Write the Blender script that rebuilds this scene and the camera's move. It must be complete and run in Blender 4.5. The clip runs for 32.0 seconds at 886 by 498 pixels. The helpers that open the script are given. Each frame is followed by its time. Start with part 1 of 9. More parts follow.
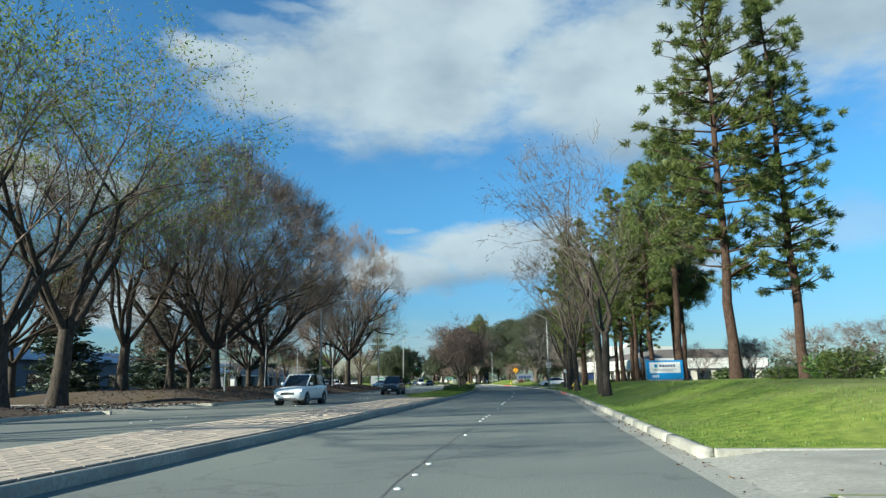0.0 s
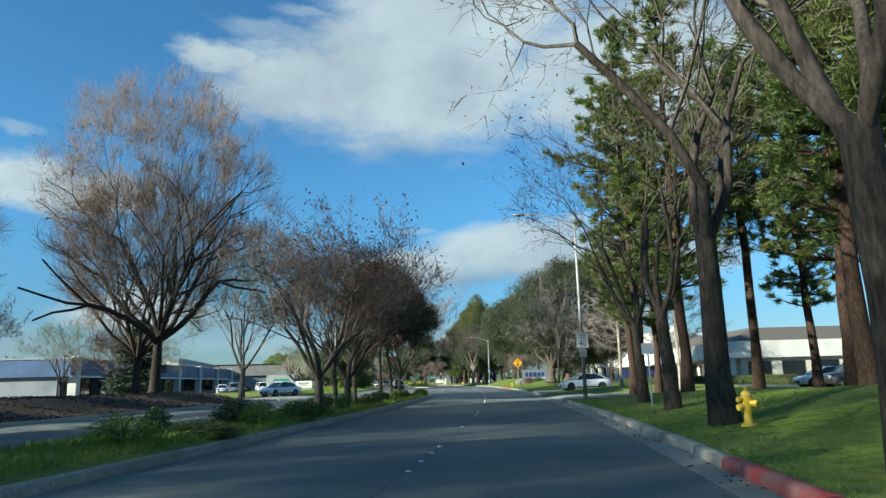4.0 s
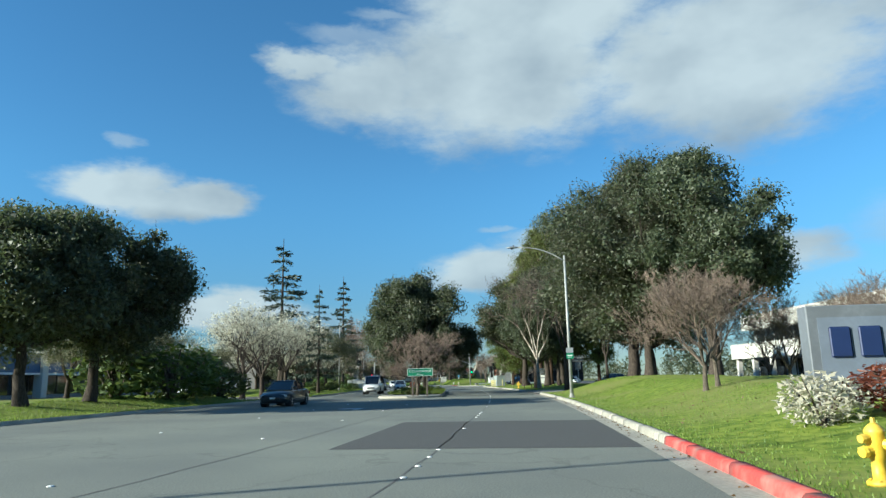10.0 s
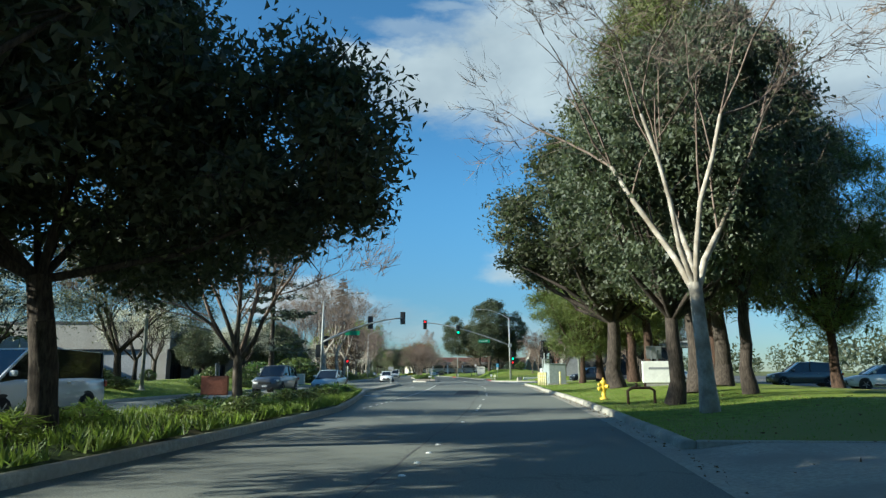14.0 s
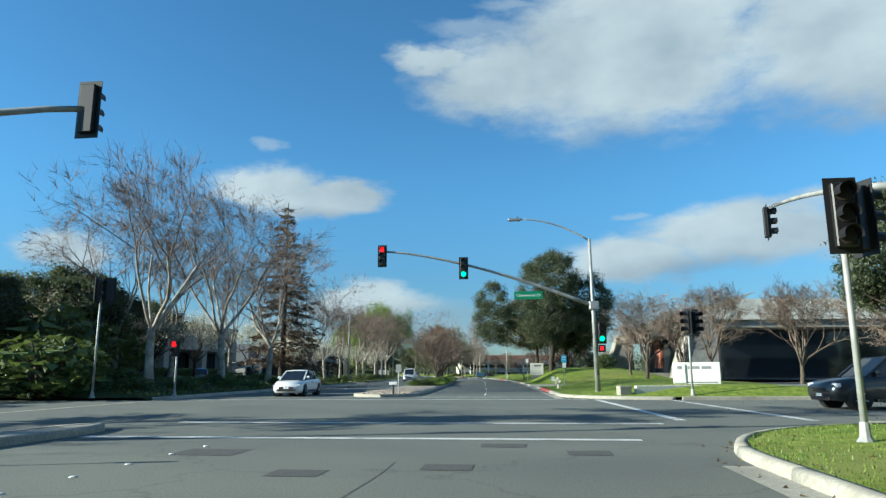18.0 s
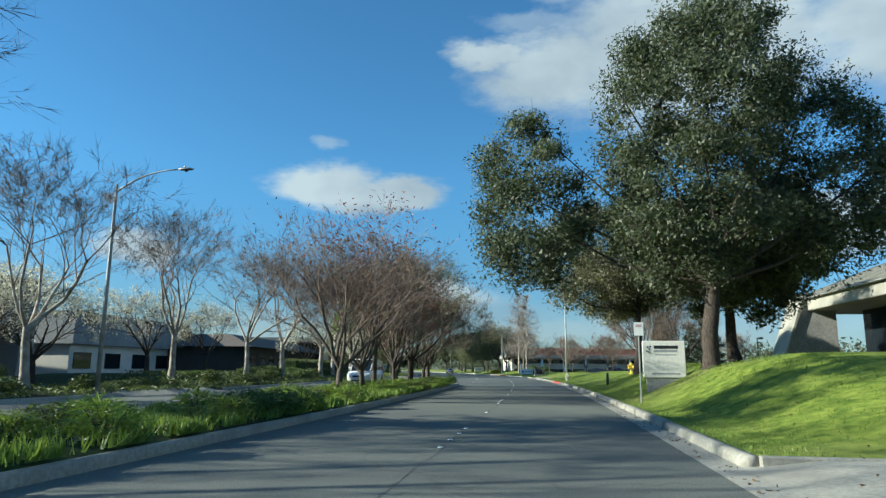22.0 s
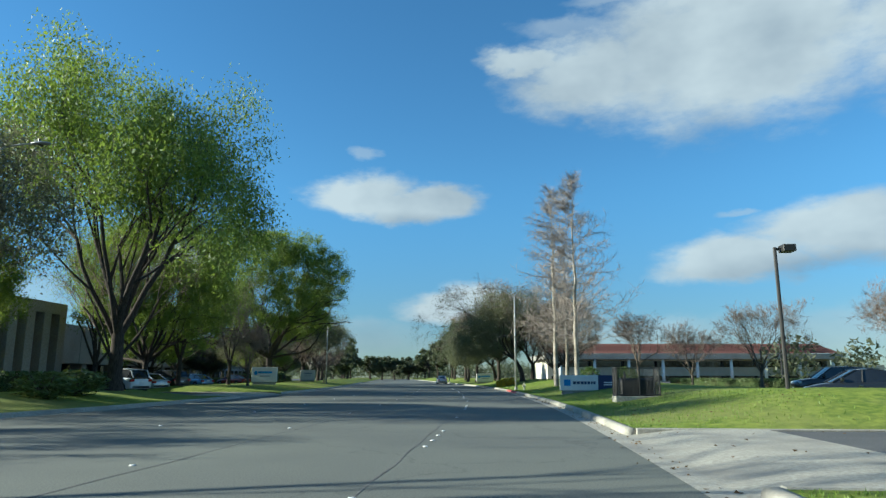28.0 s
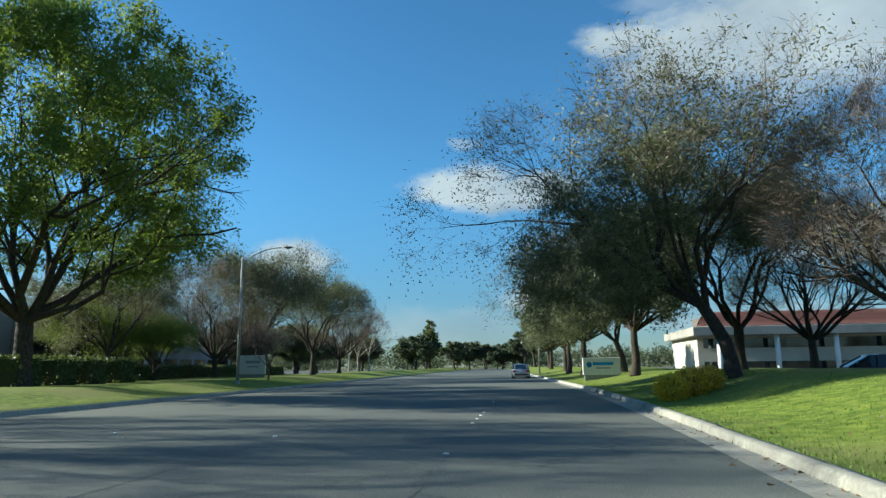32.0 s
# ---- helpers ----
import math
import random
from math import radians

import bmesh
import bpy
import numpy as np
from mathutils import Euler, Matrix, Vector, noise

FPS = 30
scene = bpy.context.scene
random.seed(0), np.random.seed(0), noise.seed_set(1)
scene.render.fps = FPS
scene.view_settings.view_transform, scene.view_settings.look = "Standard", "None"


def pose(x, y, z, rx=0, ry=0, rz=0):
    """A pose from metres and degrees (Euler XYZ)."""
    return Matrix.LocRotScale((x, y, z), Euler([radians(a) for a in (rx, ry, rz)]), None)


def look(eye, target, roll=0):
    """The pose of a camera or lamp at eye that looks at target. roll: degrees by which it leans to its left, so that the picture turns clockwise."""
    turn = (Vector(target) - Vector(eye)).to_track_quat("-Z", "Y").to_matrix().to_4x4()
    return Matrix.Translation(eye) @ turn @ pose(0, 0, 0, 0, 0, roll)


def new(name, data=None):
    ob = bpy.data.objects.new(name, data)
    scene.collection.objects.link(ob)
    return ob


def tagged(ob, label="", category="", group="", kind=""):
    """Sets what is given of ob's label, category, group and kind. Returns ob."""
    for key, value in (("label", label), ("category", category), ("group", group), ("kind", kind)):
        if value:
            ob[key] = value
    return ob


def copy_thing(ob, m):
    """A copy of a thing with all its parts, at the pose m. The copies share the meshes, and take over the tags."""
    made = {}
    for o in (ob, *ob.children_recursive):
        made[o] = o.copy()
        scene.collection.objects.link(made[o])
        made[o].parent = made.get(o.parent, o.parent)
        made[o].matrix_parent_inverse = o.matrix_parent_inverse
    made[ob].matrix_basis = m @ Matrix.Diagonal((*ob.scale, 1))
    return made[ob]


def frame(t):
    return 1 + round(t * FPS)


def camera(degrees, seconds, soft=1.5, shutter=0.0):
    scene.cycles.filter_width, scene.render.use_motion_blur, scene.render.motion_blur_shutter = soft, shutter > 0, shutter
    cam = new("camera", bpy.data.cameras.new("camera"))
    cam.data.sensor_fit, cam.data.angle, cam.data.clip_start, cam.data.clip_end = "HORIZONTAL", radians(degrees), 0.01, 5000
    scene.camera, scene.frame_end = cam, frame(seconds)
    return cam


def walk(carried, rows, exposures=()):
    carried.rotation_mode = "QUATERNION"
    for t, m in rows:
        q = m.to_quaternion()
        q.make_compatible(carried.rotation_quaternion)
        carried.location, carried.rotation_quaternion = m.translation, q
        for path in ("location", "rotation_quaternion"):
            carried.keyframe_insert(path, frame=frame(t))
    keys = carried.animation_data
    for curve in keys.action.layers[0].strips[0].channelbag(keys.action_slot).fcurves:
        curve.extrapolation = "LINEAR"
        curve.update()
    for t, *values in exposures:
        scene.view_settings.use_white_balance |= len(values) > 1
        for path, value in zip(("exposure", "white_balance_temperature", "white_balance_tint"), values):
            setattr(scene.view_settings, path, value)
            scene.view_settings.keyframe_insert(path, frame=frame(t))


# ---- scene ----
cam = camera(67.3, 32.0, soft=1.4)
PATH = [
    (0, (0.000, 0.000, 1.270), (-0.301, 1.939, 1.659), -0.77),
    (0.5, (-0.149, 6.156, 1.270), (-0.448, 8.095, 1.659), -0.92),
    (1, (-0.290, 12.576, 1.270), (-0.588, 14.515, 1.658), -1.05),
    (1.5, (-0.418, 19.272, 1.270), (-0.717, 21.211, 1.657), -1.10),
    (2, (-0.530, 26.249, 1.270), (-0.831, 28.188, 1.657), -1.16),
    (2.5, (-0.632, 33.455, 1.270), (-0.937, 35.393, 1.659), -1.34),
    (3, (-0.735, 40.828, 1.270), (-1.045, 42.765, 1.662), -1.50),
    (3.5, (-0.877, 48.260, 1.270), (-1.202, 50.195, 1.661), -1.52),
    (4, (-1.097, 55.650, 1.270), (-1.438, 57.582, 1.659), -1.49),
    (4.5, (-1.400, 62.987, 1.270), (-1.758, 64.916, 1.657), -1.44),
    (5, (-1.807, 70.271, 1.270), (-2.189, 72.195, 1.656), -1.28),
    (5.5, (-2.340, 77.500, 1.270), (-2.749, 79.420, 1.654), -1.10),
    (6, (-2.997, 84.676, 1.270), (-3.429, 86.591, 1.653), -0.91),
    (6.5, (-3.752, 91.834, 1.270), (-4.199, 93.746, 1.652), -0.70),
    (7, (-4.576, 99.012, 1.270), (-5.036, 100.920, 1.653), -0.55),
    (7.5, (-5.447, 106.250, 1.270), (-5.920, 108.154, 1.657), -0.62),
    (8, (-6.347, 113.583, 1.270), (-6.833, 115.484, 1.660), -0.74),
    (8.5, (-7.301, 121.005, 1.270), (-7.807, 122.900, 1.661), -0.89),
    (9, (-8.342, 128.499, 1.270), (-8.870, 130.388, 1.661), -1.02),
    (9.5, (-9.476, 136.019, 1.270), (-10.030, 137.900, 1.661), -1.11),
    (10, (-10.706, 143.514, 1.270), (-11.284, 145.389, 1.659), -1.16),
    (10.5, (-12.004, 150.961, 1.270), (-12.600, 152.831, 1.657), -1.07),
    (11, (-13.345, 158.341, 1.270), (-13.957, 160.206, 1.654), -0.96),
    (11.5, (-14.731, 165.663, 1.270), (-15.365, 167.521, 1.652), -0.91),
    (12, (-16.172, 172.936, 1.270), (-16.829, 174.787, 1.649), -0.85),
    (12.5, (-17.680, 180.161, 1.270), (-18.359, 182.004, 1.643), -0.68),
    (13, (-19.267, 187.334, 1.270), (-19.971, 189.169, 1.637), -0.49),
    (13.5, (-20.949, 194.440, 1.270), (-21.681, 196.265, 1.635), -0.36),
    (14, (-22.740, 201.465, 1.270), (-23.501, 203.278, 1.635), -0.27),
    (14.5, (-24.634, 208.416, 1.270), (-25.420, 210.218, 1.636), -0.31),
    (15, (-26.625, 215.303, 1.270), (-27.434, 217.094, 1.639), -0.40),
    (15.5, (-28.710, 222.126, 1.270), (-29.543, 223.906, 1.641), -0.44),
    (16, (-30.880, 228.890, 1.270), (-31.735, 230.659, 1.640), -0.31),
    (16.5, (-33.125, 235.598, 1.270), (-34.002, 237.357, 1.640), -0.13),
    (17, (-35.444, 242.253, 1.270), (-36.344, 244.001, 1.639), -0.02),
    (17.5, (-37.850, 248.868, 1.270), (-38.769, 250.606, 1.638), -0.13),
    (18, (-40.353, 255.459, 1.270), (-41.291, 257.187, 1.637), -0.24),
    (18.5, (-42.953, 262.048, 1.270), (-43.911, 263.766, 1.636), -0.13),
    (19, (-45.649, 268.657, 1.270), (-46.627, 270.363, 1.635), 0.01),
    (19.5, (-48.425, 275.273, 1.270), (-49.425, 276.966, 1.634), 0.10),
    (20, (-51.263, 281.884, 1.270), (-52.287, 283.563, 1.633), 0.17),
    (20.5, (-54.159, 288.492, 1.270), (-55.205, 290.159, 1.629), 0.21),
    (21, (-57.109, 295.101, 1.270), (-58.174, 296.756, 1.626), 0.26),
    (21.5, (-60.097, 301.721, 1.270), (-61.173, 303.369, 1.625), 0.39),
    (22, (-63.106, 308.362, 1.270), (-64.191, 310.004, 1.625), 0.48),
    (22.5, (-66.128, 315.000, 1.270), (-67.217, 316.639, 1.626), 0.34),
    (23, (-69.154, 321.609, 1.270), (-70.246, 323.246, 1.628), 0.14),
    (23.5, (-72.198, 328.178, 1.270), (-73.291, 329.814, 1.629), -0.02),
    (24, (-75.274, 334.701, 1.270), (-76.369, 336.335, 1.630), -0.17),
    (24.5, (-78.395, 341.177, 1.270), (-79.496, 342.806, 1.634), -0.28),
    (25, (-81.574, 347.609, 1.270), (-82.682, 349.233, 1.638), -0.39),
    (25.5, (-84.809, 354.003, 1.270), (-85.923, 355.622, 1.643), -0.49),
    (26, (-88.100, 360.362, 1.270), (-89.218, 361.977, 1.647), -0.60),
    (26.5, (-91.447, 366.686, 1.270), (-92.571, 368.295, 1.651), -0.65),
    (27, (-94.858, 372.966, 1.270), (-95.997, 374.565, 1.651), -0.47),
    (27.5, (-98.341, 379.194, 1.270), (-99.497, 380.781, 1.651), -0.22),
    (28, (-101.893, 385.367, 1.270), (-103.069, 386.940, 1.648), -0.01),
    (28.5, (-105.495, 391.465, 1.270), (-106.696, 393.021, 1.640), 0.07),
    (29, (-109.128, 397.469, 1.270), (-110.357, 399.004, 1.633), 0.06),
    (29.5, (-112.808, 403.373, 1.270), (-114.068, 404.884, 1.631), -0.13),
    (30, (-116.555, 409.178, 1.270), (-117.845, 410.663, 1.631), -0.35),
    (30.5, (-120.406, 414.902, 1.270), (-121.722, 416.363, 1.631), -0.45),
    (31, (-124.393, 420.559, 1.270), (-125.736, 421.997, 1.629), -0.52),
    (31.5, (-128.526, 426.138, 1.270), (-129.903, 427.545, 1.624), -0.59),
    (32, (-132.809, 431.623, 1.270), (-134.220, 432.997, 1.619), -0.66),
]
walk(cam, [(t, look(eye, target, roll)) for t, eye, target, roll in PATH], exposures=[(0, 0.75, 6100, -1), (32, 0.75, 6100, -1)])

# ---- light ----
SUN_AZ, SUN_EL = 129.0, 21.0  # degrees counter-clockwise from +y to the sun, and above the horizon
world = bpy.data.worlds.new("sky")
scene.world = world
world.use_nodes = True


def sky_nodes(nt):
    """Blue sky with a few clouds that keep their compass directions."""
    n, l = nt.nodes, nt.links
    n.clear()
    out, back = n.new("ShaderNodeOutputWorld"), n.new("ShaderNodeBackground")
    sky = n.new("ShaderNodeTexSky")
    sky.sky_type, sky.sun_disc = "NISHITA", False
    sky.sun_elevation, sky.sun_rotation = radians(SUN_EL), radians(-SUN_AZ)
    sky.air_density, sky.dust_density, sky.ozone_density = 1.0, 0.05, 2.0
    back.inputs[1].default_value = 0.09
    co = n.new("ShaderNodeTexCoord")

    def math_node(op, a, b=None):
        m = n.new("ShaderNodeMath")
        m.operation = op
        for k, v in enumerate((a, b)):
            if v is None:
                continue
            if isinstance(v, (int, float)):
                m.inputs[k].default_value = v
            else:
                l.new(v, m.inputs[k])
        return m.outputs[0]

    # heading (left of +y) and height of the direction in degrees, ruffled so that the clouds have torn, wind-drawn edges
    way = n.new("ShaderNodeSeparateXYZ")
    l.new(co.outputs["Generated"], way.inputs[0])
    az = math_node("MULTIPLY", math_node("ARCTAN2", math_node("MULTIPLY", way.outputs["X"], -1.0), way.outputs["Y"]), 180 / math.pi)
    el = math_node("MULTIPLY", math_node("ARCSINE", way.outputs["Z"]), 180 / math.pi)

    def noise(scale, detail, rough, flat):
        mp, t = n.new("ShaderNodeMapping"), n.new("ShaderNodeTexNoise")
        mp.inputs["Scale"].default_value = (1, 1, flat)
        l.new(co.outputs["Generated"], mp.inputs[0])
        l.new(mp.outputs[0], t.inputs["Vector"])
        t.inputs["Scale"].default_value, t.inputs["Detail"].default_value, t.inputs["Roughness"].default_value = scale, detail, rough
        return t

    warp, fine, soft = noise(7.0, 5.0, 0.6, 2.4), noise(15.0, 7.0, 0.62, 2.2), noise(5.5, 4.0, 0.55, 1.6)
    shift = n.new("ShaderNodeSeparateColor")
    l.new(warp.outputs["Color"], shift.inputs[0])
    az_w = math_node("ADD", az, math_node("MULTIPLY", math_node("SUBTRACT", shift.outputs[0], 0.5), 7.0))
    el_w = math_node("ADD", el, math_node("MULTIPLY", math_node("SUBTRACT", shift.outputs[1], 0.5), 3.6))
    grain = math_node("MULTIPLY", math_node("SUBTRACT", fine.outputs["Fac"], 0.5), 0.62)

    def heap(blobs, a=az_w, e=el_w):
        """1 in the middle of the nearest blob, 0 at its rim; blobs: heading, height, half-width and half-height in degrees."""
        total = None
        for ca, ce, wa, we in blobs:
            x = math_node("DIVIDE", math_node("SUBTRACT", a, ca), wa)
            y = math_node("DIVIDE", math_node("SUBTRACT", e, ce), we)
            q = math_node("SQRT", math_node("ADD", math_node("MULTIPLY", x, x), math_node("MULTIPLY", y, y)))
            q = math_node("SUBTRACT", 1.0, q)
            total = q if total is None else math_node("MAXIMUM", total, q)
        return total

    def step(v, lo, hi):
        r = n.new("ShaderNodeMapRange")
        r.interpolation_type = "SMOOTHSTEP"
        l.new(v, r.inputs["Value"])
        r.inputs["From Min"].default_value, r.inputs["From Max"].default_value = lo, hi
        return r.outputs[0]

    thick = heap(((12, 25.6, 16, 7.4), (24, 25.0, 8.4, 4.3), (29.8, 26.6, 4.2, 1.6), (8, 31, 14.5, 6.5), (-8, 24.6, 15, 8.4), (-26, 28, 16, 8),
                  (43.6, 15.2, 5.6, 2.3), (37.2, 14.7, 4.8, 1.9), (40.5, 14.5, 4.5, 1.7), (12, 9.0, 8.2, 2.2), (3, 10.6, 10, 3.0), (-7, 9.6, 9, 2.5),
                  (35, 5.8, 7, 2.0), (58, 9.3, 3.8, 2.2), (-42, 20, 18, 7), (95, 20, 16, 6), (150, 30, 14, 6), (-110, 25, 20, 7)))
    thin = heap(((25.5, 28.8, 5.5, 0.9), (21, 30.4, 5, 0.8), (44.4, 18.7, 1.9, 0.8), (12.2, 12.5, 2.4, 0.5), (46, 3.4, 10, 2.2), (29, 5.0, 7, 2.0), (22, 3.5, 14, 1.6), (72, 6, 9, 2.4), (6, 3.6, 12, 2.2), (-22, 11, 9, 2.5)))
    body = step(math_node("ADD", thick, grain), -0.04, 0.52)
    veil = math_node("MULTIPLY", step(math_node("ADD", thin, grain), 0.0, 0.7), 0.42)
    cover = math_node("MAXIMUM", body, veil)
    # thick cloud is greyer underneath
    shade = step(heap(((-5, 18, 13, 5.5), (14, 18.5, 9, 2.6), (40, 13.2, 5, 1.1), (29, 5, 7, 2.2), (8, 8.0, 11, 1.9), (46, 3.4, 11, 2.4)), az, el), 0.0, 0.9)
    tone = n.new("ShaderNodeValToRGB")
    tone.color_ramp.elements[0].position, tone.color_ramp.elements[0].color = 0.14, (1.75, 2.2, 2.75, 1)
    tone.color_ramp.elements[1].position, tone.color_ramp.elements[1].color = 0.66, (4.3, 4.75, 5.05, 1)
    l.new(math_node("SUBTRACT", math_node("ADD", math_node("MULTIPLY", soft.outputs["Fac"], 0.9), 0.08), math_node("MULTIPLY", shade, 0.26)), tone.inputs["Fac"])
    mix = n.new("ShaderNodeMix")
    mix.data_type = "RGBA"
    l.new(math_node("MULTIPLY", cover, 0.93), mix.inputs["Factor"])
    clear = n.new("ShaderNodeMix")
    clear.data_type, clear.blend_type = "RGBA", "MULTIPLY"
    clear.inputs["Factor"].default_value = 1.0
    l.new(sky.outputs[0], clear.inputs["A"])
    clear.inputs["B"].default_value = (0.54, 0.94, 1.18, 1)
    # the low sky is paler but no brighter
    sep = n.new("ShaderNodeSeparateXYZ")
    l.new(co.outputs["Generated"], sep.inputs[0])
    low = n.new("ShaderNodeMapRange")
    low.interpolation_type = "SMOOTHSTEP"
    l.new(sep.outputs["Z"], low.inputs["Value"])
    low.inputs["From Min"].default_value, low.inputs["From Max"].default_value = -0.02, 0.30
    tone_low = n.new("ShaderNodeMix")
    tone_low.data_type = "RGBA"
    l.new(low.outputs[0], tone_low.inputs["Factor"])
    tone_low.inputs["A"].default_value, tone_low.inputs["B"].default_value = (0.66, 0.50, 0.55, 1), (1, 1, 1, 1)
    dim = n.new("ShaderNodeMix")
    dim.data_type, dim.blend_type = "RGBA", "MULTIPLY"
    dim.inputs["Factor"].default_value = 1.0
    l.new(clear.outputs["Result"], dim.inputs["A"])
    l.new(tone_low.outputs["Result"], dim.inputs["B"])
    l.new(dim.outputs["Result"], mix.inputs["A"])
    l.new(tone.outputs[0], mix.inputs["B"])
    l.new(mix.outputs["Result"], back.inputs[0])
    l.new(back.outputs[0], out.inputs[0])


sky_nodes(world.node_tree)
sun = new("sun", bpy.data.lights.new("sun", "SUN"))
sun.data.energy, sun.data.angle, sun.data.color = 6.4, radians(0.6), (1.0, 0.94, 0.82)
sun.matrix_world = look((0, 0, 60), Vector((0, 0, 60)) - Vector((-math.sin(radians(SUN_AZ)) * math.cos(radians(SUN_EL)),
                        math.cos(radians(SUN_AZ)) * math.cos(radians(SUN_EL)), math.sin(radians(SUN_EL)))))

# ---- materials ----


def material(name, rough=0.7, metal=0.0):
    m = bpy.data.materials.new(name)
    m.use_nodes = True
    b = m.node_tree.nodes["Principled BSDF"]
    b.inputs["Roughness"].default_value, b.inputs["Metallic"].default_value = rough, metal
    return m, m.node_tree.nodes, m.node_tree.links, b


def surface(name, c1, c2, scale, rough=0.7, metal=0.0, bump=0.0, detail=6.0, c3=None, scale3=0.6, island=0.0, spec=0.5, stretch=None, band=(0.38, 0.64)):
    """Two tones mixed by grain at one scale, a third by broad stains; bump from the grain."""
    m, n, l, b = material(name, rough, metal)
    co = n.new("ShaderNodeTexCoord")
    src = co.outputs["Object"]
    if stretch:
        mp = n.new("ShaderNodeMapping")
        mp.inputs["Scale"].default_value = stretch
        l.new(src, mp.inputs[0])
        src = mp.outputs[0]
    g = n.new("ShaderNodeTexNoise")
    g.inputs["Scale"].default_value, g.inputs["Detail"].default_value, g.inputs["Roughness"].default_value = scale, detail, 0.65
    l.new(src, g.inputs["Vector"])
    r = n.new("ShaderNodeValToRGB")
    r.color_ramp.elements[0].position, r.color_ramp.elements[0].color = band[0], (*c1, 1)
    r.color_ramp.elements[1].position, r.color_ramp.elements[1].color = band[1], (*c2, 1)
    l.new(g.outputs["Fac"], r.inputs["Fac"])
    col = r.outputs["Color"]
    if c3:
        w = n.new("ShaderNodeTexNoise")
        w.inputs["Scale"].default_value, w.inputs["Detail"].default_value = scale3, 4.0
        l.new(src, w.inputs["Vector"])
        k = n.new("ShaderNodeMapRange")
        k.inputs["From Min"].default_value, k.inputs["From Max"].default_value = 0.46, 0.68
        l.new(w.outputs["Fac"], k.inputs["Value"])
        x = n.new("ShaderNodeMix")
        x.data_type = "RGBA"
        l.new(k.outputs[0], x.inputs["Factor"])
        l.new(col, x.inputs["A"])
        x.inputs["B"].default_value = (*c3, 1)
        col = x.outputs["Result"]
    if island:
        geo, oi = n.new("ShaderNodeNewGeometry"), n.new("ShaderNodeObjectInfo")
        both = n.new("ShaderNodeMath")
        both.operation = "ADD"
        l.new(geo.outputs["Random Per Island"], both.inputs[0])
        l.new(oi.outputs["Random"], both.inputs[1])
        h = n.new("ShaderNodeHueSaturation")
        v = n.new("ShaderNodeMapRange")
        v.inputs["From Max"].default_value = 2.0
        v.inputs["To Min"].default_value, v.inputs["To Max"].default_value = 1 - island, 1 + island
        l.new(both.outputs[0], v.inputs["Value"])
        l.new(v.outputs[0], h.inputs["Value"])
        l.new(col, h.inputs["Color"])
        col = h.outputs[0]
    l.new(col, b.inputs["Base Color"])
    b.inputs["Specular IOR Level"].default_value = spec
    if bump:
        u = n.new("ShaderNodeBump")
        u.inputs["Strength"].default_value, u.inputs["Distance"].default_value = bump, 0.02
        l.new(g.outputs["Fac"], u.inputs["Height"])
        l.new(u.outputs[0], b.inputs["Normal"])
    return m


def leaf_material(name, dark, light, through_col, share=0.35, hue=0.03):
    """Leaves: varied from leaf to leaf and tree to tree, and lit through."""
    m, n, l, b = material(name, 0.55)
    geo, oi = n.new("ShaderNodeNewGeometry"), n.new("ShaderNodeObjectInfo")
    r = n.new("ShaderNodeValToRGB")
    r.color_ramp.elements[0].color, r.color_ramp.elements[1].color = (*dark, 1), (*light, 1)
    l.new(geo.outputs["Random Per Island"], r.inputs["Fac"])
    h = n.new("ShaderNodeHueSaturation")
    v = n.new("ShaderNodeMapRange")
    v.inputs["To Min"].default_value, v.inputs["To Max"].default_value = 0.8, 1.2
    l.new(oi.outputs["Random"], v.inputs["Value"])
    l.new(v.outputs[0], h.inputs["Value"])
    u = n.new("ShaderNodeMapRange")
    u.inputs["To Min"].default_value, u.inputs["To Max"].default_value = 0.5 - hue, 0.5 + hue
    l.new(oi.outputs["Random"], u.inputs["Value"])
    l.new(u.outputs[0], h.inputs["Hue"])
    l.new(r.outputs[0], h.inputs["Color"])
    l.new(h.outputs[0], b.inputs["Base Color"])
    t = n.new("ShaderNodeBsdfTranslucent")
    t.inputs[0].default_value = (*through_col, 1)
    s = n.new("ShaderNodeMixShader")
    s.inputs[0].default_value = share
    l.new(b.outputs[0], s.inputs[1])
    l.new(t.outputs[0], s.inputs[2])
    l.new(s.outputs[0], n["Material Output"].inputs[0])
    return m


def plain(name, c, rough=0.5, metal=0.0, wear=0.06, spec=0.5):
    """A painted or plain surface with slight mottling."""
    lo, hi = tuple(x * (1 - wear) for x in c), tuple(min(1, x * (1 + wear)) for x in c)
    return surface(name, lo, hi, 9.0, rough, metal, 0.0, 4.0, tuple(x * (1 - 2.2 * wear) for x in c), 1.3, spec=spec)


def glow(name, c, strength):
    m, n, l, b = material(name, 0.4)
    b.inputs["Base Color"].default_value = (*c, 1)
    b.inputs["Emission Color"].default_value, b.inputs["Emission Strength"].default_value = (*c, 1), strength
    return m


def glass(name, c, rough=0.05):
    m, n, l, b = material(name, rough)
    b.inputs["Base Color"].default_value = (*c, 1)
    b.inputs["Specular IOR Level"].default_value = 0.9
    return m


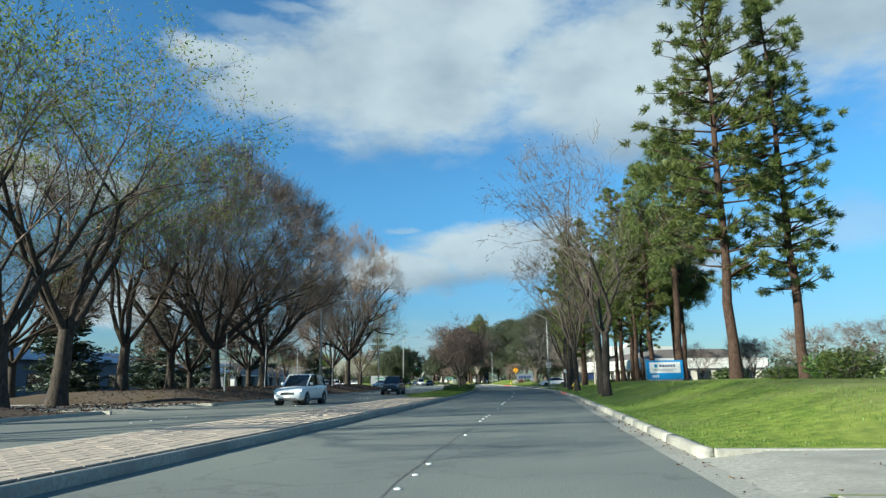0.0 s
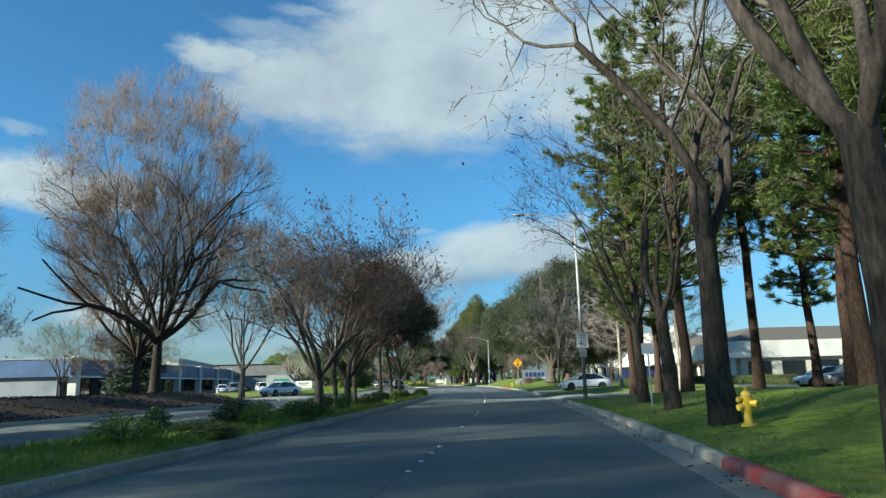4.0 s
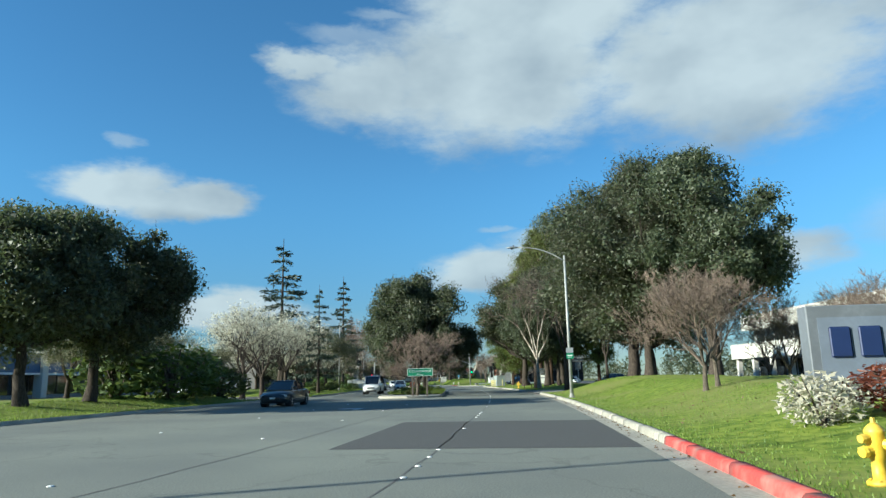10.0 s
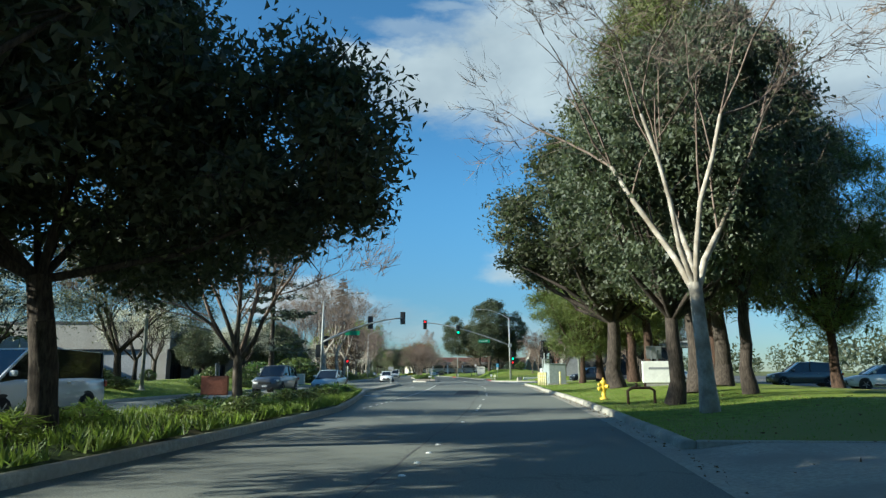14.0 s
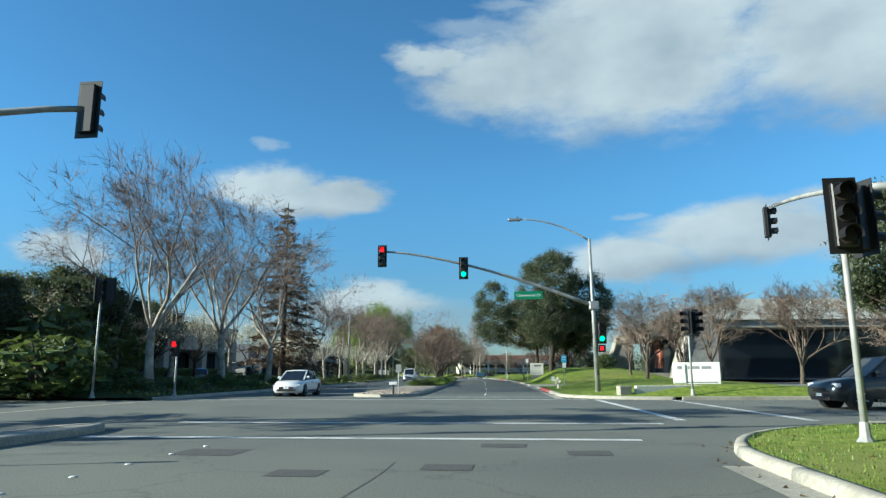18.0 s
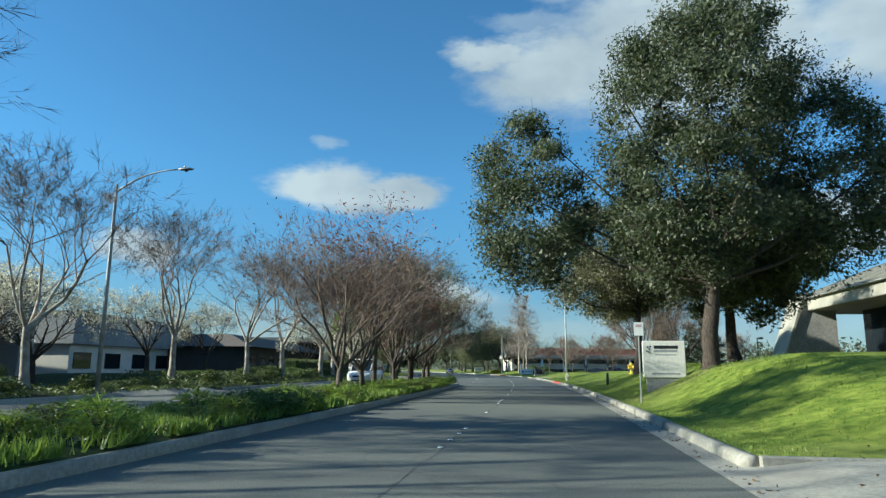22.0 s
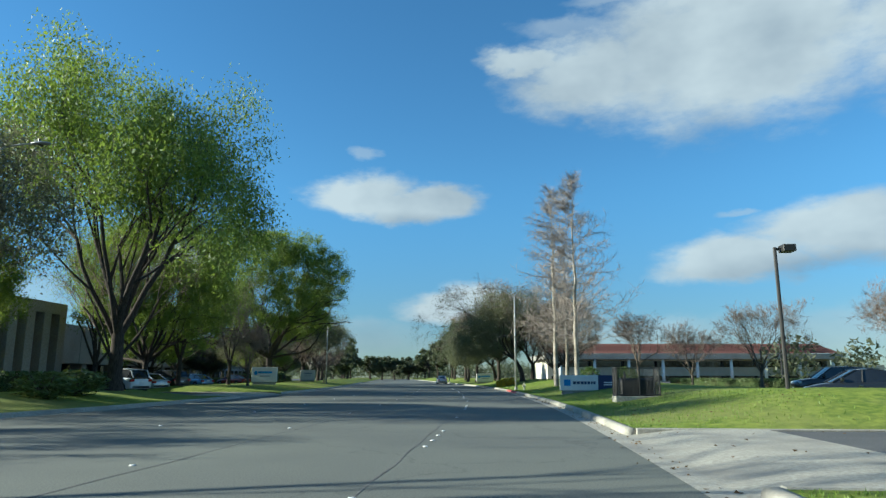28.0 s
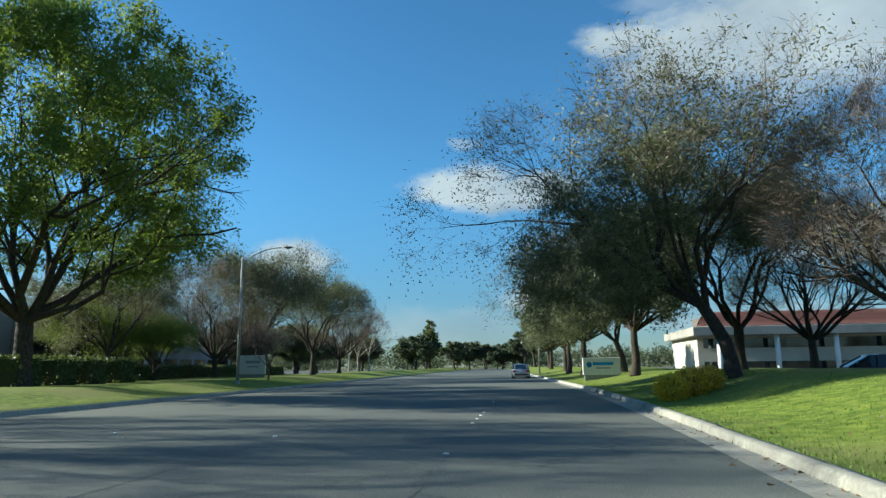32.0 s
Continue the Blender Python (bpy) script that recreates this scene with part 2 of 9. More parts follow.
def asphalt_material(name, tone):
    """Grey worn asphalt: aggregate, oil-darkened wheel tracks' blotches and sealed cracks."""
    m, n, l, b = material(name, 0.9)
    co = n.new("ShaderNodeTexCoord")
    fine, broad, crack = n.new("ShaderNodeTexNoise"), n.new("ShaderNodeTexNoise"), n.new("ShaderNodeTexVoronoi")
    fine.inputs["Scale"].default_value, fine.inputs["Detail"].default_value = 38.0, 5.0
    broad.inputs["Scale"].default_value, broad.inputs["Detail"].default_value = 0.22, 6.0
    crack.feature = "DISTANCE_TO_EDGE"
    crack.inputs["Scale"].default_value = 0.16
    wob = n.new("ShaderNodeTexNoise")
    wob.inputs["Scale"].default_value, wob.inputs["Detail"].default_value = 0.9, 5.0
    add = n.new("ShaderNodeVectorMath")
    add.operation = "MULTIPLY_ADD"
    add.inputs[1].default_value = (2.5, 2.5, 0)
    l.new(co.outputs["Object"], wob.inputs["Vector"])
    l.new(wob.outputs["Color"], add.inputs[0])
    l.new(co.outputs["Object"], add.inputs[2])
    l.new(add.outputs[0], crack.inputs["Vector"])
    for t in (fine, broad):
        l.new(co.outputs["Object"], t.inputs["Vector"])
    r = n.new("ShaderNodeValToRGB")
    r.color_ramp.elements[0].position, r.color_ramp.elements[0].color = 0.3, (0.096 * tone, 0.105 * tone, 0.096 * tone, 1)
    r.color_ramp.elements[1].position, r.color_ramp.elements[1].color = 0.72, (0.188 * tone, 0.198 * tone, 0.174 * tone, 1)
    l.new(fine.outputs["Fac"], r.inputs["Fac"])
    x = n.new("ShaderNodeMix")
    x.data_type, x.blend_type = "RGBA", "MULTIPLY"
    s = n.new("ShaderNodeValToRGB")
    s.color_ramp.elements[0].position, s.color_ramp.elements[0].color = 0.3, (0.78, 0.78, 0.8, 1)
    s.color_ramp.elements[1].position, s.color_ramp.elements[1].color = 0.7, (1.08, 1.07, 1.02, 1)
    l.new(broad.outputs["Fac"], s.inputs["Fac"])
    x.inputs["Factor"].default_value = 1.0
    l.new(r.outputs[0], x.inputs["A"])
    l.new(s.outputs[0], x.inputs["B"])
    k = n.new("ShaderNodeMapRange")
    k.inputs["From Min"].default_value, k.inputs["From Max"].default_value = 0.003, 0.009
    k.inputs["To Min"].default_value, k.inputs["To Max"].default_value = 0.82, 1.0
    l.new(crack.outputs["Distance"], k.inputs["Value"])
    y = n.new("ShaderNodeMix")
    y.data_type, y.blend_type = "RGBA", "MULTIPLY"
    y.inputs["Factor"].default_value = 1.0
    l.new(x.outputs["Result"], y.inputs["A"])
    l.new(k.outputs[0], y.inputs["B"])
    l.new(y.outputs["Result"], b.inputs["Base Color"])
    u = n.new("ShaderNodeBump")
    u.inputs["Strength"].default_value, u.inputs["Distance"].default_value = 0.35, 0.01
    l.new(fine.outputs["Fac"], u.inputs["Height"])
    l.new(u.outputs[0], b.inputs["Normal"])
    b.inputs["Specular IOR Level"].default_value = 0.3
    return m


ASPHALT = asphalt_material("asphalt", 0.97)
# same asphalt in a paler tone, for the stretch before s = 262
ASPHALT_PALE = asphalt_material("pale_asphalt", 1.28)
JOINT = surface("sealed_asphalt_joint", (0.085, 0.085, 0.082), (0.15, 0.15, 0.14), 9, 0.9, bump=0.3, c3=(0.15, 0.15, 0.14), scale3=0.5, spec=0.25)
PATCH = surface("newer_asphalt", (0.062, 0.062, 0.062), (0.11, 0.11, 0.105), 42, 0.9, bump=0.3, spec=0.25)
LOT = surface("car_park_asphalt", (0.06, 0.06, 0.06), (0.12, 0.12, 0.115), 30, 0.9, c3=(0.07, 0.07, 0.07), scale3=0.3)
CONCRETE = surface("concrete", (0.27, 0.255, 0.21), (0.40, 0.378, 0.315), 14, 0.85, bump=0.25, c3=(0.24, 0.225, 0.19), scale3=0.7, island=0.12)
CONCRETE_GREY = surface("weathered_concrete", (0.24, 0.235, 0.22), (0.36, 0.35, 0.33), 8, 0.9, bump=0.3, c3=(0.17, 0.165, 0.15), scale3=0.4)
CURB_RED = surface("red_curb_paint", (0.42, 0.045, 0.04), (0.56, 0.075, 0.06), 10, 0.7, bump=0.2, c3=(0.36, 0.16, 0.13), scale3=2.4)
GRASS = surface("lawn", (0.085, 0.135, 0.018), (0.225, 0.27, 0.045), 3.2, 0.95, bump=0.7, detail=9, c3=(0.19, 0.20, 0.06), scale3=0.16, spec=0.15)
BLADE = leaf_material("grass_blades", (0.055, 0.11, 0.012), (0.22, 0.29, 0.05), (0.25, 0.36, 0.05), 0.35, 0.02)
SOIL = surface("bark_mulch", (0.055, 0.042, 0.034), (0.15, 0.115, 0.088), 7, 1.0, bump=1.0, detail=9, c3=(0.10, 0.075, 0.05), scale3=0.5, spec=0.1)
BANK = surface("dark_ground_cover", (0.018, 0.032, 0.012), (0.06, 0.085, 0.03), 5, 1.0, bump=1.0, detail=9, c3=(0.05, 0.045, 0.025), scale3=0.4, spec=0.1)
FIELD = surface("dry_ground", (0.11, 0.12, 0.05), (0.19, 0.185, 0.09), 1.5, 1.0, c3=(0.09, 0.12, 0.03), scale3=0.03, spec=0.1)
BRICK = surface("brick_paving", (0.34, 0.27, 0.21), (0.48, 0.39, 0.30), 18, 0.85, bump=0.2, island=0.16)
WHITE_LINE = surface("road_paint", (0.48, 0.48, 0.46), (0.72, 0.72, 0.70), 16, 0.7, c3=(0.30, 0.30, 0.29), scale3=1.4)
DOT = plain("ceramic_marker", (0.78, 0.78, 0.74), 0.35)
BARK = surface("grey_bark", (0.055, 0.045, 0.036), (0.15, 0.125, 0.10), 7, 0.95, bump=0.9, stretch=(3, 3, 0.6), spec=0.2)
BARK_DARK = surface("dark_bark", (0.03, 0.024, 0.02), (0.085, 0.068, 0.055), 7, 0.95, bump=0.9, stretch=(3, 3, 0.6), spec=0.2)
BARK_PINE = surface("red_brown_bark", (0.03, 0.019, 0.014), (0.085, 0.052, 0.037), 6, 0.95, bump=1.0, stretch=(3, 3, 0.8), spec=0.2)
BARK_PALE = surface("pale_plane_bark", (0.24, 0.21, 0.17), (0.50, 0.45, 0.38), 3, 0.9, bump=0.4, c3=(0.20, 0.165, 0.12), scale3=1.6, spec=0.2)
TWIG = surface("bare_twigs", (0.13, 0.095, 0.075), (0.24, 0.185, 0.15), 4, 0.95, spec=0.2)
TWIG_PALE = surface("pale_grey_twigs", (0.20, 0.165, 0.14), (0.34, 0.29, 0.25), 4, 0.95, spec=0.2)
LEAF_OAK = leaf_material("evergreen_oak_leaves", (0.024, 0.034, 0.018), (0.115, 0.125, 0.07), (0.11, 0.14, 0.055), 0.34)
LEAF_GREEN = leaf_material("yellow_green_leaves", (0.045, 0.075, 0.012), (0.19, 0.245, 0.035), (0.25, 0.34, 0.045), 0.4)
LEAF_PINE = leaf_material("pine_needles", (0.034, 0.055, 0.012), (0.165, 0.19, 0.045), (0.16, 0.2, 0.04), 0.3)
LEAF_OLIVE = leaf_material("grey_green_leaves", (0.04, 0.045, 0.022), (0.25, 0.25, 0.13), (0.17, 0.18, 0.07), 0.3)
LEAF_CEDAR = leaf_material("cedar_needles", (0.016, 0.032, 0.022), (0.07, 0.095, 0.058), (0.04, 0.06, 0.03), 0.18)
LEAF_RUST = leaf_material("rust_brown_needles", (0.055, 0.035, 0.02), (0.17, 0.115, 0.06), (0.12, 0.07, 0.03), 0.2)
LEAF_WINE = leaf_material("purple_brown_leaves", (0.048, 0.035, 0.03), (0.12, 0.086, 0.072), (0.11, 0.07, 0.055), 0.3)
LEAF_RED = leaf_material("wine_red_leaves", (0.075, 0.018, 0.014), (0.22, 0.06, 0.04), (0.28, 0.06, 0.03), 0.35)
LEAF_BROWN = leaf_material("withered_brown_leaves", (0.08, 0.05, 0.025), (0.21, 0.14, 0.07), (0.2, 0.13, 0.05), 0.3)
BLOSSOM = leaf_material("cream_blossom", (0.42, 0.39, 0.29), (0.72, 0.69, 0.56), (0.6, 0.58, 0.42), 0.3, 0.01)
SHRUB = leaf_material("shrub_leaves", (0.025, 0.05, 0.012), (0.12, 0.17, 0.035), (0.12, 0.18, 0.03), 0.3)
IVY = leaf_material("groundcover_leaves", (0.03, 0.05, 0.016), (0.15, 0.185, 0.055), (0.13, 0.17, 0.04), 0.3)
YELLOW_FLOWER = leaf_material("yellow_flowers", (0.5, 0.33, 0.02), (0.72, 0.52, 0.04), (0.6, 0.45, 0.03), 0.3, 0.01)
GALV = surface("galvanised_steel", (0.33, 0.34, 0.34), (0.46, 0.47, 0.47), 12, 0.45, 0.75, c3=(0.28, 0.28, 0.27), scale3=2)
POLE_GREY = surface("weathered_pole", (0.30, 0.31, 0.30), (0.42, 0.43, 0.41), 6, 0.6, 0.3, c3=(0.22, 0.22, 0.20), scale3=1.5)
BLACK = plain("black_housing", (0.012, 0.012, 0.013), 0.45)
DARK_METAL = plain("dark_bronze_metal", (0.028, 0.026, 0.024), 0.5)
WHITE = plain("white_paint", (0.76, 0.76, 0.73), 0.55)
OFFWHITE = surface("offwhite_stucco", (0.56, 0.54, 0.48), (0.68, 0.66, 0.60), 12, 0.9, bump=0.2, c3=(0.50, 0.48, 0.42), scale3=0.3)
CREAM = surface("cream_stucco", (0.50, 0.455, 0.355), (0.60, 0.555, 0.45), 12, 0.9, bump=0.2, c3=(0.45, 0.41, 0.32), scale3=0.3)
TAN = surface("tan_precast_concrete", (0.27, 0.25, 0.215), (0.37, 0.345, 0.30), 9, 0.9, bump=0.2, c3=(0.24, 0.22, 0.19), scale3=0.25)
GREY_WALL = surface("grey_wall", (0.22, 0.23, 0.24), (0.31, 0.32, 0.33), 6, 0.85, c3=(0.19, 0.20, 0.21), scale3=0.3)
BLUE_WALL = surface("blue_metal_fascia", (0.045, 0.09, 0.19), (0.07, 0.13, 0.25), 4, 0.5, 0.1, c3=(0.05, 0.09, 0.16), scale3=0.4)
TILE = surface("clay_roof_tile", (0.13, 0.05, 0.038), (0.23, 0.09, 0.066), 10, 0.9, bump=0.3, island=0.25)
SHINGLE = surface("brown_shingle", (0.085, 0.07, 0.06), (0.16, 0.135, 0.115), 10, 0.95, bump=0.4, island=0.2)
WINDOW = glass("tinted_glass", (0.012, 0.016, 0.02))
BRICK_RED = surface("red_brick_wall", (0.25, 0.085, 0.055), (0.36, 0.14, 0.09), 14, 0.9, bump=0.3, island=0.15)
SIGN_GREEN = plain("green_sign_face", (0.008, 0.19, 0.095), 0.4, wear=0.08)
SIGN_YELLOW = plain("yellow_sign_face", (0.72, 0.34, 0.008), 0.4, wear=0.05)
SIGN_WHITE = plain("white_sign_face", (0.72, 0.72, 0.70), 0.4, wear=0.05)
SIGN_BLUE = plain("blue_sign_face", (0.015, 0.22, 0.52), 0.4, wear=0.06)
SIGN_CYAN = plain("light_blue_sign_face", (0.05, 0.36, 0.60), 0.4, wear=0.06)
SLATE = plain("slate_sign_panel", (0.14, 0.155, 0.175), 0.55, wear=0.08)
FADED_PINK = plain("faded_red_print", (0.5, 0.33, 0.33), 0.5)
SIGN_NAVY = plain("navy_sign_paint", (0.015, 0.03, 0.10), 0.45, wear=0.06)
SIGN_GREY = plain("grey_sign_panel", (0.27, 0.285, 0.295), 0.5, wear=0.06)
INK = plain("black_ink", (0.012, 0.012, 0.014), 0.5)
GREY_INK = plain("grey_ink", (0.25, 0.26, 0.28), 0.5)
YELLOW_PAINT = surface("hydrant_yellow", (0.62, 0.40, 0.03), (0.75, 0.52, 0.06), 9, 0.5, c3=(0.5, 0.36, 0.08), scale3=3)
HYDRANT_WHITE = surface("hydrant_cream", (0.55, 0.52, 0.38), (0.72, 0.69, 0.52), 9, 0.5, c3=(0.5, 0.42, 0.2), scale3=3)
BOLLARD = surface("bollard_cream", (0.58, 0.52, 0.26), (0.74, 0.69, 0.42), 9, 0.55, c3=(0.66, 0.54, 0.10), scale3=5)
BOLLARD_BAND = surface("faded_yellow_paint", (0.62, 0.50, 0.20), (0.72, 0.62, 0.32), 9, 0.6, c3=(0.7, 0.64, 0.42), scale3=6)
CABINET = surface("grey_green_cabinet", (0.25, 0.29, 0.28), (0.33, 0.37, 0.36), 5, 0.55, 0.1, c3=(0.22, 0.25, 0.23), scale3=0.8)
LAMP_RED = glow("red_signal_light", (1.0, 0.008, 0.015), 1.0)
LAMP_GREEN = glow("green_signal_light", (0.02, 1.0, 0.42), 1.4)
LAMP_OFF = plain("unlit_lens", (0.03, 0.025, 0.02), 0.3)
ORANGE = plain("orange_disc", (0.75, 0.16, 0.02), 0.4)
AMBER = plain("amber_disc", (0.75, 0.42, 0.02), 0.4)
JADE = plain("green_disc", (0.02, 0.22, 0.16), 0.4)
RUBBER = plain("tyre_rubber", (0.018, 0.018, 0.019), 0.85)
RIM = plain("alloy_rim", (0.4, 0.4, 0.41), 0.35, 0.8)
RIM_DARK = plain("dark_alloy_rim", (0.05, 0.05, 0.055), 0.35, 0.6)
CAR_GLASS = glass("car_glass", (0.012, 0.014, 0.017), 0.04)
HEADLIGHT = plain("headlight_lens", (0.6, 0.62, 0.64), 0.12)
TAIL = plain("tail_lens", (0.35, 0.012, 0.012), 0.2)
CHROME = plain("chrome", (0.6, 0.6, 0.6), 0.15, 1.0)
TRIM = plain("black_plastic", (0.022, 0.022, 0.023), 0.6)
PAINT = {}


def car_paint(name, c, metal=0.25):
    if name not in PAINT:
        m, n, l, b = material("car_paint_" + name, 0.28, metal)
        b.inputs["Base Color"].default_value = (*c, 1)
        b.inputs["Coat Weight"].default_value, b.inputs["Coat Roughness"].default_value = 0.7, 0.06
        PAINT[name] = m
    return PAINT[name]

# ---- the road's line ----
# heading (degrees left of +y) every 20 m of the road, from 60 m behind the start
HEADING = [1.45, 1.45, 1.45, 1.45, 1.0, 0.95, 2.47, 5.03, 6.72, 7.54, 9.26, 10.56, 12.01, 14.33, 16.83, 18.97, 21.14, 22.88, 24.04, 24.46,
           25.09, 26.48, 27.99, 29.86, 31.79, 34.78, 36.12, 38.72, 41.28, 41.28]
RS = np.arange(-60.0, 1201.0, 1.0)
RH = np.radians(np.interp(RS, np.arange(len(HEADING)) * 20.0 - 60.0, HEADING))
RX = np.r_[0, np.cumsum(-np.sin((RH[1:] + RH[:-1]) / 2))]
RY = np.r_[0, np.cumsum(np.cos((RH[1:] + RH[:-1]) / 2))]
RX, RY = RX - RX[60], RY - RY[60]


def spot(s, d):
    """World x, y and heading at s metres along the road and d metres to the right of the driving line."""
    h = np.interp(s, RS, RH)
    return np.interp(s, RS, RX) + np.cos(h) * d, np.interp(s, RS, RY) + np.sin(h) * d, h


def smooth(x):
    x = np.clip(x, 0, 1)
    return x * x * (3 - 2 * x)


DRIVES_R = [(7.0, 11.5), (93.5, 103.5), (113.5, 121.5), (202.5, 215.0), (318.5, 327.5), (411.5, 419.5)]  # dropped kerbs, from and to
DRIVES_L = [(28.0, 38.0), (112.0, 128.0), (196.0, 208.0), (345.0, 354.0), (412.0, 424.0), (446.0, 456.0)]
CROSS = (276.5, 292.5)  # the cross street
CURB_R = 2.62


def flare(s):
    """The kerb eases away from the lanes before the crossing."""
    return 0.62 * smooth((np.asarray(s, float) - 247) / 18) * (np.asarray(s, float) < (CROSS[0] + CROSS[1]) / 2)


def right_kerb(s):
    """The kerb's line, rounded into the cross street."""
    s = np.asarray(s, float)
    near = np.clip((s - (CROSS[0] - 6.5)) / 6.5, 0, 1)
    far = np.clip(((CROSS[1] + 5.0) - s) / 5.0, 0, 1)
    inside = (s > CROSS[0] - 6.5) & (s < (CROSS[0] + CROSS[1]) / 2)
    past = (s >= (CROSS[0] + CROSS[1]) / 2) & (s < CROSS[1] + 5.0)
    bow = np.where(inside, 6.5 * (1 - np.sqrt(1 - near**2)), 0) + np.where(past, 5.0 * (1 - np.sqrt(1 - far**2)), 0)
    return CURB_R + flare(s) + bow


def left_kerb(s):
    return np.interp(s, [-60, 60, 120, 200, 255, 390, 430, 600], [-18.9, -19.2, -19.0, -18.4, -17.8, -17.8, -15.6, -15.6])


def gap(s, spans, ease=2.5):
    """1 along the lawns, 0 at the drives and the cross street."""
    k = np.ones_like(np.asarray(s, float))
    for a, b in (*spans, CROSS):
        k = np.minimum(k, smooth((np.maximum(a - s, s - b)) / ease))
    return k


BERM_S = [-60, 0, 20, 45, 70, 90, 120, 150, 170, 185, 200, 225, 250, 262, 300, 312, 330, 338, 352, 375, 395, 405, 425, 440, 460, 475, 500, 600]
BERM_H = [0.7, 0.8, 1.0, 0.95, 0.85, 0.35, 0.5, 0.75, 0.95, 1.15, 1.25, 0.35, 0.45, 0.25, 0.5, 0.65, 0.95, 1.65, 1.45, 1.15, 1.0, 0.5, 0.75, 0.6, 0.75, 0.95, 0.8, 0.8]


def rise(s, d):
    """Height of the ground: carriageway at 0, mounded lawns on both sides."""
    s, d = np.asarray(s, float), np.asarray(d, float)
    lump = 0.10 * np.sin(s * 0.31 + 1.3) * np.sin(s * 0.117 + d * 0.2)
    hr = np.interp(s, BERM_S, BERM_H) * (1 + lump) * gap(s, DRIVES_R, 2.6)
    dr = d - right_kerb(s) - 0.16
    zr = 0.14 + hr * smooth((dr - 0.2) / np.interp(s, [322, 336, 354, 374], [6.5, 4.2, 4.2, 6.5])) - hr * smooth((dr - 10) / 9)
    lk = left_kerb(s)
    dl = lk - 0.16 - d
    hl = np.interp(s, [-60, 110, 135, 165, 200, 240, 300, 345, 420, 460, 600], [0.85, 0.75, 0.4, 0.45, 0.55, 0.6, 0.75, 0.7, 0.5, 0.4, 0.5]) * (1 + lump) * gap(s, DRIVES_L, 4.0)
    zl = 0.14 + hl * smooth((dl - 0.2) / 5.0) - hl * smooth((dl - 12) / 9)
    return np.where(dr > 0, zr, np.where(dl > 0, zl, 0.0))


def ground_z(s, d):
    return float(rise(s, d))


def at(s, d, z=None, turn=0.0, size=1.0):
    """The pose of a thing that stands at (s, d), its y along the road."""
    x, y, h = spot(s, d)
    m = pose(float(x), float(y), ground_z(s, d) if z is None else z, 0, 0, math.degrees(float(h)) + turn)
    return m @ Matrix.Diagonal((size, size, size, 1)) if isinstance(size, (int, float)) else m @ Matrix.Diagonal((*size, 1))


# ---- mesh helpers ----


def mesh_of(name, verts, faces, mats, idx=None, flat=True):
    me = bpy.data.meshes.new(name)
    v = np.asarray(verts, np.float32).reshape(-1, 3)
    f = np.asarray(faces, np.int32)
    me.vertices.add(len(v))
    me.vertices.foreach_set("co", v.ravel())
    me.loops.add(f.size)
    me.loops.foreach_set("vertex_index", f.ravel())
    me.polygons.add(len(f))
    me.polygons.foreach_set("loop_start", np.arange(len(f), dtype=np.int32) * f.shape[1])
    me.polygons.foreach_set("loop_total", np.full(len(f), f.shape[1], np.int32))
    for m in (mats if isinstance(mats, (list, tuple)) else [mats]):
        me.materials.append(m)
    if idx is not None:
        me.polygons.foreach_set("material_index", np.asarray(idx, np.int32))
    if not flat:
        me.polygons.foreach_set("use_smooth", np.ones(len(f), bool))
    me.update(calc_edges=True)
    me.validate()
    return me


def link(name, me, parent=None, label="", local=None):
    ob = new(name, me)
    if parent is not None:
        ob.parent = parent
    if local is not None:
        ob.matrix_basis = local
    if label:
        tagged(ob, label)
    return ob


def part(name, bm, mat, parent, label="", local=None, flat=True):
    me = bpy.data.meshes.new(name)
    bm.to_mesh(me)
    bm.free()
    if mat:
        me.materials.append(mat)
    if not flat:
        me.polygons.foreach_set("use_smooth", np.ones(len(me.polygons), bool))
    return link(name, me, parent, label, local)


def thing(name, m, label, category, group="", kind=""):
    ob = new(name)
    ob.empty_display_size = 0.3
    ob.matrix_basis = m
    return tagged(ob, label, category, group, kind)


def block(x0, x1, y0, y1, z0, z1, bevel=0.0, bm=None, seg=1):
    """A box between the given planes, its edges rounded by bevel."""
    own = bmesh.new()
    bmesh.ops.create_cube(own, size=1.0)
    for v in own.verts:
        v.co = Vector(((x0 + x1) / 2 + v.co.x * (x1 - x0), (y0 + y1) / 2 + v.co.y * (y1 - y0), (z0 + z1) / 2 + v.co.z * (z1 - z0)))
    if bevel:
        bmesh.ops.bevel(own, geom=own.edges[:], offset=bevel, segments=seg, affect="EDGES", profile=0.5)
    if bm is None:
        return own
    me = bpy.data.meshes.new("tmp")
    own.to_mesh(me)
    own.free()
    bm.from_mesh(me)
    bpy.data.meshes.remove(me)
    return bm


def rod(a, b, r0, r1=None, sides=10, bm=None, cap=True):
    """A tapered round bar from a to b."""
    bm = bmesh.new() if bm is None else bm
    a, b = Vector(a), Vector(b)
    q = (b - a).to_track_quat("Z", "Y").to_matrix()
    r1 = r0 if r1 is None else r1
    rings = []
    for p, r in ((a, r0), (b, r1)):
        rings.append([bm.verts.new(p + q @ Vector((math.cos(2 * math.pi * k / sides) * r, math.sin(2 * math.pi * k / sides) * r, 0))) for k in range(sides)])
    for k in range(sides):
        bm.faces.new((rings[0][k], rings[0][(k + 1) % sides], rings[1][(k + 1) % sides], rings[1][k]))
    if cap:
        bm.faces.new(rings[0][::-1])
        bm.faces.new(rings[1])
    return bm


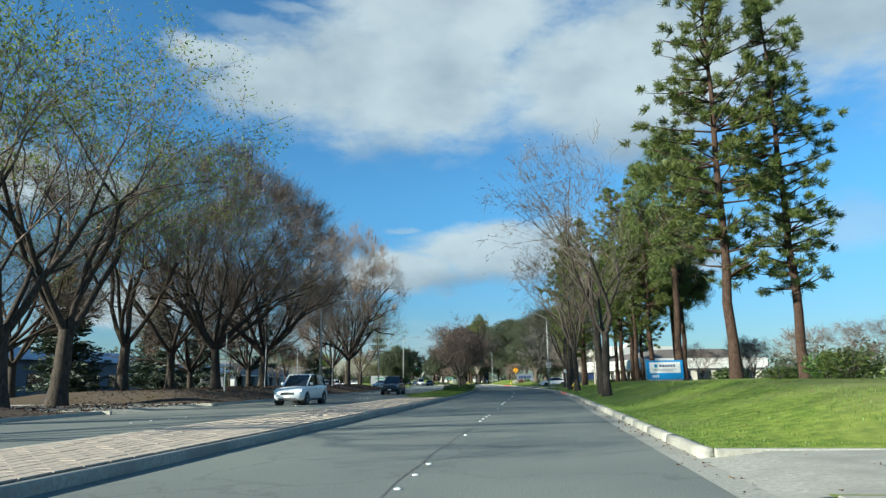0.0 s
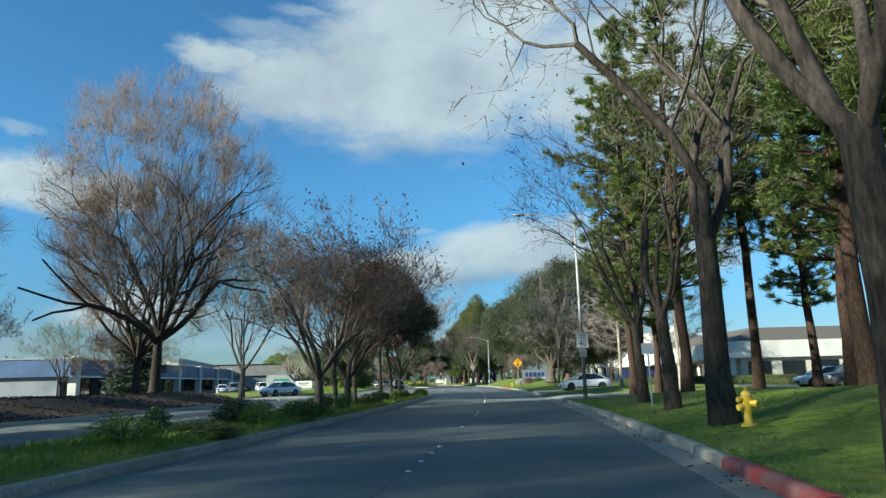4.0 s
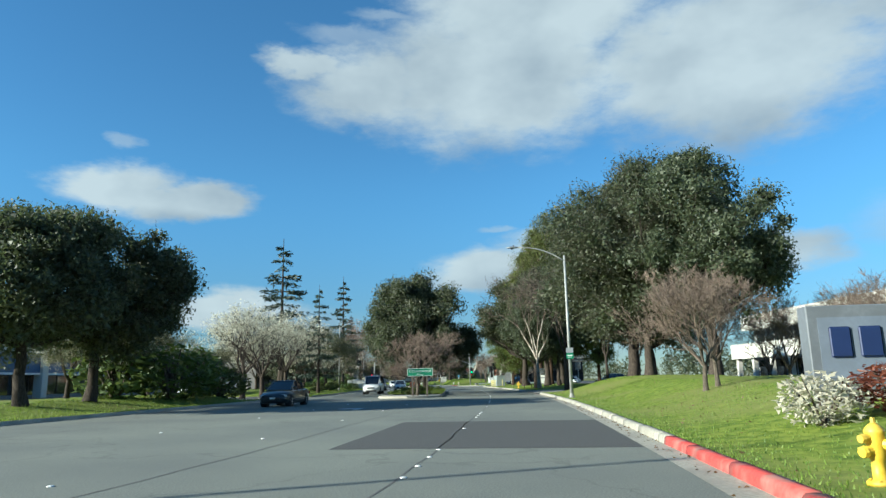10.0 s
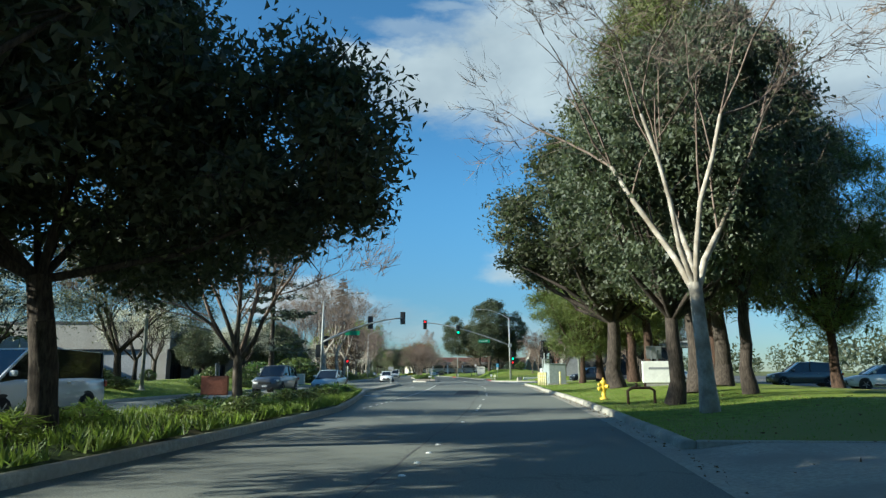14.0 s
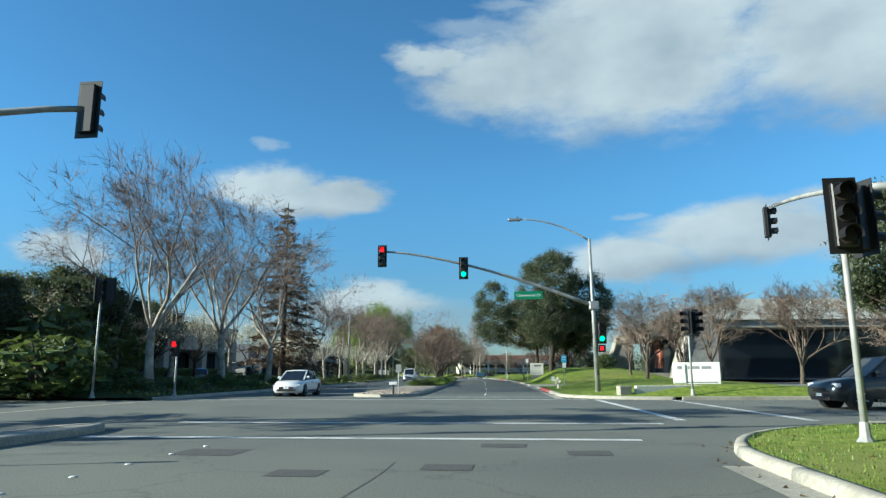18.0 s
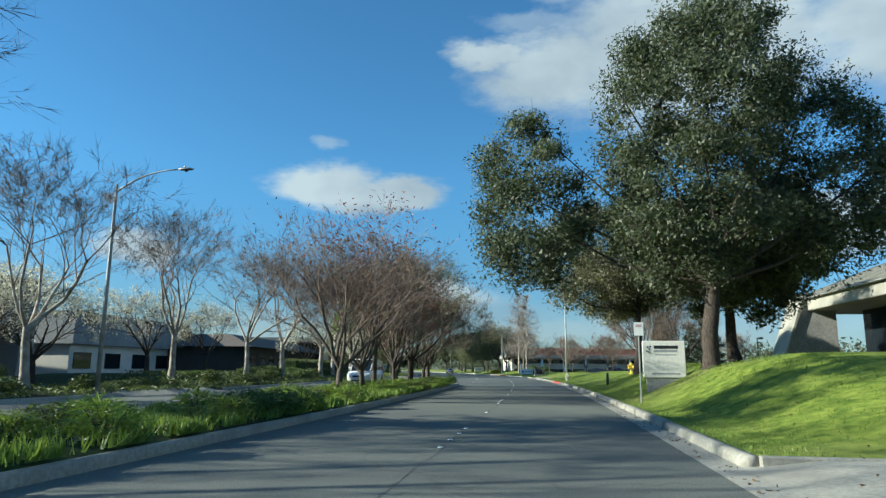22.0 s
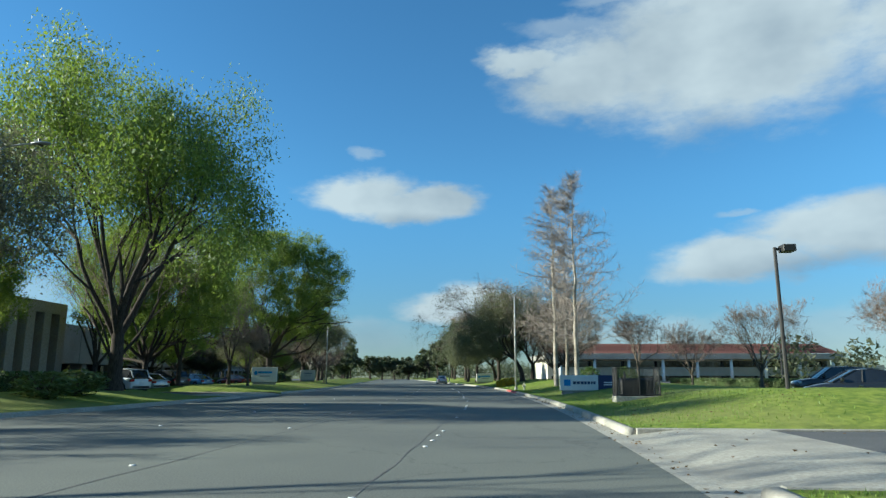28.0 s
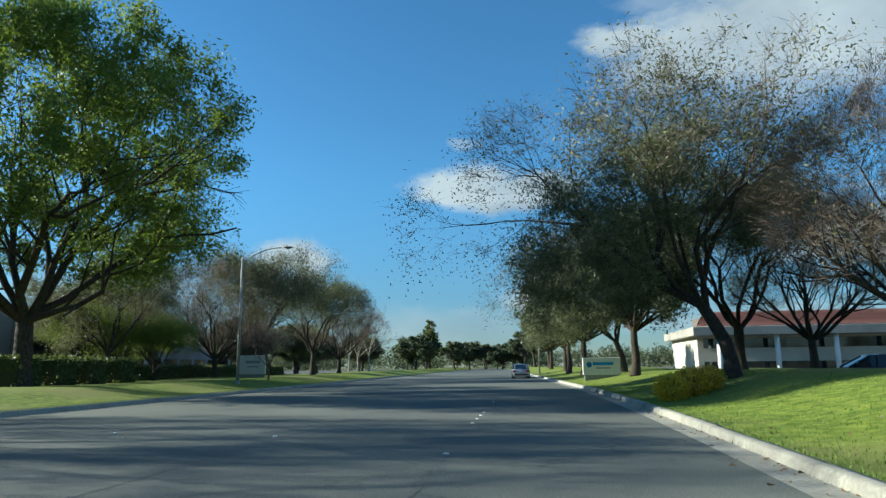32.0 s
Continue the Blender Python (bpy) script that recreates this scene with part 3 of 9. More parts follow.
def lathe(profile, sides=16, bm=None, at_point=(0, 0, 0)):
    """A turned shape from (radius, height) pairs."""
    bm = bmesh.new() if bm is None else bm
    o = Vector(at_point)
    rings = [[bm.verts.new(o + Vector((r * math.cos(2 * math.pi * k / sides), r * math.sin(2 * math.pi * k / sides), z))) for k in range(sides)] for r, z in profile]
    for lo, hi in zip(rings, rings[1:]):
        for k in range(sides):
            bm.faces.new((lo[k], lo[(k + 1) % sides], hi[(k + 1) % sides], hi[k]))
    bm.faces.new(rings[0][::-1])
    bm.faces.new(rings[-1])
    return bm


def prism(outline, y0, y1, bm=None):
    """An outline of (x, z) pairs, counter-clockwise seen from -y, drawn out from y0 to y1."""
    bm = bmesh.new() if bm is None else bm
    front = [bm.verts.new((x, y0, z)) for x, z in outline]
    rear = [bm.verts.new((x, y1, z)) for x, z in outline]
    bm.faces.new(front)
    bm.faces.new(rear[::-1])
    for k in range(len(outline)):
        j = (k + 1) % len(outline)
        bm.faces.new((front[j], front[k], rear[k], rear[j]))
    return bm


def tube(points, radii, sides=8):
    """A bent round bar through the points."""
    bm = bmesh.new()
    pts = [Vector(p) for p in points]
    rings = []
    for i, p in enumerate(pts):
        t = (pts[min(i + 1, len(pts) - 1)] - pts[max(i - 1, 0)]).normalized()
        side = t.cross(Vector((0, 1, 0.01))).normalized()
        up = side.cross(t)
        rings.append([bm.verts.new(p + (side * math.cos(2 * math.pi * k / sides) + up * math.sin(2 * math.pi * k / sides)) * radii[i]) for k in range(sides)])
    for lo, hi in zip(rings, rings[1:]):
        for k in range(sides):
            bm.faces.new((lo[k], hi[k], hi[(k + 1) % sides], lo[(k + 1) % sides]))
    bm.faces.new(rings[0])
    bm.faces.new(rings[-1][::-1])
    return bm


def lettering(text, size, mat, parent, local, depth=0.003, width=None, name="lettering"):
    """Raised letters in the built-in font, facing local -y."""
    cu = bpy.data.curves.new("text", "FONT")
    cu.body, cu.size, cu.align_x, cu.align_y, cu.extrude = text, size, "CENTER", "CENTER", depth
    tmp = bpy.data.objects.new("text", cu)
    me = bpy.data.meshes.new_from_object(tmp)
    bpy.data.objects.remove(tmp)
    xs = [v.co.x for v in me.vertices]
    k = width / (max(xs) - min(xs)) if width else 1.0
    for v in me.vertices:
        v.co = Vector((v.co.x * k, -v.co.z, v.co.y))
    me.materials.clear()
    me.materials.append(mat)
    return link(name, me, parent, "", local)


def strip(name, s0, s1, step, ds, zs, mat, label, category, kind="structure"):
    """A ribbon along the road. ds, zs: the cross-section's offsets and heights, as functions of s or numbers."""
    s = np.arange(s0, s1 + step * 0.5, step)
    rows = []
    for d, z in zip(ds, zs):
        dd = d(s) if callable(d) else np.full(len(s), float(d))
        x, y, _ = spot(s, dd)
        zz = z(s, dd) if callable(z) else np.full(len(s), float(z))
        rows.append(np.stack([x, y, zz], -1))
    v = np.stack(rows, 1)
    n, k = v.shape[:2]
    i = np.arange(n - 1)[:, None] * k + np.arange(k - 1)[None]
    f = np.stack([i, i + 1, i + 1 + k, i + k], -1).reshape(-1, 4)
    ob = new(name, mesh_of(name, v, f, mat, flat=False))
    return tagged(ob, label, category, kind=kind)

# ---- ground, road, kerbs, median ----
bm = bmesh.new()
bmesh.ops.create_grid(bm, x_segments=8, y_segments=8, size=2400)
ground = part("ground", bm, FIELD, None)
ground.location.z = -0.04
tagged(ground, "flat dry ground reaching the horizon", "ground", kind="structure")
S0, S1 = -58.0, 900.0
for a, b, mat, label in ((S0, 262.0, ASPHALT_PALE, "pale grey worn asphalt carriageway with four lanes"), (262.0, S1, ASPHALT, "darker grey asphalt carriageway beyond the crossing")):
    strip("road", a, b, 2.0, [left_kerb, -12, -6, 0, lambda s: 2.55 + flare(s)], [0.0] * 5, mat, label, "road")


def offset(fn, k):
    return lambda s: fn(s) + k


strip("cross_street", CROSS[0] - 6.5, CROSS[1] + 5.0, 0.5, [2.55, 6, 12], [0.004, 0.004, 0.004], ASPHALT, "asphalt mouth of the cross street", "road")
strip("cross_street", CROSS[0], CROSS[1], 2.0, [12, 40, 120], [0.004] * 3, ASPHALT, "asphalt cross street between office lots", "road")
strip("cross_street", CROSS[0], CROSS[1], 2.0, [-140, -60, -17.7], [0.004] * 3, ASPHALT, "asphalt cross street between office lots", "road")
for side, d0, d1 in (("right", 21.5, 75), ("left", -110, -33)):
    strip("car_park", S0, S1, 8.0, [d0, (d0 + d1) / 2, d1], [0.10] * 3, LOT, "asphalt car park behind the verge", "car park")


def spans_without(drives, a, b):
    cuts = sorted([*drives, CROSS])
    out, at_s = [], a
    for x, y in cuts:
        if y < a or x > b:
            continue
        out.append((at_s, x))
        at_s = y
    out.append((at_s, b))
    return out


rise_of = lambda s, d: rise(s, d)
for a, b in spans_without(DRIVES_R, S0, S1):
    strip("lawn", a, b, 0.75 if b < 520 else 4.0, [offset(right_kerb, k) for k in (0.16, 0.3, 0.7, 1.3, 2.2, 3.3, 4.6, 6, 8, 10, 13, 16, 20)], [rise_of] * 13,
          GRASS, "mown green lawn mound beside the road", "lawn")
for a, b in spans_without(DRIVES_L, S0, S1):
    mulch = b < 115
    ivy = a > 285 and b < 415
    strip("planting_bed" if mulch else "lawn", a, b, 0.75 if b < 520 else 4.0, [offset(left_kerb, -k) for k in (18, 14, 11, 8, 6, 4.5, 3.2, 2, 1.1, 0.5, 0.16)], [rise_of] * 11,
          SOIL if mulch else BANK if ivy else GRASS, "bark-mulched planting bed beside the road" if mulch else "bank of dark green ground cover" if ivy else "mown green lawn mound beside the road",
          "lawn" if not (mulch or ivy) else "planting bed")
for n, (a, b) in enumerate(DRIVES_R):
    strip("driveway_apron", a, b, 0.75, [2.55, 2.75, 3.6, 5.6], [0.005, 0.02, 0.13, 0.145], CONCRETE, "pale concrete driveway apron", "driveway")
    strip("driveway", a, b, 1.5, [5.6, 12, 22], [0.145, 0.14, 0.12], LOT, "asphalt driveway into an office lot", "driveway")
for n, (a, b) in enumerate(DRIVES_L):
    strip("driveway_apron", a, b, 0.75, [offset(left_kerb, -3.5), offset(left_kerb, -1), offset(left_kerb, -0.05)], [0.145, 0.13, 0.005], CONCRETE, "pale concrete driveway apron", "driveway")
    strip("driveway", a, b, 1.5, [-36, offset(left_kerb, -8), offset(left_kerb, -3.5)], [0.12, 0.14, 0.145], LOT, "asphalt driveway into an office lot", "driveway")
strip("gutter", S0, 270.0, 1.0, [lambda s: 2.12 + flare(s), lambda s: 2.36 + flare(s), lambda s: 2.6 + flare(s)], [0.006, 0.003, 0.003], CONCRETE, "narrow concrete gutter along the kerb", "gutter")
strip("gutter", 294.0, 560.0, 1.0, [2.12, 2.36, 2.6], [0.006, 0.003, 0.003], CONCRETE, "narrow concrete gutter along the kerb", "gutter")
strip("gutter", S0, 560.0, 2.0, [offset(left_kerb, 0.0), offset(left_kerb, 0.45)], [0.003, 0.006], CONCRETE, "narrow concrete gutter along the kerb", "gutter")

RED_KERB = [(59.3, 65.6), (146.0, 157.8), (304.5, 312.8), (381.0, 389.0), (458.0, 466.0)]
kerb = tagged(new("kerb"), "pale concrete kerb stones, painted red by the hydrants", "kerb", kind="structure")
rng = np.random.default_rng(4)


def kerb_stone(a, b, side=1, line=right_kerb):
    s = np.linspace(a + 0.008, b - 0.008, 5)
    base = line(s)
    lift = rng.uniform(-0.008, 0.01)
    prof = [(-0.05, 0.0), (-0.035, 0.11), (0.0, 0.15 + lift), (0.10, 0.155 + lift), (0.17, 0.15 + lift), (0.175, -0.02)]
    v = []
    for k in range(5):
        for d, z in prof:
            x, y, _ = spot(s[k], base[k] + side * d)
            v.append((x, y, z))
    f = [(k * 6 + j, k * 6 + j + 1, k * 6 + j + 7, k * 6 + j + 6) for k in range(4) for j in range(5)]
    f += [(5, 2, 1, 0), (5, 4, 3, 2), (24, 25, 26, 29), (26, 27, 28, 29)]
    f = np.array(f if side > 0 else [q[::-1] for q in f])
    red = side > 0 and any(p <= (a + b) / 2 <= q for p, q in RED_KERB)
    return link("kerb_stone", mesh_of("kerb_stone", v, f, CURB_RED if red else CONCRETE), kerb, "kerb stone painted red" if red else "")


for a, b in spans_without(DRIVES_R, -16.0, 500.0):
    cuts = [a] + [x for x in np.arange(math.ceil(a / 2.4) * 2.4, b, 2.4) if a + 0.6 < x < b - 0.6] + [b]
    edges = sorted({round(float(x), 2) for x in cuts} | {x for p in RED_KERB for x in p if a < x < b})
    for p, q in zip(edges, edges[1:]):
        kerb_stone(p, q)
for a, b in spans_without(DRIVES_L, S0, 560.0):
    strip("kerb_line", a, b, 1.0, [offset(left_kerb, -0.17), offset(left_kerb, -0.02), offset(left_kerb, 0.02), offset(left_kerb, 0.05)], [0.15, 0.155, 0.12, 0.0], CONCRETE,
          "pale concrete kerb on the far side of the road", "kerb")
strip("kerb_line", 500, S1, 4.0, [2.57, 2.6, 2.62, 2.78], [0.0, 0.12, 0.15, 0.15], CONCRETE, "pale concrete kerb", "kerb")


def nose(s, a, b, r=2.0):
    """1 inside the island, falling to 0 round its ends."""
    k = np.clip(np.minimum(s - a, b - s) / r, 0, 1)
    return np.sqrt(np.clip(1 - (1 - k) ** 2, 0, 1))


def island(a, b, right, left, fills, tag):
    """A kerbed median between the lines right(s) and left(s). fills: stretches of (from, to, material, mound height, label)."""
    mid = lambda s: (right(s) + left(s)) / 2
    R = lambda s, k=0.0: mid(s) + (right(s) - mid(s)) * nose(s, a, b) - k
    L = lambda s, k=0.0: mid(s) + (left(s) - mid(s)) * nose(s, a, b) + k
    strip("median_kerb", a, b, 0.5, [lambda s: R(s, 0.2), lambda s: R(s, 0.03), lambda s: R(s, 0.015), R], [0.155, 0.16, 0.13, 0.0], CONCRETE, "pale concrete kerb of the median", "kerb")
    strip("median_kerb", a, b, 0.5, [L, lambda s: L(s, 0.015), lambda s: L(s, 0.03), lambda s: L(s, 0.2)], [0.0, 0.13, 0.16, 0.155], CONCRETE, "pale concrete kerb of the median", "kerb")
    for p, q, mat, up, label in fills:
        pts = [lambda s, k=k: L(s, 0.18) + (R(s, 0.18) - L(s, 0.18)) * k for k in (0, 0.2, 0.5, 0.8, 1)]
        mound = lambda s, d, k, p=p, q=q, up=up: 0.145 + up * k * smooth(np.minimum(s - p, q - s) / 1.5)
        strip("median_" + tag, p, q, 0.75, pts, [0.145, *[lambda s, d, k=k, f=mound: f(s, d, k) for k in (0.8, 1.0, 0.8)], 0.145], mat, label, "median")
    return R, L


M1R, M1L = island(-58, 112.5, lambda s: np.interp(s, [-60, 30, 75, 113], [-5.75, -6.0, -6.3, -5.9]), lambda s: np.interp(s, [-60, 113], [-9.7, -9.7]),
                  [(-57.5, 47, CONCRETE_GREY, 0.0, "mortar bed of the paved median"), (47, 112, GRASS, 0.14, "grassy planted median")], "bed")
M2R, M2L = island(197.0, 275.5, lambda s: np.interp(s, [197, 226, 248, 276], [-5.6, -6.0, -9.2, -9.3]), lambda s: np.interp(s, [197, 215, 240, 276], [-10.8, -10.4, -10.4, -10.4]),
                  [(197.5, 203, CONCRETE_GREY, 0.0, "paved tip of the median"), (203, 240, BANK, 0.16, "planted median with ground cover"), (240, 275, CONCRETE, 0.0, "narrow concrete median")], "bed")
M3R, M3L = island(296.6, 373.5, lambda s: np.interp(s, [296, 320, 374], [-5.25, -5.5, -6.0]), lambda s: np.interp(s, [296, 374], [-8.9, -9.6]),
                  [(297, 321, CONCRETE_GREY, 0.0, "mortar bed of the paved median"), (321, 368, BANK, 0.18, "planted median with shrubs and small trees"), (368, 373.2, CONCRETE_GREY, 0.0, "paved end of the median")], "bed")

# lane markers, stop lines, arrows
for s in CROSS:
    tagged(part("cross_kerb", block(-16.6, 16.6, -0.1, 0.1, -0.1, 0.165, 0.02), CONCRETE, None), "pale concrete kerb of the cross street", "kerb", kind="structure").matrix_basis = at(s, 24.4, 0.0)

for drives, d in ((DRIVES_R, 12.7), (DRIVES_L, -28.6)):
    for pair in drives:
        for s in pair:
            tagged(part("kerb_return", block(-9.9, 9.9, -0.08, 0.08, -0.15, 0.16, 0.02), CONCRETE, None), "concrete edging beside a driveway", "kerb", kind="structure").matrix_basis = at(s, d, 0.0)
for d0, a, b in ((-1.78, -20, 270), (-1.75, 296, 560), (-5.35, 114, 196), (-5.2, 376, 480)):
    strip("asphalt_joint", a, b, 0.5, [lambda s, k=d0: k - 0.016 + 0.05 * np.sin(s * 0.37) + 0.02 * np.sin(s * 1.9), lambda s, k=d0: k + 0.016 + 0.05 * np.sin(s * 0.37) + 0.02 * np.sin(s * 1.9)],
          [0.004] * 2, JOINT, "thin dark joint running along the asphalt", "road")

dots = tagged(new("lane_markers"), "white raised ceramic lane markers on the asphalt", "lane marker", kind="structure")
dot_mesh = None


def marker(s, d):
    global dot_mesh
    if dot_mesh is None:
        me_bm = lathe([(0.052, 0.0), (0.05, 0.008), (0.035, 0.016), (0.012, 0.019)], 8)
        dot_mesh = bpy.data.meshes.new("marker")
        me_bm.to_mesh(dot_mesh)
        me_bm.free()
        dot_mesh.materials.append(DOT)
    x, y, h = spot(s, d)
    link("marker", dot_mesh, dots, local=pose(float(x), float(y), 0.001, 0, 0, math.degrees(float(h))))


for k in range(-2, 32):
    g = 21.66 + 14.63 * k
    lane = np.interp(g, [0, 40, 100, 190, 215, 265, 290, 330, 400, 430, 470], [-1.62, -1.9, -1.62, -1.75, -1.5, -1.13, -1.4, -1.75, -1.7, -1.45, -2.0])
    if CROSS[0] - 8 < g < CROSS[1] + 2:
        continue
    for j in range(4):
        marker(g + 1.22 * j, lane)
    marker(g + 9.2, lane)
    if g < 112 or 296 < g < 372 or 200 < g < 270:
        for j in range(4):
            marker(g + 1.22 * j, -13.7)
for s in np.arange(116, 196, 7.32):
    marker(s, -6.3)
    marker(s + 2.4, -10.2)
for s in np.arange(228, 273, 1.22):
    marker(s, -5.6)
for s in np.arange(377, 475, 7.32):
    marker(s, -5.5)
    marker(s + 0.6, -9.2)


def painted(name, pts, label, z=0.007):
    """A painted mark from corner (s, d) pairs."""
    v = [(*[float(c) for c in spot(s, d)[:2]], z) for s, d in pts]
    bm = bmesh.new()
    bm.faces.new([bm.verts.new(p) for p in v])
    bmesh.ops.recalc_face_normals(bm, faces=bm.faces[:])
    if bm.faces[:][0].normal.z < 0:
        bmesh.ops.reverse_faces(bm, faces=bm.faces[:])
    return tagged(part(name, bm, WHITE_LINE, None), label, "road marking", kind="structure")


for s, d0, d1, w in ((273.4, -9.1, 2.3, 0.3), (277.6, -9.1, 3.6, 0.28), (293.2, -17.3, 3.6, 0.28), (296.4, -5.1, 2.4, 0.3)):
    painted("stop_line", [(s, d0), (s, d1), (s + w, d1), (s + w, d0)], "worn white stop line across the lanes")
for a, b, d, w in ((279.0, 293.0, 4.2, 0.28), (279.0, 292.5, 7.6, 0.28)):
    painted("crossing_line", [(a, d), (b, d - 0.4), (b, d - 0.4 + w), (a, d + w)], "white line of the pedestrian crossing")
for s in (176.0, 240.0, 263.0, 384.0):
    d = -8.0 if s < 200 or s > 300 else -7.4
    painted("turn_arrow", [(s, d - 0.1), (s, d + 0.1), (s + 2.0, d + 0.1), (s + 2.0, d - 0.1)], "white turn arrow painted on the asphalt")
    painted("turn_arrow_head", [(s + 1.2, d - 0.1), (s + 1.2, d - 0.55), (s + 0.9, d - 0.55), (s + 1.55, d - 1.15), (s + 2.2, d - 0.55), (s + 1.9, d - 0.55), (s + 1.9, d - 0.1)],
            "head of the white turn arrow")
strip("asphalt_patch", 157.2, 165.8, 0.5, [-3.9, -1, 2.1], [0.004] * 3, PATCH, "darker repaired patch of asphalt", "road")
for s, d, w, h in ((271.0, -5.1, 1.1, 0.8), (268.8, -2.9, 0.7, 0.5), (269.5, -1.0, 0.7, 0.5), (272.4, -0.3, 0.8, 0.6), (271.3, 1.1, 0.7, 0.5)):
    strip("asphalt_patch", s - h / 2, s + h / 2, 0.3, [d - w / 2, d + w / 2], [0.005] * 2, PATCH, "small dark square patch cut into the asphalt", "road")
strip("asphalt_patch", 243.0, 252.0, 0.5, [-3.2, -1.8], [0.004] * 2, PATCH, "darker repaired patch of asphalt", "road")

# ---- trees ----


def limbs_mesh(name, segs, sides, mat):
    """Tapered bars for rows of (x0, y0, z0, x1, y1, z1, r0, r1)."""
    a = np.asarray(segs, float)
    p, q, r0, r1 = a[:, :3], a[:, 3:6], a[:, 6], a[:, 7]
    t = q - p
    t /= np.linalg.norm(t, axis=1, keepdims=True) + 1e-9
    ref = np.where(np.abs(t[:, 2:3]) < 0.9, [[0, 0, 1.0]], [[1.0, 0, 0]])
    u = np.cross(t, ref)
    u /= np.linalg.norm(u, axis=1, keepdims=True) + 1e-9
    w = np.cross(t, u)
    ang = np.arange(sides) * 2 * math.pi / sides
    ring = u[:, None] * np.cos(ang)[None, :, None] + w[:, None] * np.sin(ang)[None, :, None]
    q = q + t * (r1 * 0.35)[:, None]
    v = np.concatenate([p[:, None] + ring * r0[:, None, None], q[:, None] + ring * r1[:, None, None]], 1)
    base = np.arange(len(a))[:, None] * 2 * sides
    k = np.arange(sides)
    f = np.stack([base + k, base + sides + k, base + sides + (k + 1) % sides, base + (k + 1) % sides], -1).reshape(-1, 4)
    return mesh_of(name, v, f, mat, flat=False)


def leaves_mesh(name, centres, size, rng, mat, aspect=0.5, flatness=0.0, along=None, idx=None):
    """A pointed leaf at each centre, turned at random; along: the way that needles point."""
    n = len(centres)
    u = rng.normal(size=(n, 3))
    if along is not None:
        u = along + 0.55 * u
    u[:, 2] *= 1 - flatness
    u /= np.linalg.norm(u, axis=1, keepdims=True) + 1e-9
    r = rng.normal(size=(n, 3))
    r[:, 2] *= 1 - flatness * 0.5
    w = np.cross(u, r)
    w /= np.linalg.norm(w, axis=1, keepdims=True) + 1e-9
    s = (size * rng.uniform(0.6, 1.35, n))[:, None]
    u, w = u * s * 0.5, w * s * 0.5 * aspect
    u, w = u * 1.22, w * 1.22
    return mesh_of(name, np.stack([centres - u, centres + u * 0.35 + w, centres + u - w * 0.55], 1), np.arange(n * 3).reshape(-1, 3), mat, idx)


def clump_leaves(cen, rad, per, rng, inner=0.55):
    """Leaf centres in a shell round each clump."""
    d = rng.normal(size=(len(cen) * per, 3))
    d /= np.linalg.norm(d, axis=1, keepdims=True)
    return np.repeat(cen, per, 0) + d * (np.repeat(rad, per) * rng.uniform(inner, 1.12, len(d)))[:, None] * [1, 1, 0.8]


def twigs_mesh(name, segs, mat):
    """The finest twigs, one sliver each."""
    a = np.asarray(segs, float)
    p, q, r = a[:, :3], a[:, 3:6], a[:, 6:7]
    u = np.cross(q - p, np.roll(q - p, 1, 1) + [0.1, 0.02, 0])
    u /= np.linalg.norm(u, axis=1, keepdims=True) + 1e-9
    return mesh_of(name, np.stack([p - u * r * 1.25, p + u * r * 1.25, q], 1), np.arange(len(a) * 3).reshape(-1, 3), mat)


def grow(rng, height, r0, fork, limbs, lean, levels=5, split=(2, 4), wobble=0.16, lift=0.10, shrink=0.62, straight=False):
    """Limbs of a leafless tree: thick segments, thin segments and tips."""
    thick, thin, tips = [], [], []

    def run(p, d, length, r, level):
        steps = 4 if level < 2 else 3 if level < 4 else 2
        for k in range(steps):
            d = d + rng.normal(size=3) * wobble + np.array([0, 0, lift])
            d /= np.linalg.norm(d)
            q = p + d * length / steps
            r2 = r * (1 - 0.46 / steps)
            (thick if r > 0.05 else thin).append((*p, *q, r, r2))
            p, r = q, r2
            if level < levels and k >= 1 and (k < steps - 1):
                branch(p, d, length * rng.uniform(0.5, 0.8), r * 0.5, level + 1)
        if level < levels:
            for _ in range(rng.integers(split[0], split[1] + 1)):
                branch(p, d, length * shrink * rng.uniform(0.75, 1.15), r * 0.68, level + 1)
        else:
            tips.append((*p, *d))

    def branch(p, d, length, r, level):
        side = np.cross(d, rng.normal(size=3))
        side /= np.linalg.norm(side)
        a = rng.uniform(0.35, 0.85)
        run(p, d * math.cos(a) + side * math.sin(a), length, max(r, 0.008), level)

    p = np.zeros(3)
    d = np.array([rng.normal() * 0.03, rng.normal() * 0.03, 1.0])
    for k in range(4):
        q = p + (d + rng.normal(size=3) * 0.03) * fork / 4
        f0, f1 = 1.35 - 0.35 * min(1, k), 1.0 - 0.06 * k
        thick.append((*p, *q, r0 * (f0 if k == 0 else f1 + 0.06), r0 * f1))
        p = q
    reach = (height - fork)
    for k in range(limbs):
        a = 2 * math.pi * (k + rng.uniform(-0.25, 0.25)) / limbs
        t = lean * rng.uniform(0.5, 1.2)
        start = p - np.array([0, 0, rng.uniform(0, fork * 0.12)])
        run(start, np.array([math.cos(a) * math.sin(t), math.sin(a) * math.sin(t), math.cos(t)]), reach * rng.uniform(0.40, 0.52), r0 * rng.uniform(0.36, 0.54), 1)
    if straight:
        run(p, np.array([0, 0, 1.0]), reach * 0.6, r0 * 0.8, 1)
    return thick, thin, np.array(tips)


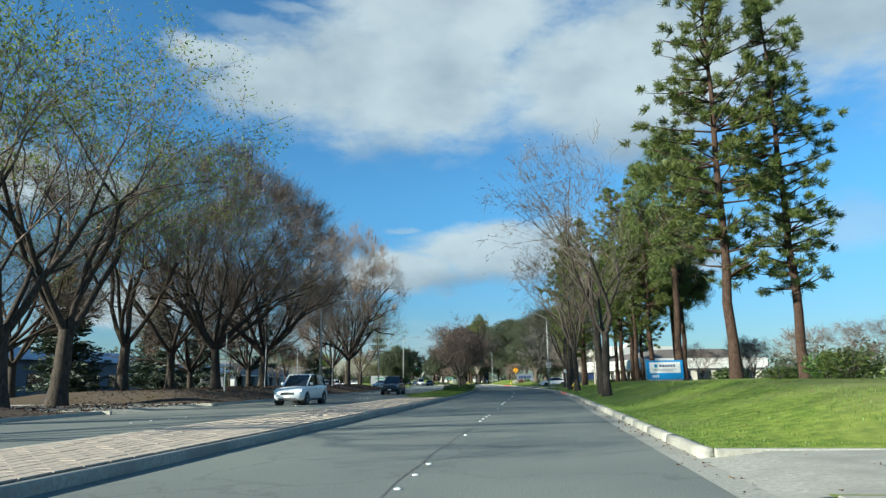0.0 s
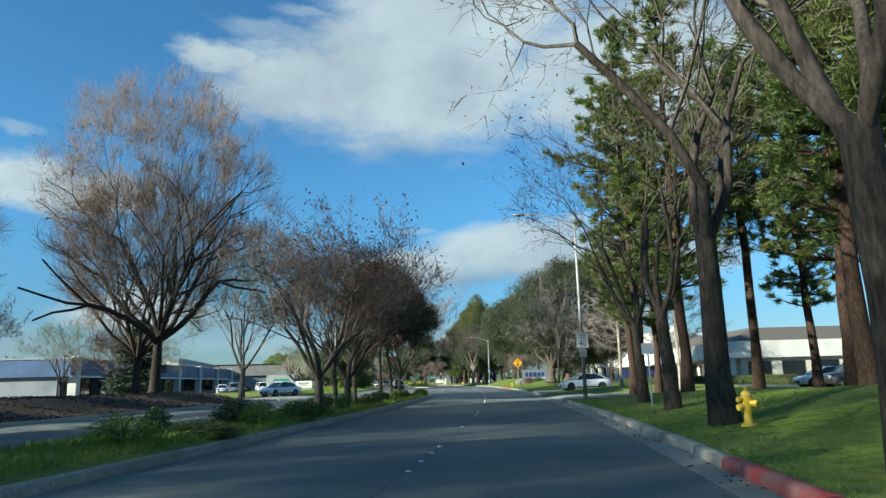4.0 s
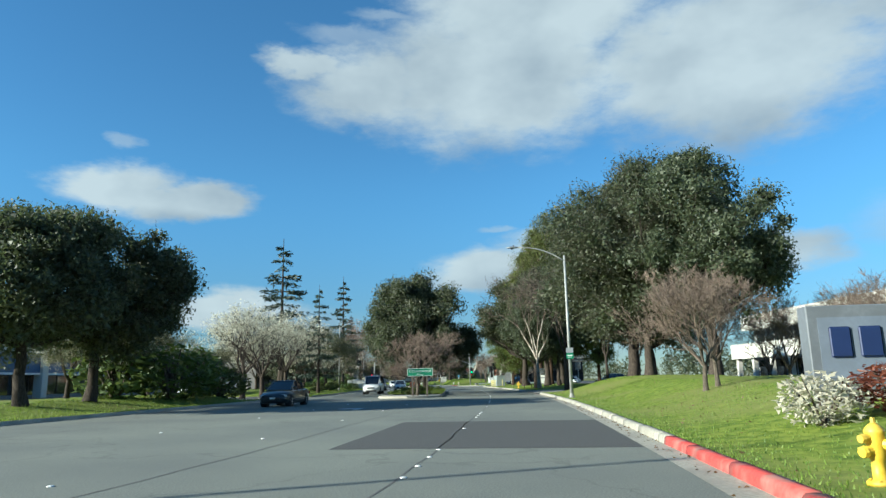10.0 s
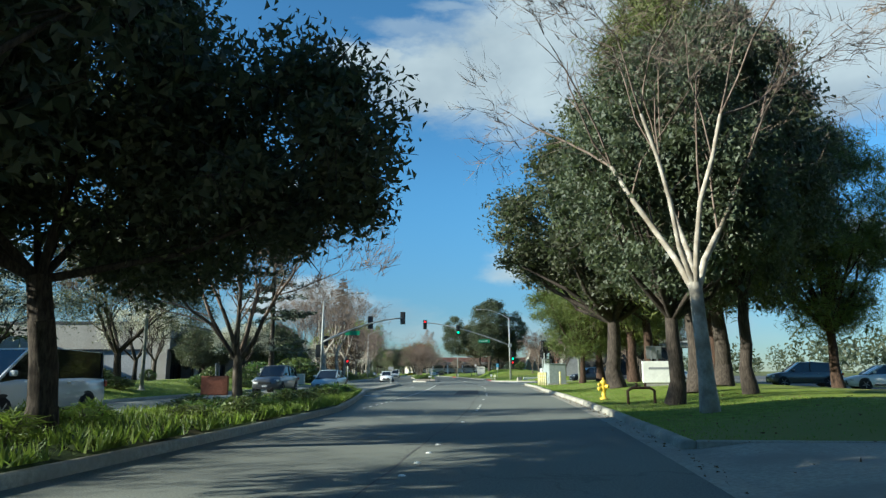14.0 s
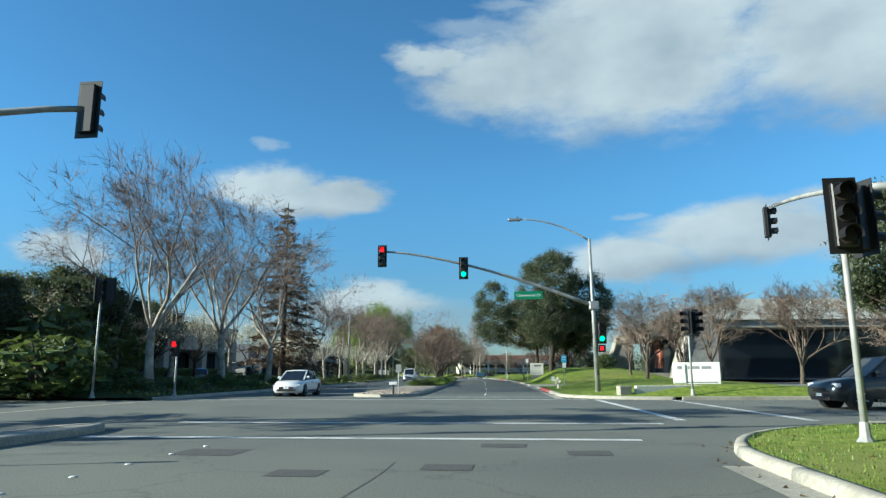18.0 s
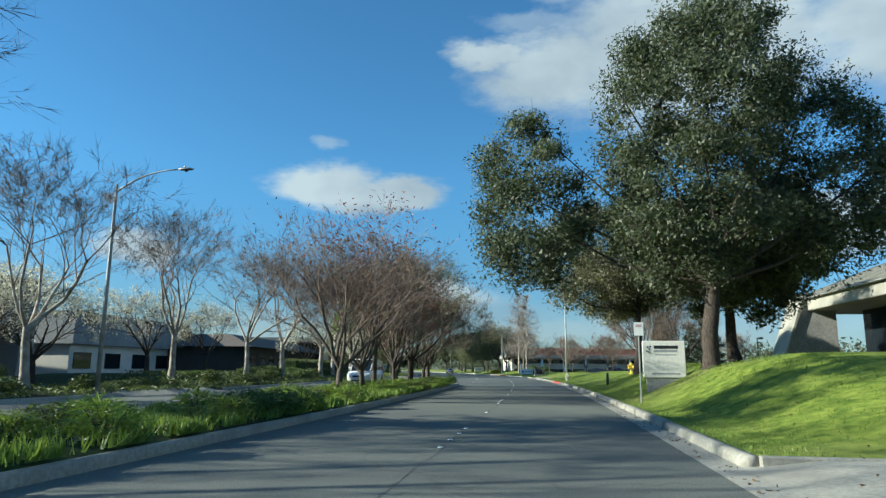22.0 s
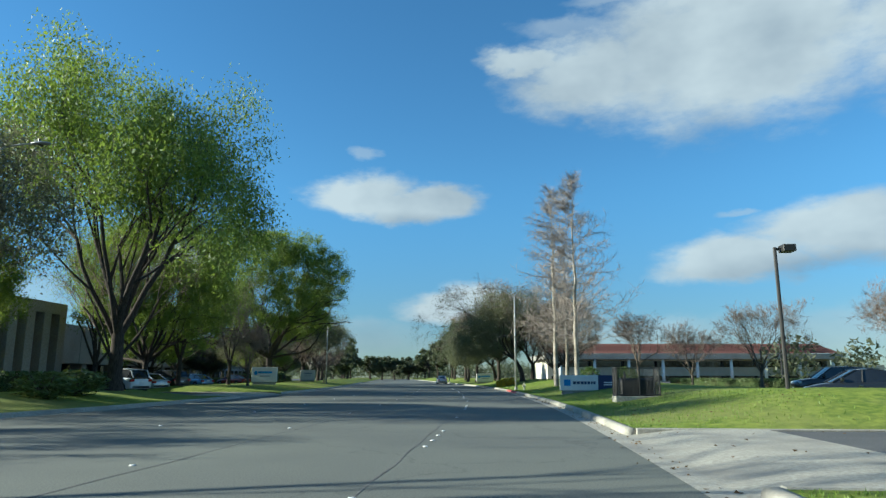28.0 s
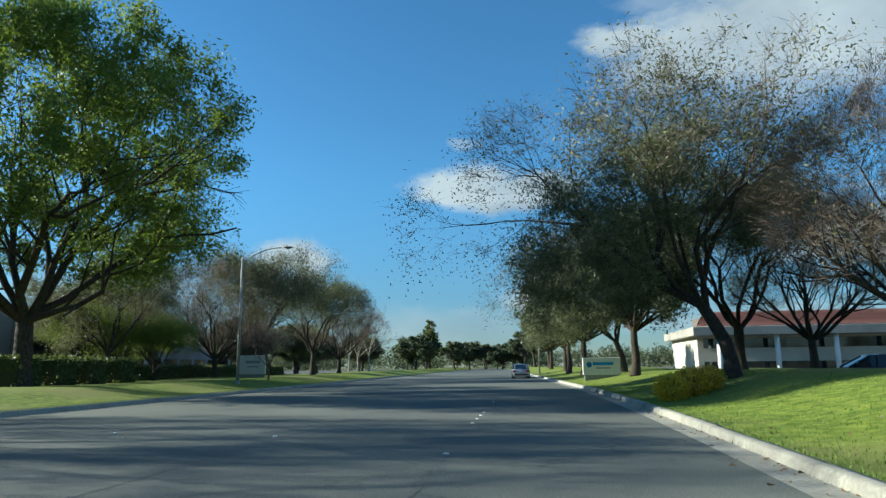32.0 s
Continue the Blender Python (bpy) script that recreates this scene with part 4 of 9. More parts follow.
def twig_spray(rng, tips, count, length, segs=None):
    """Fine twigs at the tips and, where segs are given, all along the thin branches."""
    if segs is not None and len(segs):
        a = np.asarray(segs, float)
        pick = rng.integers(0, len(a), int(len(tips) * count * 0.6))
        way = a[pick, 3:6] - a[pick, :3]
        way /= np.linalg.norm(way, axis=1, keepdims=True) + 1e-9
        here = a[pick, :3] + (a[pick, 3:6] - a[pick, :3]) * rng.uniform(0, 1, (len(pick), 1))
        tips = np.concatenate([np.repeat(tips, max(1, int(count * 0.4)), 0), np.concatenate([here, way], 1)])
        count = 1
    p = np.repeat(tips[:, :3], count, 0)
    d = np.repeat(tips[:, 3:], count, 0) + rng.normal(size=(len(tips) * count, 3)) * 0.55 + [0, 0, 0.12]
    d /= np.linalg.norm(d, axis=1, keepdims=True)
    back = rng.uniform(0, 0.6, (len(p), 1))
    p = p - np.repeat(tips[:, 3:], count, 0) * back
    q = p + d * length * rng.uniform(0.5, 1.3, (len(p), 1))
    return np.concatenate([p, q, np.full((len(p), 1), 0.0065), np.full((len(p), 1), 0.003)], 1)


STOCK = {}


def finish(name, parts):
    ob = new(name)
    for pname, me in parts:
        piece = link(pname, me, ob)
        if pname != "trunk":
            tagged(piece, kind="stuff")
    return ob


def make_bare(seed, bark, twigs, fork=2.2, limbs=5, lean=0.5, levels=5, height=10.0, r0=0.2, leaf=None, leaf_n=0, leaf_size=0.16, spray=6, straight=False, split=(2, 3), lift=0.10, crown="foliage", droop=0.0, fill=0.0):
    g = np.random.default_rng(seed)
    thick, thin, tips = grow(g, height, r0, fork, limbs, lean, levels, split=split, lift=lift, straight=straight)
    top = max(float(tips[:, 2].max()), 1.0)
    k = height / (top + 0.3)
    thick, thin = np.array(thick), np.array(thin)
    for a in (thick, thin):
        a[:, [2, 5]] *= k
    tips[:, 2] *= k
    parts = [("trunk", limbs_mesh("trunk", thick, 8, bark))]
    fine = thin[:, 6] < 0.014
    parts.append(("branchwork", limbs_mesh("branchwork", thin[~fine], 3, twigs)))
    parts.append(("twigwork", twigs_mesh("twigwork", np.concatenate([thin[fine], twig_spray(g, tips, spray, 0.5 * height / 10, thin)]), twigs)))
    if leaf is not None and leaf_n:
        pick = g.integers(0, len(tips), leaf_n)
        c = tips[pick, :3] + (g.normal(size=(leaf_n, 3)) * (0.26 + 0.3 * droop) - [0, 0, droop * 0.8]) * height / 10
        if fill:  # leaves all along the finer branches
            mids = (thin[:, :3] + thin[:, 3:6]) / 2
            m = int(leaf_n * fill)
            c[:m] = mids[g.integers(0, len(mids), m)] + (g.normal(size=(m, 3)) * (0.3 + 0.2 * droop) - [0, 0, droop * 0.5]) * height / 10
        parts.append((crown, leaves_mesh(crown, c, leaf_size, g, leaf, 0.55)))
    return finish("tree", parts)


def make_oak(seed, leaf, bark, height=10.0, width=10.0, clear=2.2, lumps=80, per=150, size=0.26, trunks=1, r0=0.28, aspect=0.5, taper=0.0, lobes=(), under=0.75, knot=70):
    """A dense rounded crown of many leaf clumps over one or two trunks; lobes: (x, y, z, half-width, half-height) of its several heads."""
    g = np.random.default_rng(seed)
    mid, half = (height + clear * 0.75) / 2, (height - clear * 0.75) / 2
    cen, boughs = [], []
    for _ in range(26):
        d = g.normal(size=3)
        d /= np.linalg.norm(d)
        boughs.append((d * [1, 1, 1.0 if d[2] > -0.2 else under], g.uniform(0.62, 0.98)))
    while len(cen) < lumps:
        d = g.normal(size=3)
        d /= np.linalg.norm(d)
        r = g.uniform(0.55, 1.0) ** 0.5
        if not lobes and len(cen) % 5:
            b, far = boughs[len(cen) % 26]
            d = b + g.normal(size=3) * 0.22
            d /= max(1.0, np.linalg.norm(d) * far)
            top = 1 - taper * max(0.0, d[2]) ** 1.2
            cen.append((d[0] * far * width * 0.43 * top, d[1] * far * width * 0.43 * top, mid + d[2] * far * half * 0.86))
            continue
        flat = 1.0 if d[2] > -0.2 else under
        wob = 0.86 + 0.18 * math.sin(3 * math.atan2(d[1], d[0]) + seed) + g.normal() * 0.06
        wob *= 1 - taper * max(0.0, d[2]) ** 1.2
        if lobes:
            lx, ly, lz, lw, lh = lobes[len(cen) % len(lobes)]
            cen.append((lx + d[0] * r * lw * 0.86, ly + d[1] * r * lw * 0.86, lz + d[2] * r * lh * 0.88))
            continue
        cen.append((d[0] * r * width * 0.42 * wob, d[1] * r * width * 0.42 * wob, mid + d[2] * r * half * 0.84 * flat))
    cen = np.array(cen)
    rad = g.uniform(0.5, 1.15, lumps) * width * 0.11
    c = clump_leaves(cen, rad, per, g)
    thick, thin = [], []
    for t in range(trunks):
        base = np.array([-1.9 + 1.6 * t, 0.5 * t, 0.0]) if trunks > 1 else np.zeros(3)
        p = base
        for k in range(4):
            q = p + np.array([g.normal() * 0.08, g.normal() * 0.08, clear / 3.2])
            thick.append((*p, *q, r0 * (1.4 if k == 0 else 1.02 - 0.06 * k), r0 * (1.0 - 0.07 * k)))
            p = q
        high = cen[cen[:, 2] > p[2] + 1.4]
        for e in high[g.integers(0, len(high), 12 if lobes else 26)]:
            m = (p + e) / 2 + g.normal(size=3) * 0.35 - [0, 0, 0.25]
            thick.append((*p, *m, r0 * (0.34 if lobes else 0.42), r0 * (0.2 if lobes else 0.26)))
            thick.append((*m, *e, r0 * (0.2 if lobes else 0.26), r0 * 0.07))
    for e in cen:
        for _ in range(5):
            d = g.normal(size=3)
            thin.append((*e, *(e + d / np.linalg.norm(d) * width * 0.1), 0.02, 0.006))
    return finish("tree", [("trunk", limbs_mesh("trunk", thick, 9, bark)), ("branchwork", limbs_mesh("branchwork", thin, 3, bark)),
                           ("crown", leaves_mesh("crown", c, size, g, leaf, aspect)), ("inner_crown", leaves_mesh("inner_crown", clump_leaves(cen, rad * 0.72, knot, g, 0.1), size * 1.45, g, leaf, aspect * 1.5))])


def make_pine(seed, height=20.0, clear=0.38, reach=0.17, leaf=None, bark=None, whorls=24, per=5, needles=46, size=0.46, r0=0.32, shape=0.0):
    """A tall pine: a straight trunk and limbs with needle tufts in clumps."""
    g = np.random.default_rng(seed)
    thick, thin, cen, way = [], [], [], []
    p = np.zeros(3)
    lean = g.normal(size=2) * 0.015
    for k in range(12):
        q = np.array([lean[0] * height * (k + 1) / 12 + g.normal() * 0.05, lean[1] * height * (k + 1) / 12 + g.normal() * 0.05, height * (k + 1) / 12])
        a, b = r0 * (1 - k / 13) + 0.02, r0 * (1 - (k + 1) / 13) + 0.02
        thick.append((*p, *q, a * (1.3 if k == 0 else 1), b))
        p = q
    for w in range(whorls):
        f = clear + (1 - clear) * (w + g.uniform(0, 0.6)) / whorls
        if f > 0.99:
            f = 0.99
        z = f * height
        x = (f - clear) / (1 - clear)
        lng = reach * height * ((1.15 - x) if shape else (0.55 + 1.1 * x * (1 - x) * 2 - 0.5 * x)) * g.uniform(0.7, 1.2)
        for j in range(per):
            a = g.uniform(0, 2 * math.pi)
            d = np.array([math.cos(a), math.sin(a), g.uniform(-0.05, 0.45)])
            s0 = np.array([lean[0] * z, lean[1] * z, z])
            ln = max(0.5, lng * g.uniform(0.6, 1.15))
            m = s0 + d * ln * 0.5
            e = m + (d + [0, 0, 0.15]) * ln * 0.5
            thin.append((*s0, *m, 0.06, 0.04))
            thin.append((*m, *e, 0.04, 0.012))
            for t in np.linspace(0.4, 1.0, max(2, int(ln * 1.6))):
                c = s0 + (e - s0) * t + g.normal(size=3) * 0.28
                cen.append(c)
                way.append(d + [0, 0, 0.35])
    cen, way = np.array(cen), np.array(way)
    n = len(cen)
    sph = g.normal(size=(n * needles, 3))
    sph /= np.linalg.norm(sph, axis=1, keepdims=True)
    rr = g.uniform(0.1, 0.62, (n * needles, 1)) * size * 1.25
    c = np.repeat(cen, needles, 0) + sph * rr * [1, 1, 0.75]
    return finish("tree", [("trunk", limbs_mesh("trunk", thick, 9, bark)), ("branchwork", limbs_mesh("branchwork", thin, 4, bark)),
                           ("needle_foliage", leaves_mesh("needle_foliage", c, size, g, leaf, 0.13, 0.0, sph + 0.6 * np.repeat(way, needles, 0)))])


def make_conifer(seed, height=18.0, width=7.0, leaf=None, bark=None, clear=0.12, whorls=22, per=7, sprays=46, size=0.42, droop=-0.12, gappy=0.25):
    """A layered conical conifer with flat sprays of needles."""
    g = np.random.default_rng(seed)
    thick, thin, cen, way = [], [], [], []
    for k in range(10):
        a, b = 0.3 * (1 - k / 10.5) + 0.015, 0.3 * (1 - (k + 1) / 10.5) + 0.015
        thick.append((0, 0, height * k / 10, 0, 0, height * (k + 1) / 10, a * (1.3 if k == 0 else 1), b))
    for w in range(whorls):
        x = (w + g.uniform(-0.2, 0.2)) / whorls
        z = height * (clear + (0.985 - clear) * max(0, x))
        lng = width * 0.5 * (1.02 - max(0, x)) ** 0.85 + 0.2
        for j in range(per):
            if g.random() < gappy:
                continue
            a = g.uniform(0, 2 * math.pi)
            ln = lng * g.uniform(0.55, 1.15)
            d = np.array([math.cos(a), math.sin(a), droop + g.normal() * 0.08])
            s0 = np.array([0, 0, z])
            e = s0 + d * ln
            thin.append((*s0, *e, 0.045, 0.01))
            k = max(6, int(sprays * ln / (width * 0.5)))
            t = g.uniform(0.2, 1.05, k)[:, None]
            side = np.cross(d, [0, 0, 1.0])
            cen.append(s0 + (e - s0) * t + side * g.normal(size=(k, 1)) * 0.22 * ln * (0.3 + 0.5 * t) + np.array([0, 0, 1]) * g.normal(size=(k, 1)) * 0.12)
            way.append(np.repeat((d * 0.9)[None], k, 0))
    cen, way = np.concatenate(cen), np.concatenate(way)
    return finish("tree", [("trunk", limbs_mesh("trunk", thick, 9, bark)), ("branchwork", limbs_mesh("branchwork", thin, 4, bark)),
                           ("needle_foliage", leaves_mesh("needle_foliage", cen, size, g, leaf, 0.32, 0.45, way))])


def make_spire(seed, height=14.0):
    """A straight leafless tree with short rising side branches all the way up."""
    g = np.random.default_rng(seed)
    thick, thin, tips = [], [], []
    p = np.zeros(3)
    for k in range(12):
        q = np.array([g.normal() * 0.05, g.normal() * 0.05, height * (k + 1) / 12])
        thick.append((*p, *q, 0.165 * (1 - k / 12.6) * (1.15 if k == 0 else 1), 0.165 * (1 - (k + 1) / 12.6)))
        p = q
    for w in range(110):
        f = 0.2 + 0.79 * w / 110
        a = g.uniform(0, 2 * math.pi)
        ln = height * 0.31 * (1.05 - f) ** 0.7 * g.uniform(0.6, 1.2)
        d = np.array([math.cos(a), math.sin(a), g.uniform(0.0, 0.5)])
        b = np.array([0, 0, f * height])
        r = 0.024 * (1.1 - f) + 0.007
        for k in range(4):
            d = d + g.normal(size=3) * 0.14 + [0, 0, 0.05]
            d /= np.linalg.norm(d)
            e = b + d * ln / 4
            thin.append((*b, *e, r, r * 0.75))
            b, r = e, r * 0.75
            for _ in range(3):
                t = d + g.normal(size=3) * 0.6
                t /= np.linalg.norm(t)
                m = b + t * ln * 0.22
                thin.append((*b, *m, 0.009, 0.005))
                tips.append((*m, *t))
        tips.append((*b, *d))
    tips = np.array(tips)
    return finish("tree", [("trunk", limbs_mesh("trunk", thick, 8, BARK_PALE)), ("branchwork", limbs_mesh("branchwork", np.array(thin), 3, TWIG_PALE)), ("twigwork", twigs_mesh("twigwork", twig_spray(g, tips, 6, 0.6, thin), TWIG_PALE))])


def make_shaggy(seed):
    """A leaning evergreen: a dense low skirt of grey-green leaves, and bare twigs standing out of its top."""
    g = np.random.default_rng(seed)
    thick, thin, tips = grow(g, 14.0, 0.27, 3.0, 7, 0.72, 5, lift=0.07)
    thick, thin = np.array(thick), np.array(thin)
    k = 14.0 / (tips[:, 2].max() + 0.3)
    for a in (thick, thin):
        a[:, [2, 5]] *= k
        for c in (0, 3):  # the trunk leans towards the road
            a[:, c] -= 0.42 * np.minimum(a[:, c + 2], 5.0) * np.clip(a[:, c + 2] / 3.0, 0, 1)
    tips[:, 2] *= k
    tips[:, 0] -= 0.42 * np.minimum(tips[:, 2], 5.0) * np.clip(tips[:, 2] / 3.0, 0, 1)
    fine = thin[:, 6] < 0.014
    low = tips[tips[:, 2] < 11.2]
    c = low[g.integers(0, len(low), 70000), :3] + g.normal(size=(70000, 3)) * [0.5, 0.5, 0.55] - [0, 0, 0.5]
    heads = []
    for lx, ly, lz, lw, lh in ((-5.4, 1.0, 5.2, 2.4, 3.0), (-3.0, -1.0, 6.2, 2.8, 2.8), (-6.4, 4.0, 4.4, 2.0, 2.6), (-2.6, 4.5, 4.6, 2.2, 2.4), (0.6, 1.0, 7.4, 2.8, 2.2), (-2.0, 1.0, 8.6, 3.4, 1.8)):
        d = g.normal(size=(30, 3))
        d /= np.linalg.norm(d, axis=1, keepdims=True)
        heads.append([lx, ly, lz] + d * g.uniform(0.3, 1.0, (30, 1)) * [lw, lw, lh])
    heads = np.concatenate(heads)
    rad = g.uniform(0.55, 1.15, len(heads))
    c = np.concatenate([c[:26000], clump_leaves(heads, rad * 1.15, 330, g, 0.05)])
    c[:, 2] = np.maximum(c[:, 2], 1.5)
    return finish("tree", [("trunk", limbs_mesh("trunk", thick, 8, BARK_DARK)), ("branchwork", limbs_mesh("branchwork", thin[~fine], 3, BARK)),
                           ("twigwork", twigs_mesh("twigwork", np.concatenate([thin[fine], twig_spray(g, tips, 9, 0.8, thin)]), TWIG)), ("crown", leaves_mesh("crown", c, 0.125, g, LEAF_OLIVE, 0.5))])


def make_dome(seed, leaf, clumps=330, per=330, size=0.15, offset=0.0, half=9.6, twigs=0):
    """A wide dome over many limbs that fan out from one short trunk: fine leaves, or with twigs a haze of bare twigs and few leaves."""
    g = np.random.default_rng(seed)
    thick, thin, _ = grow(g, 17.0, 0.42, 3.2, 12, 0.95, 4, lift=0.08, split=(2, 3))
    thick, thin = np.array(thick), np.array(thin)
    cen = []
    while len(cen) < clumps:
        d = g.normal(size=3)
        d /= np.linalg.norm(d)
        r = g.uniform(0.4, 1.0) ** 0.4 * (0.9 + 0.1 * math.sin(3 * math.atan2(d[1], d[0]) + 2.2 * d[2]))
        e = d * r * [half, half, 8.2] + [0, 0, 11.6]
        if e[2] > 4.6 and (e[2] > 9.0 or math.hypot(e[0], e[1]) > 3.8 + g.uniform(0, 1.5)):
            cen.append(e + [offset, 0, 0])
    cen = np.array(cen)
    rad = g.uniform(0.7, 1.7, len(cen))
    c = clump_leaves(cen, rad, per, g, 0.1)
    c[:, 2] -= np.abs(g.normal(size=len(c))) * 0.35
    thin = thin[(((thin[:, 3:5] - [offset, 0]) / half) ** 2).sum(1) + ((thin[:, 5] - 11) / 9.0) ** 2 < 1.05]
    parts = [("trunk", limbs_mesh("trunk", thick, 8, BARK_DARK)), ("branchwork", limbs_mesh("branchwork", thin, 3, BARK_DARK))]
    if twigs:
        p = clump_leaves(cen, rad, twigs, g, 0.0)
        d = (p - [offset, 0, 5.0]) / 9.0 + g.normal(size=p.shape) * 0.7
        q = p + d / np.linalg.norm(d, axis=1, keepdims=True) * g.uniform(0.6, 1.5, (len(p), 1))
        parts.append(("twigwork", twigs_mesh("twigwork", np.concatenate([p, q, np.full((len(p), 1), 0.011)], 1), TWIG)))
    parts.append(("foliage", leaves_mesh("foliage", c, size, g, leaf, 0.55)))
    return finish("tree", parts)


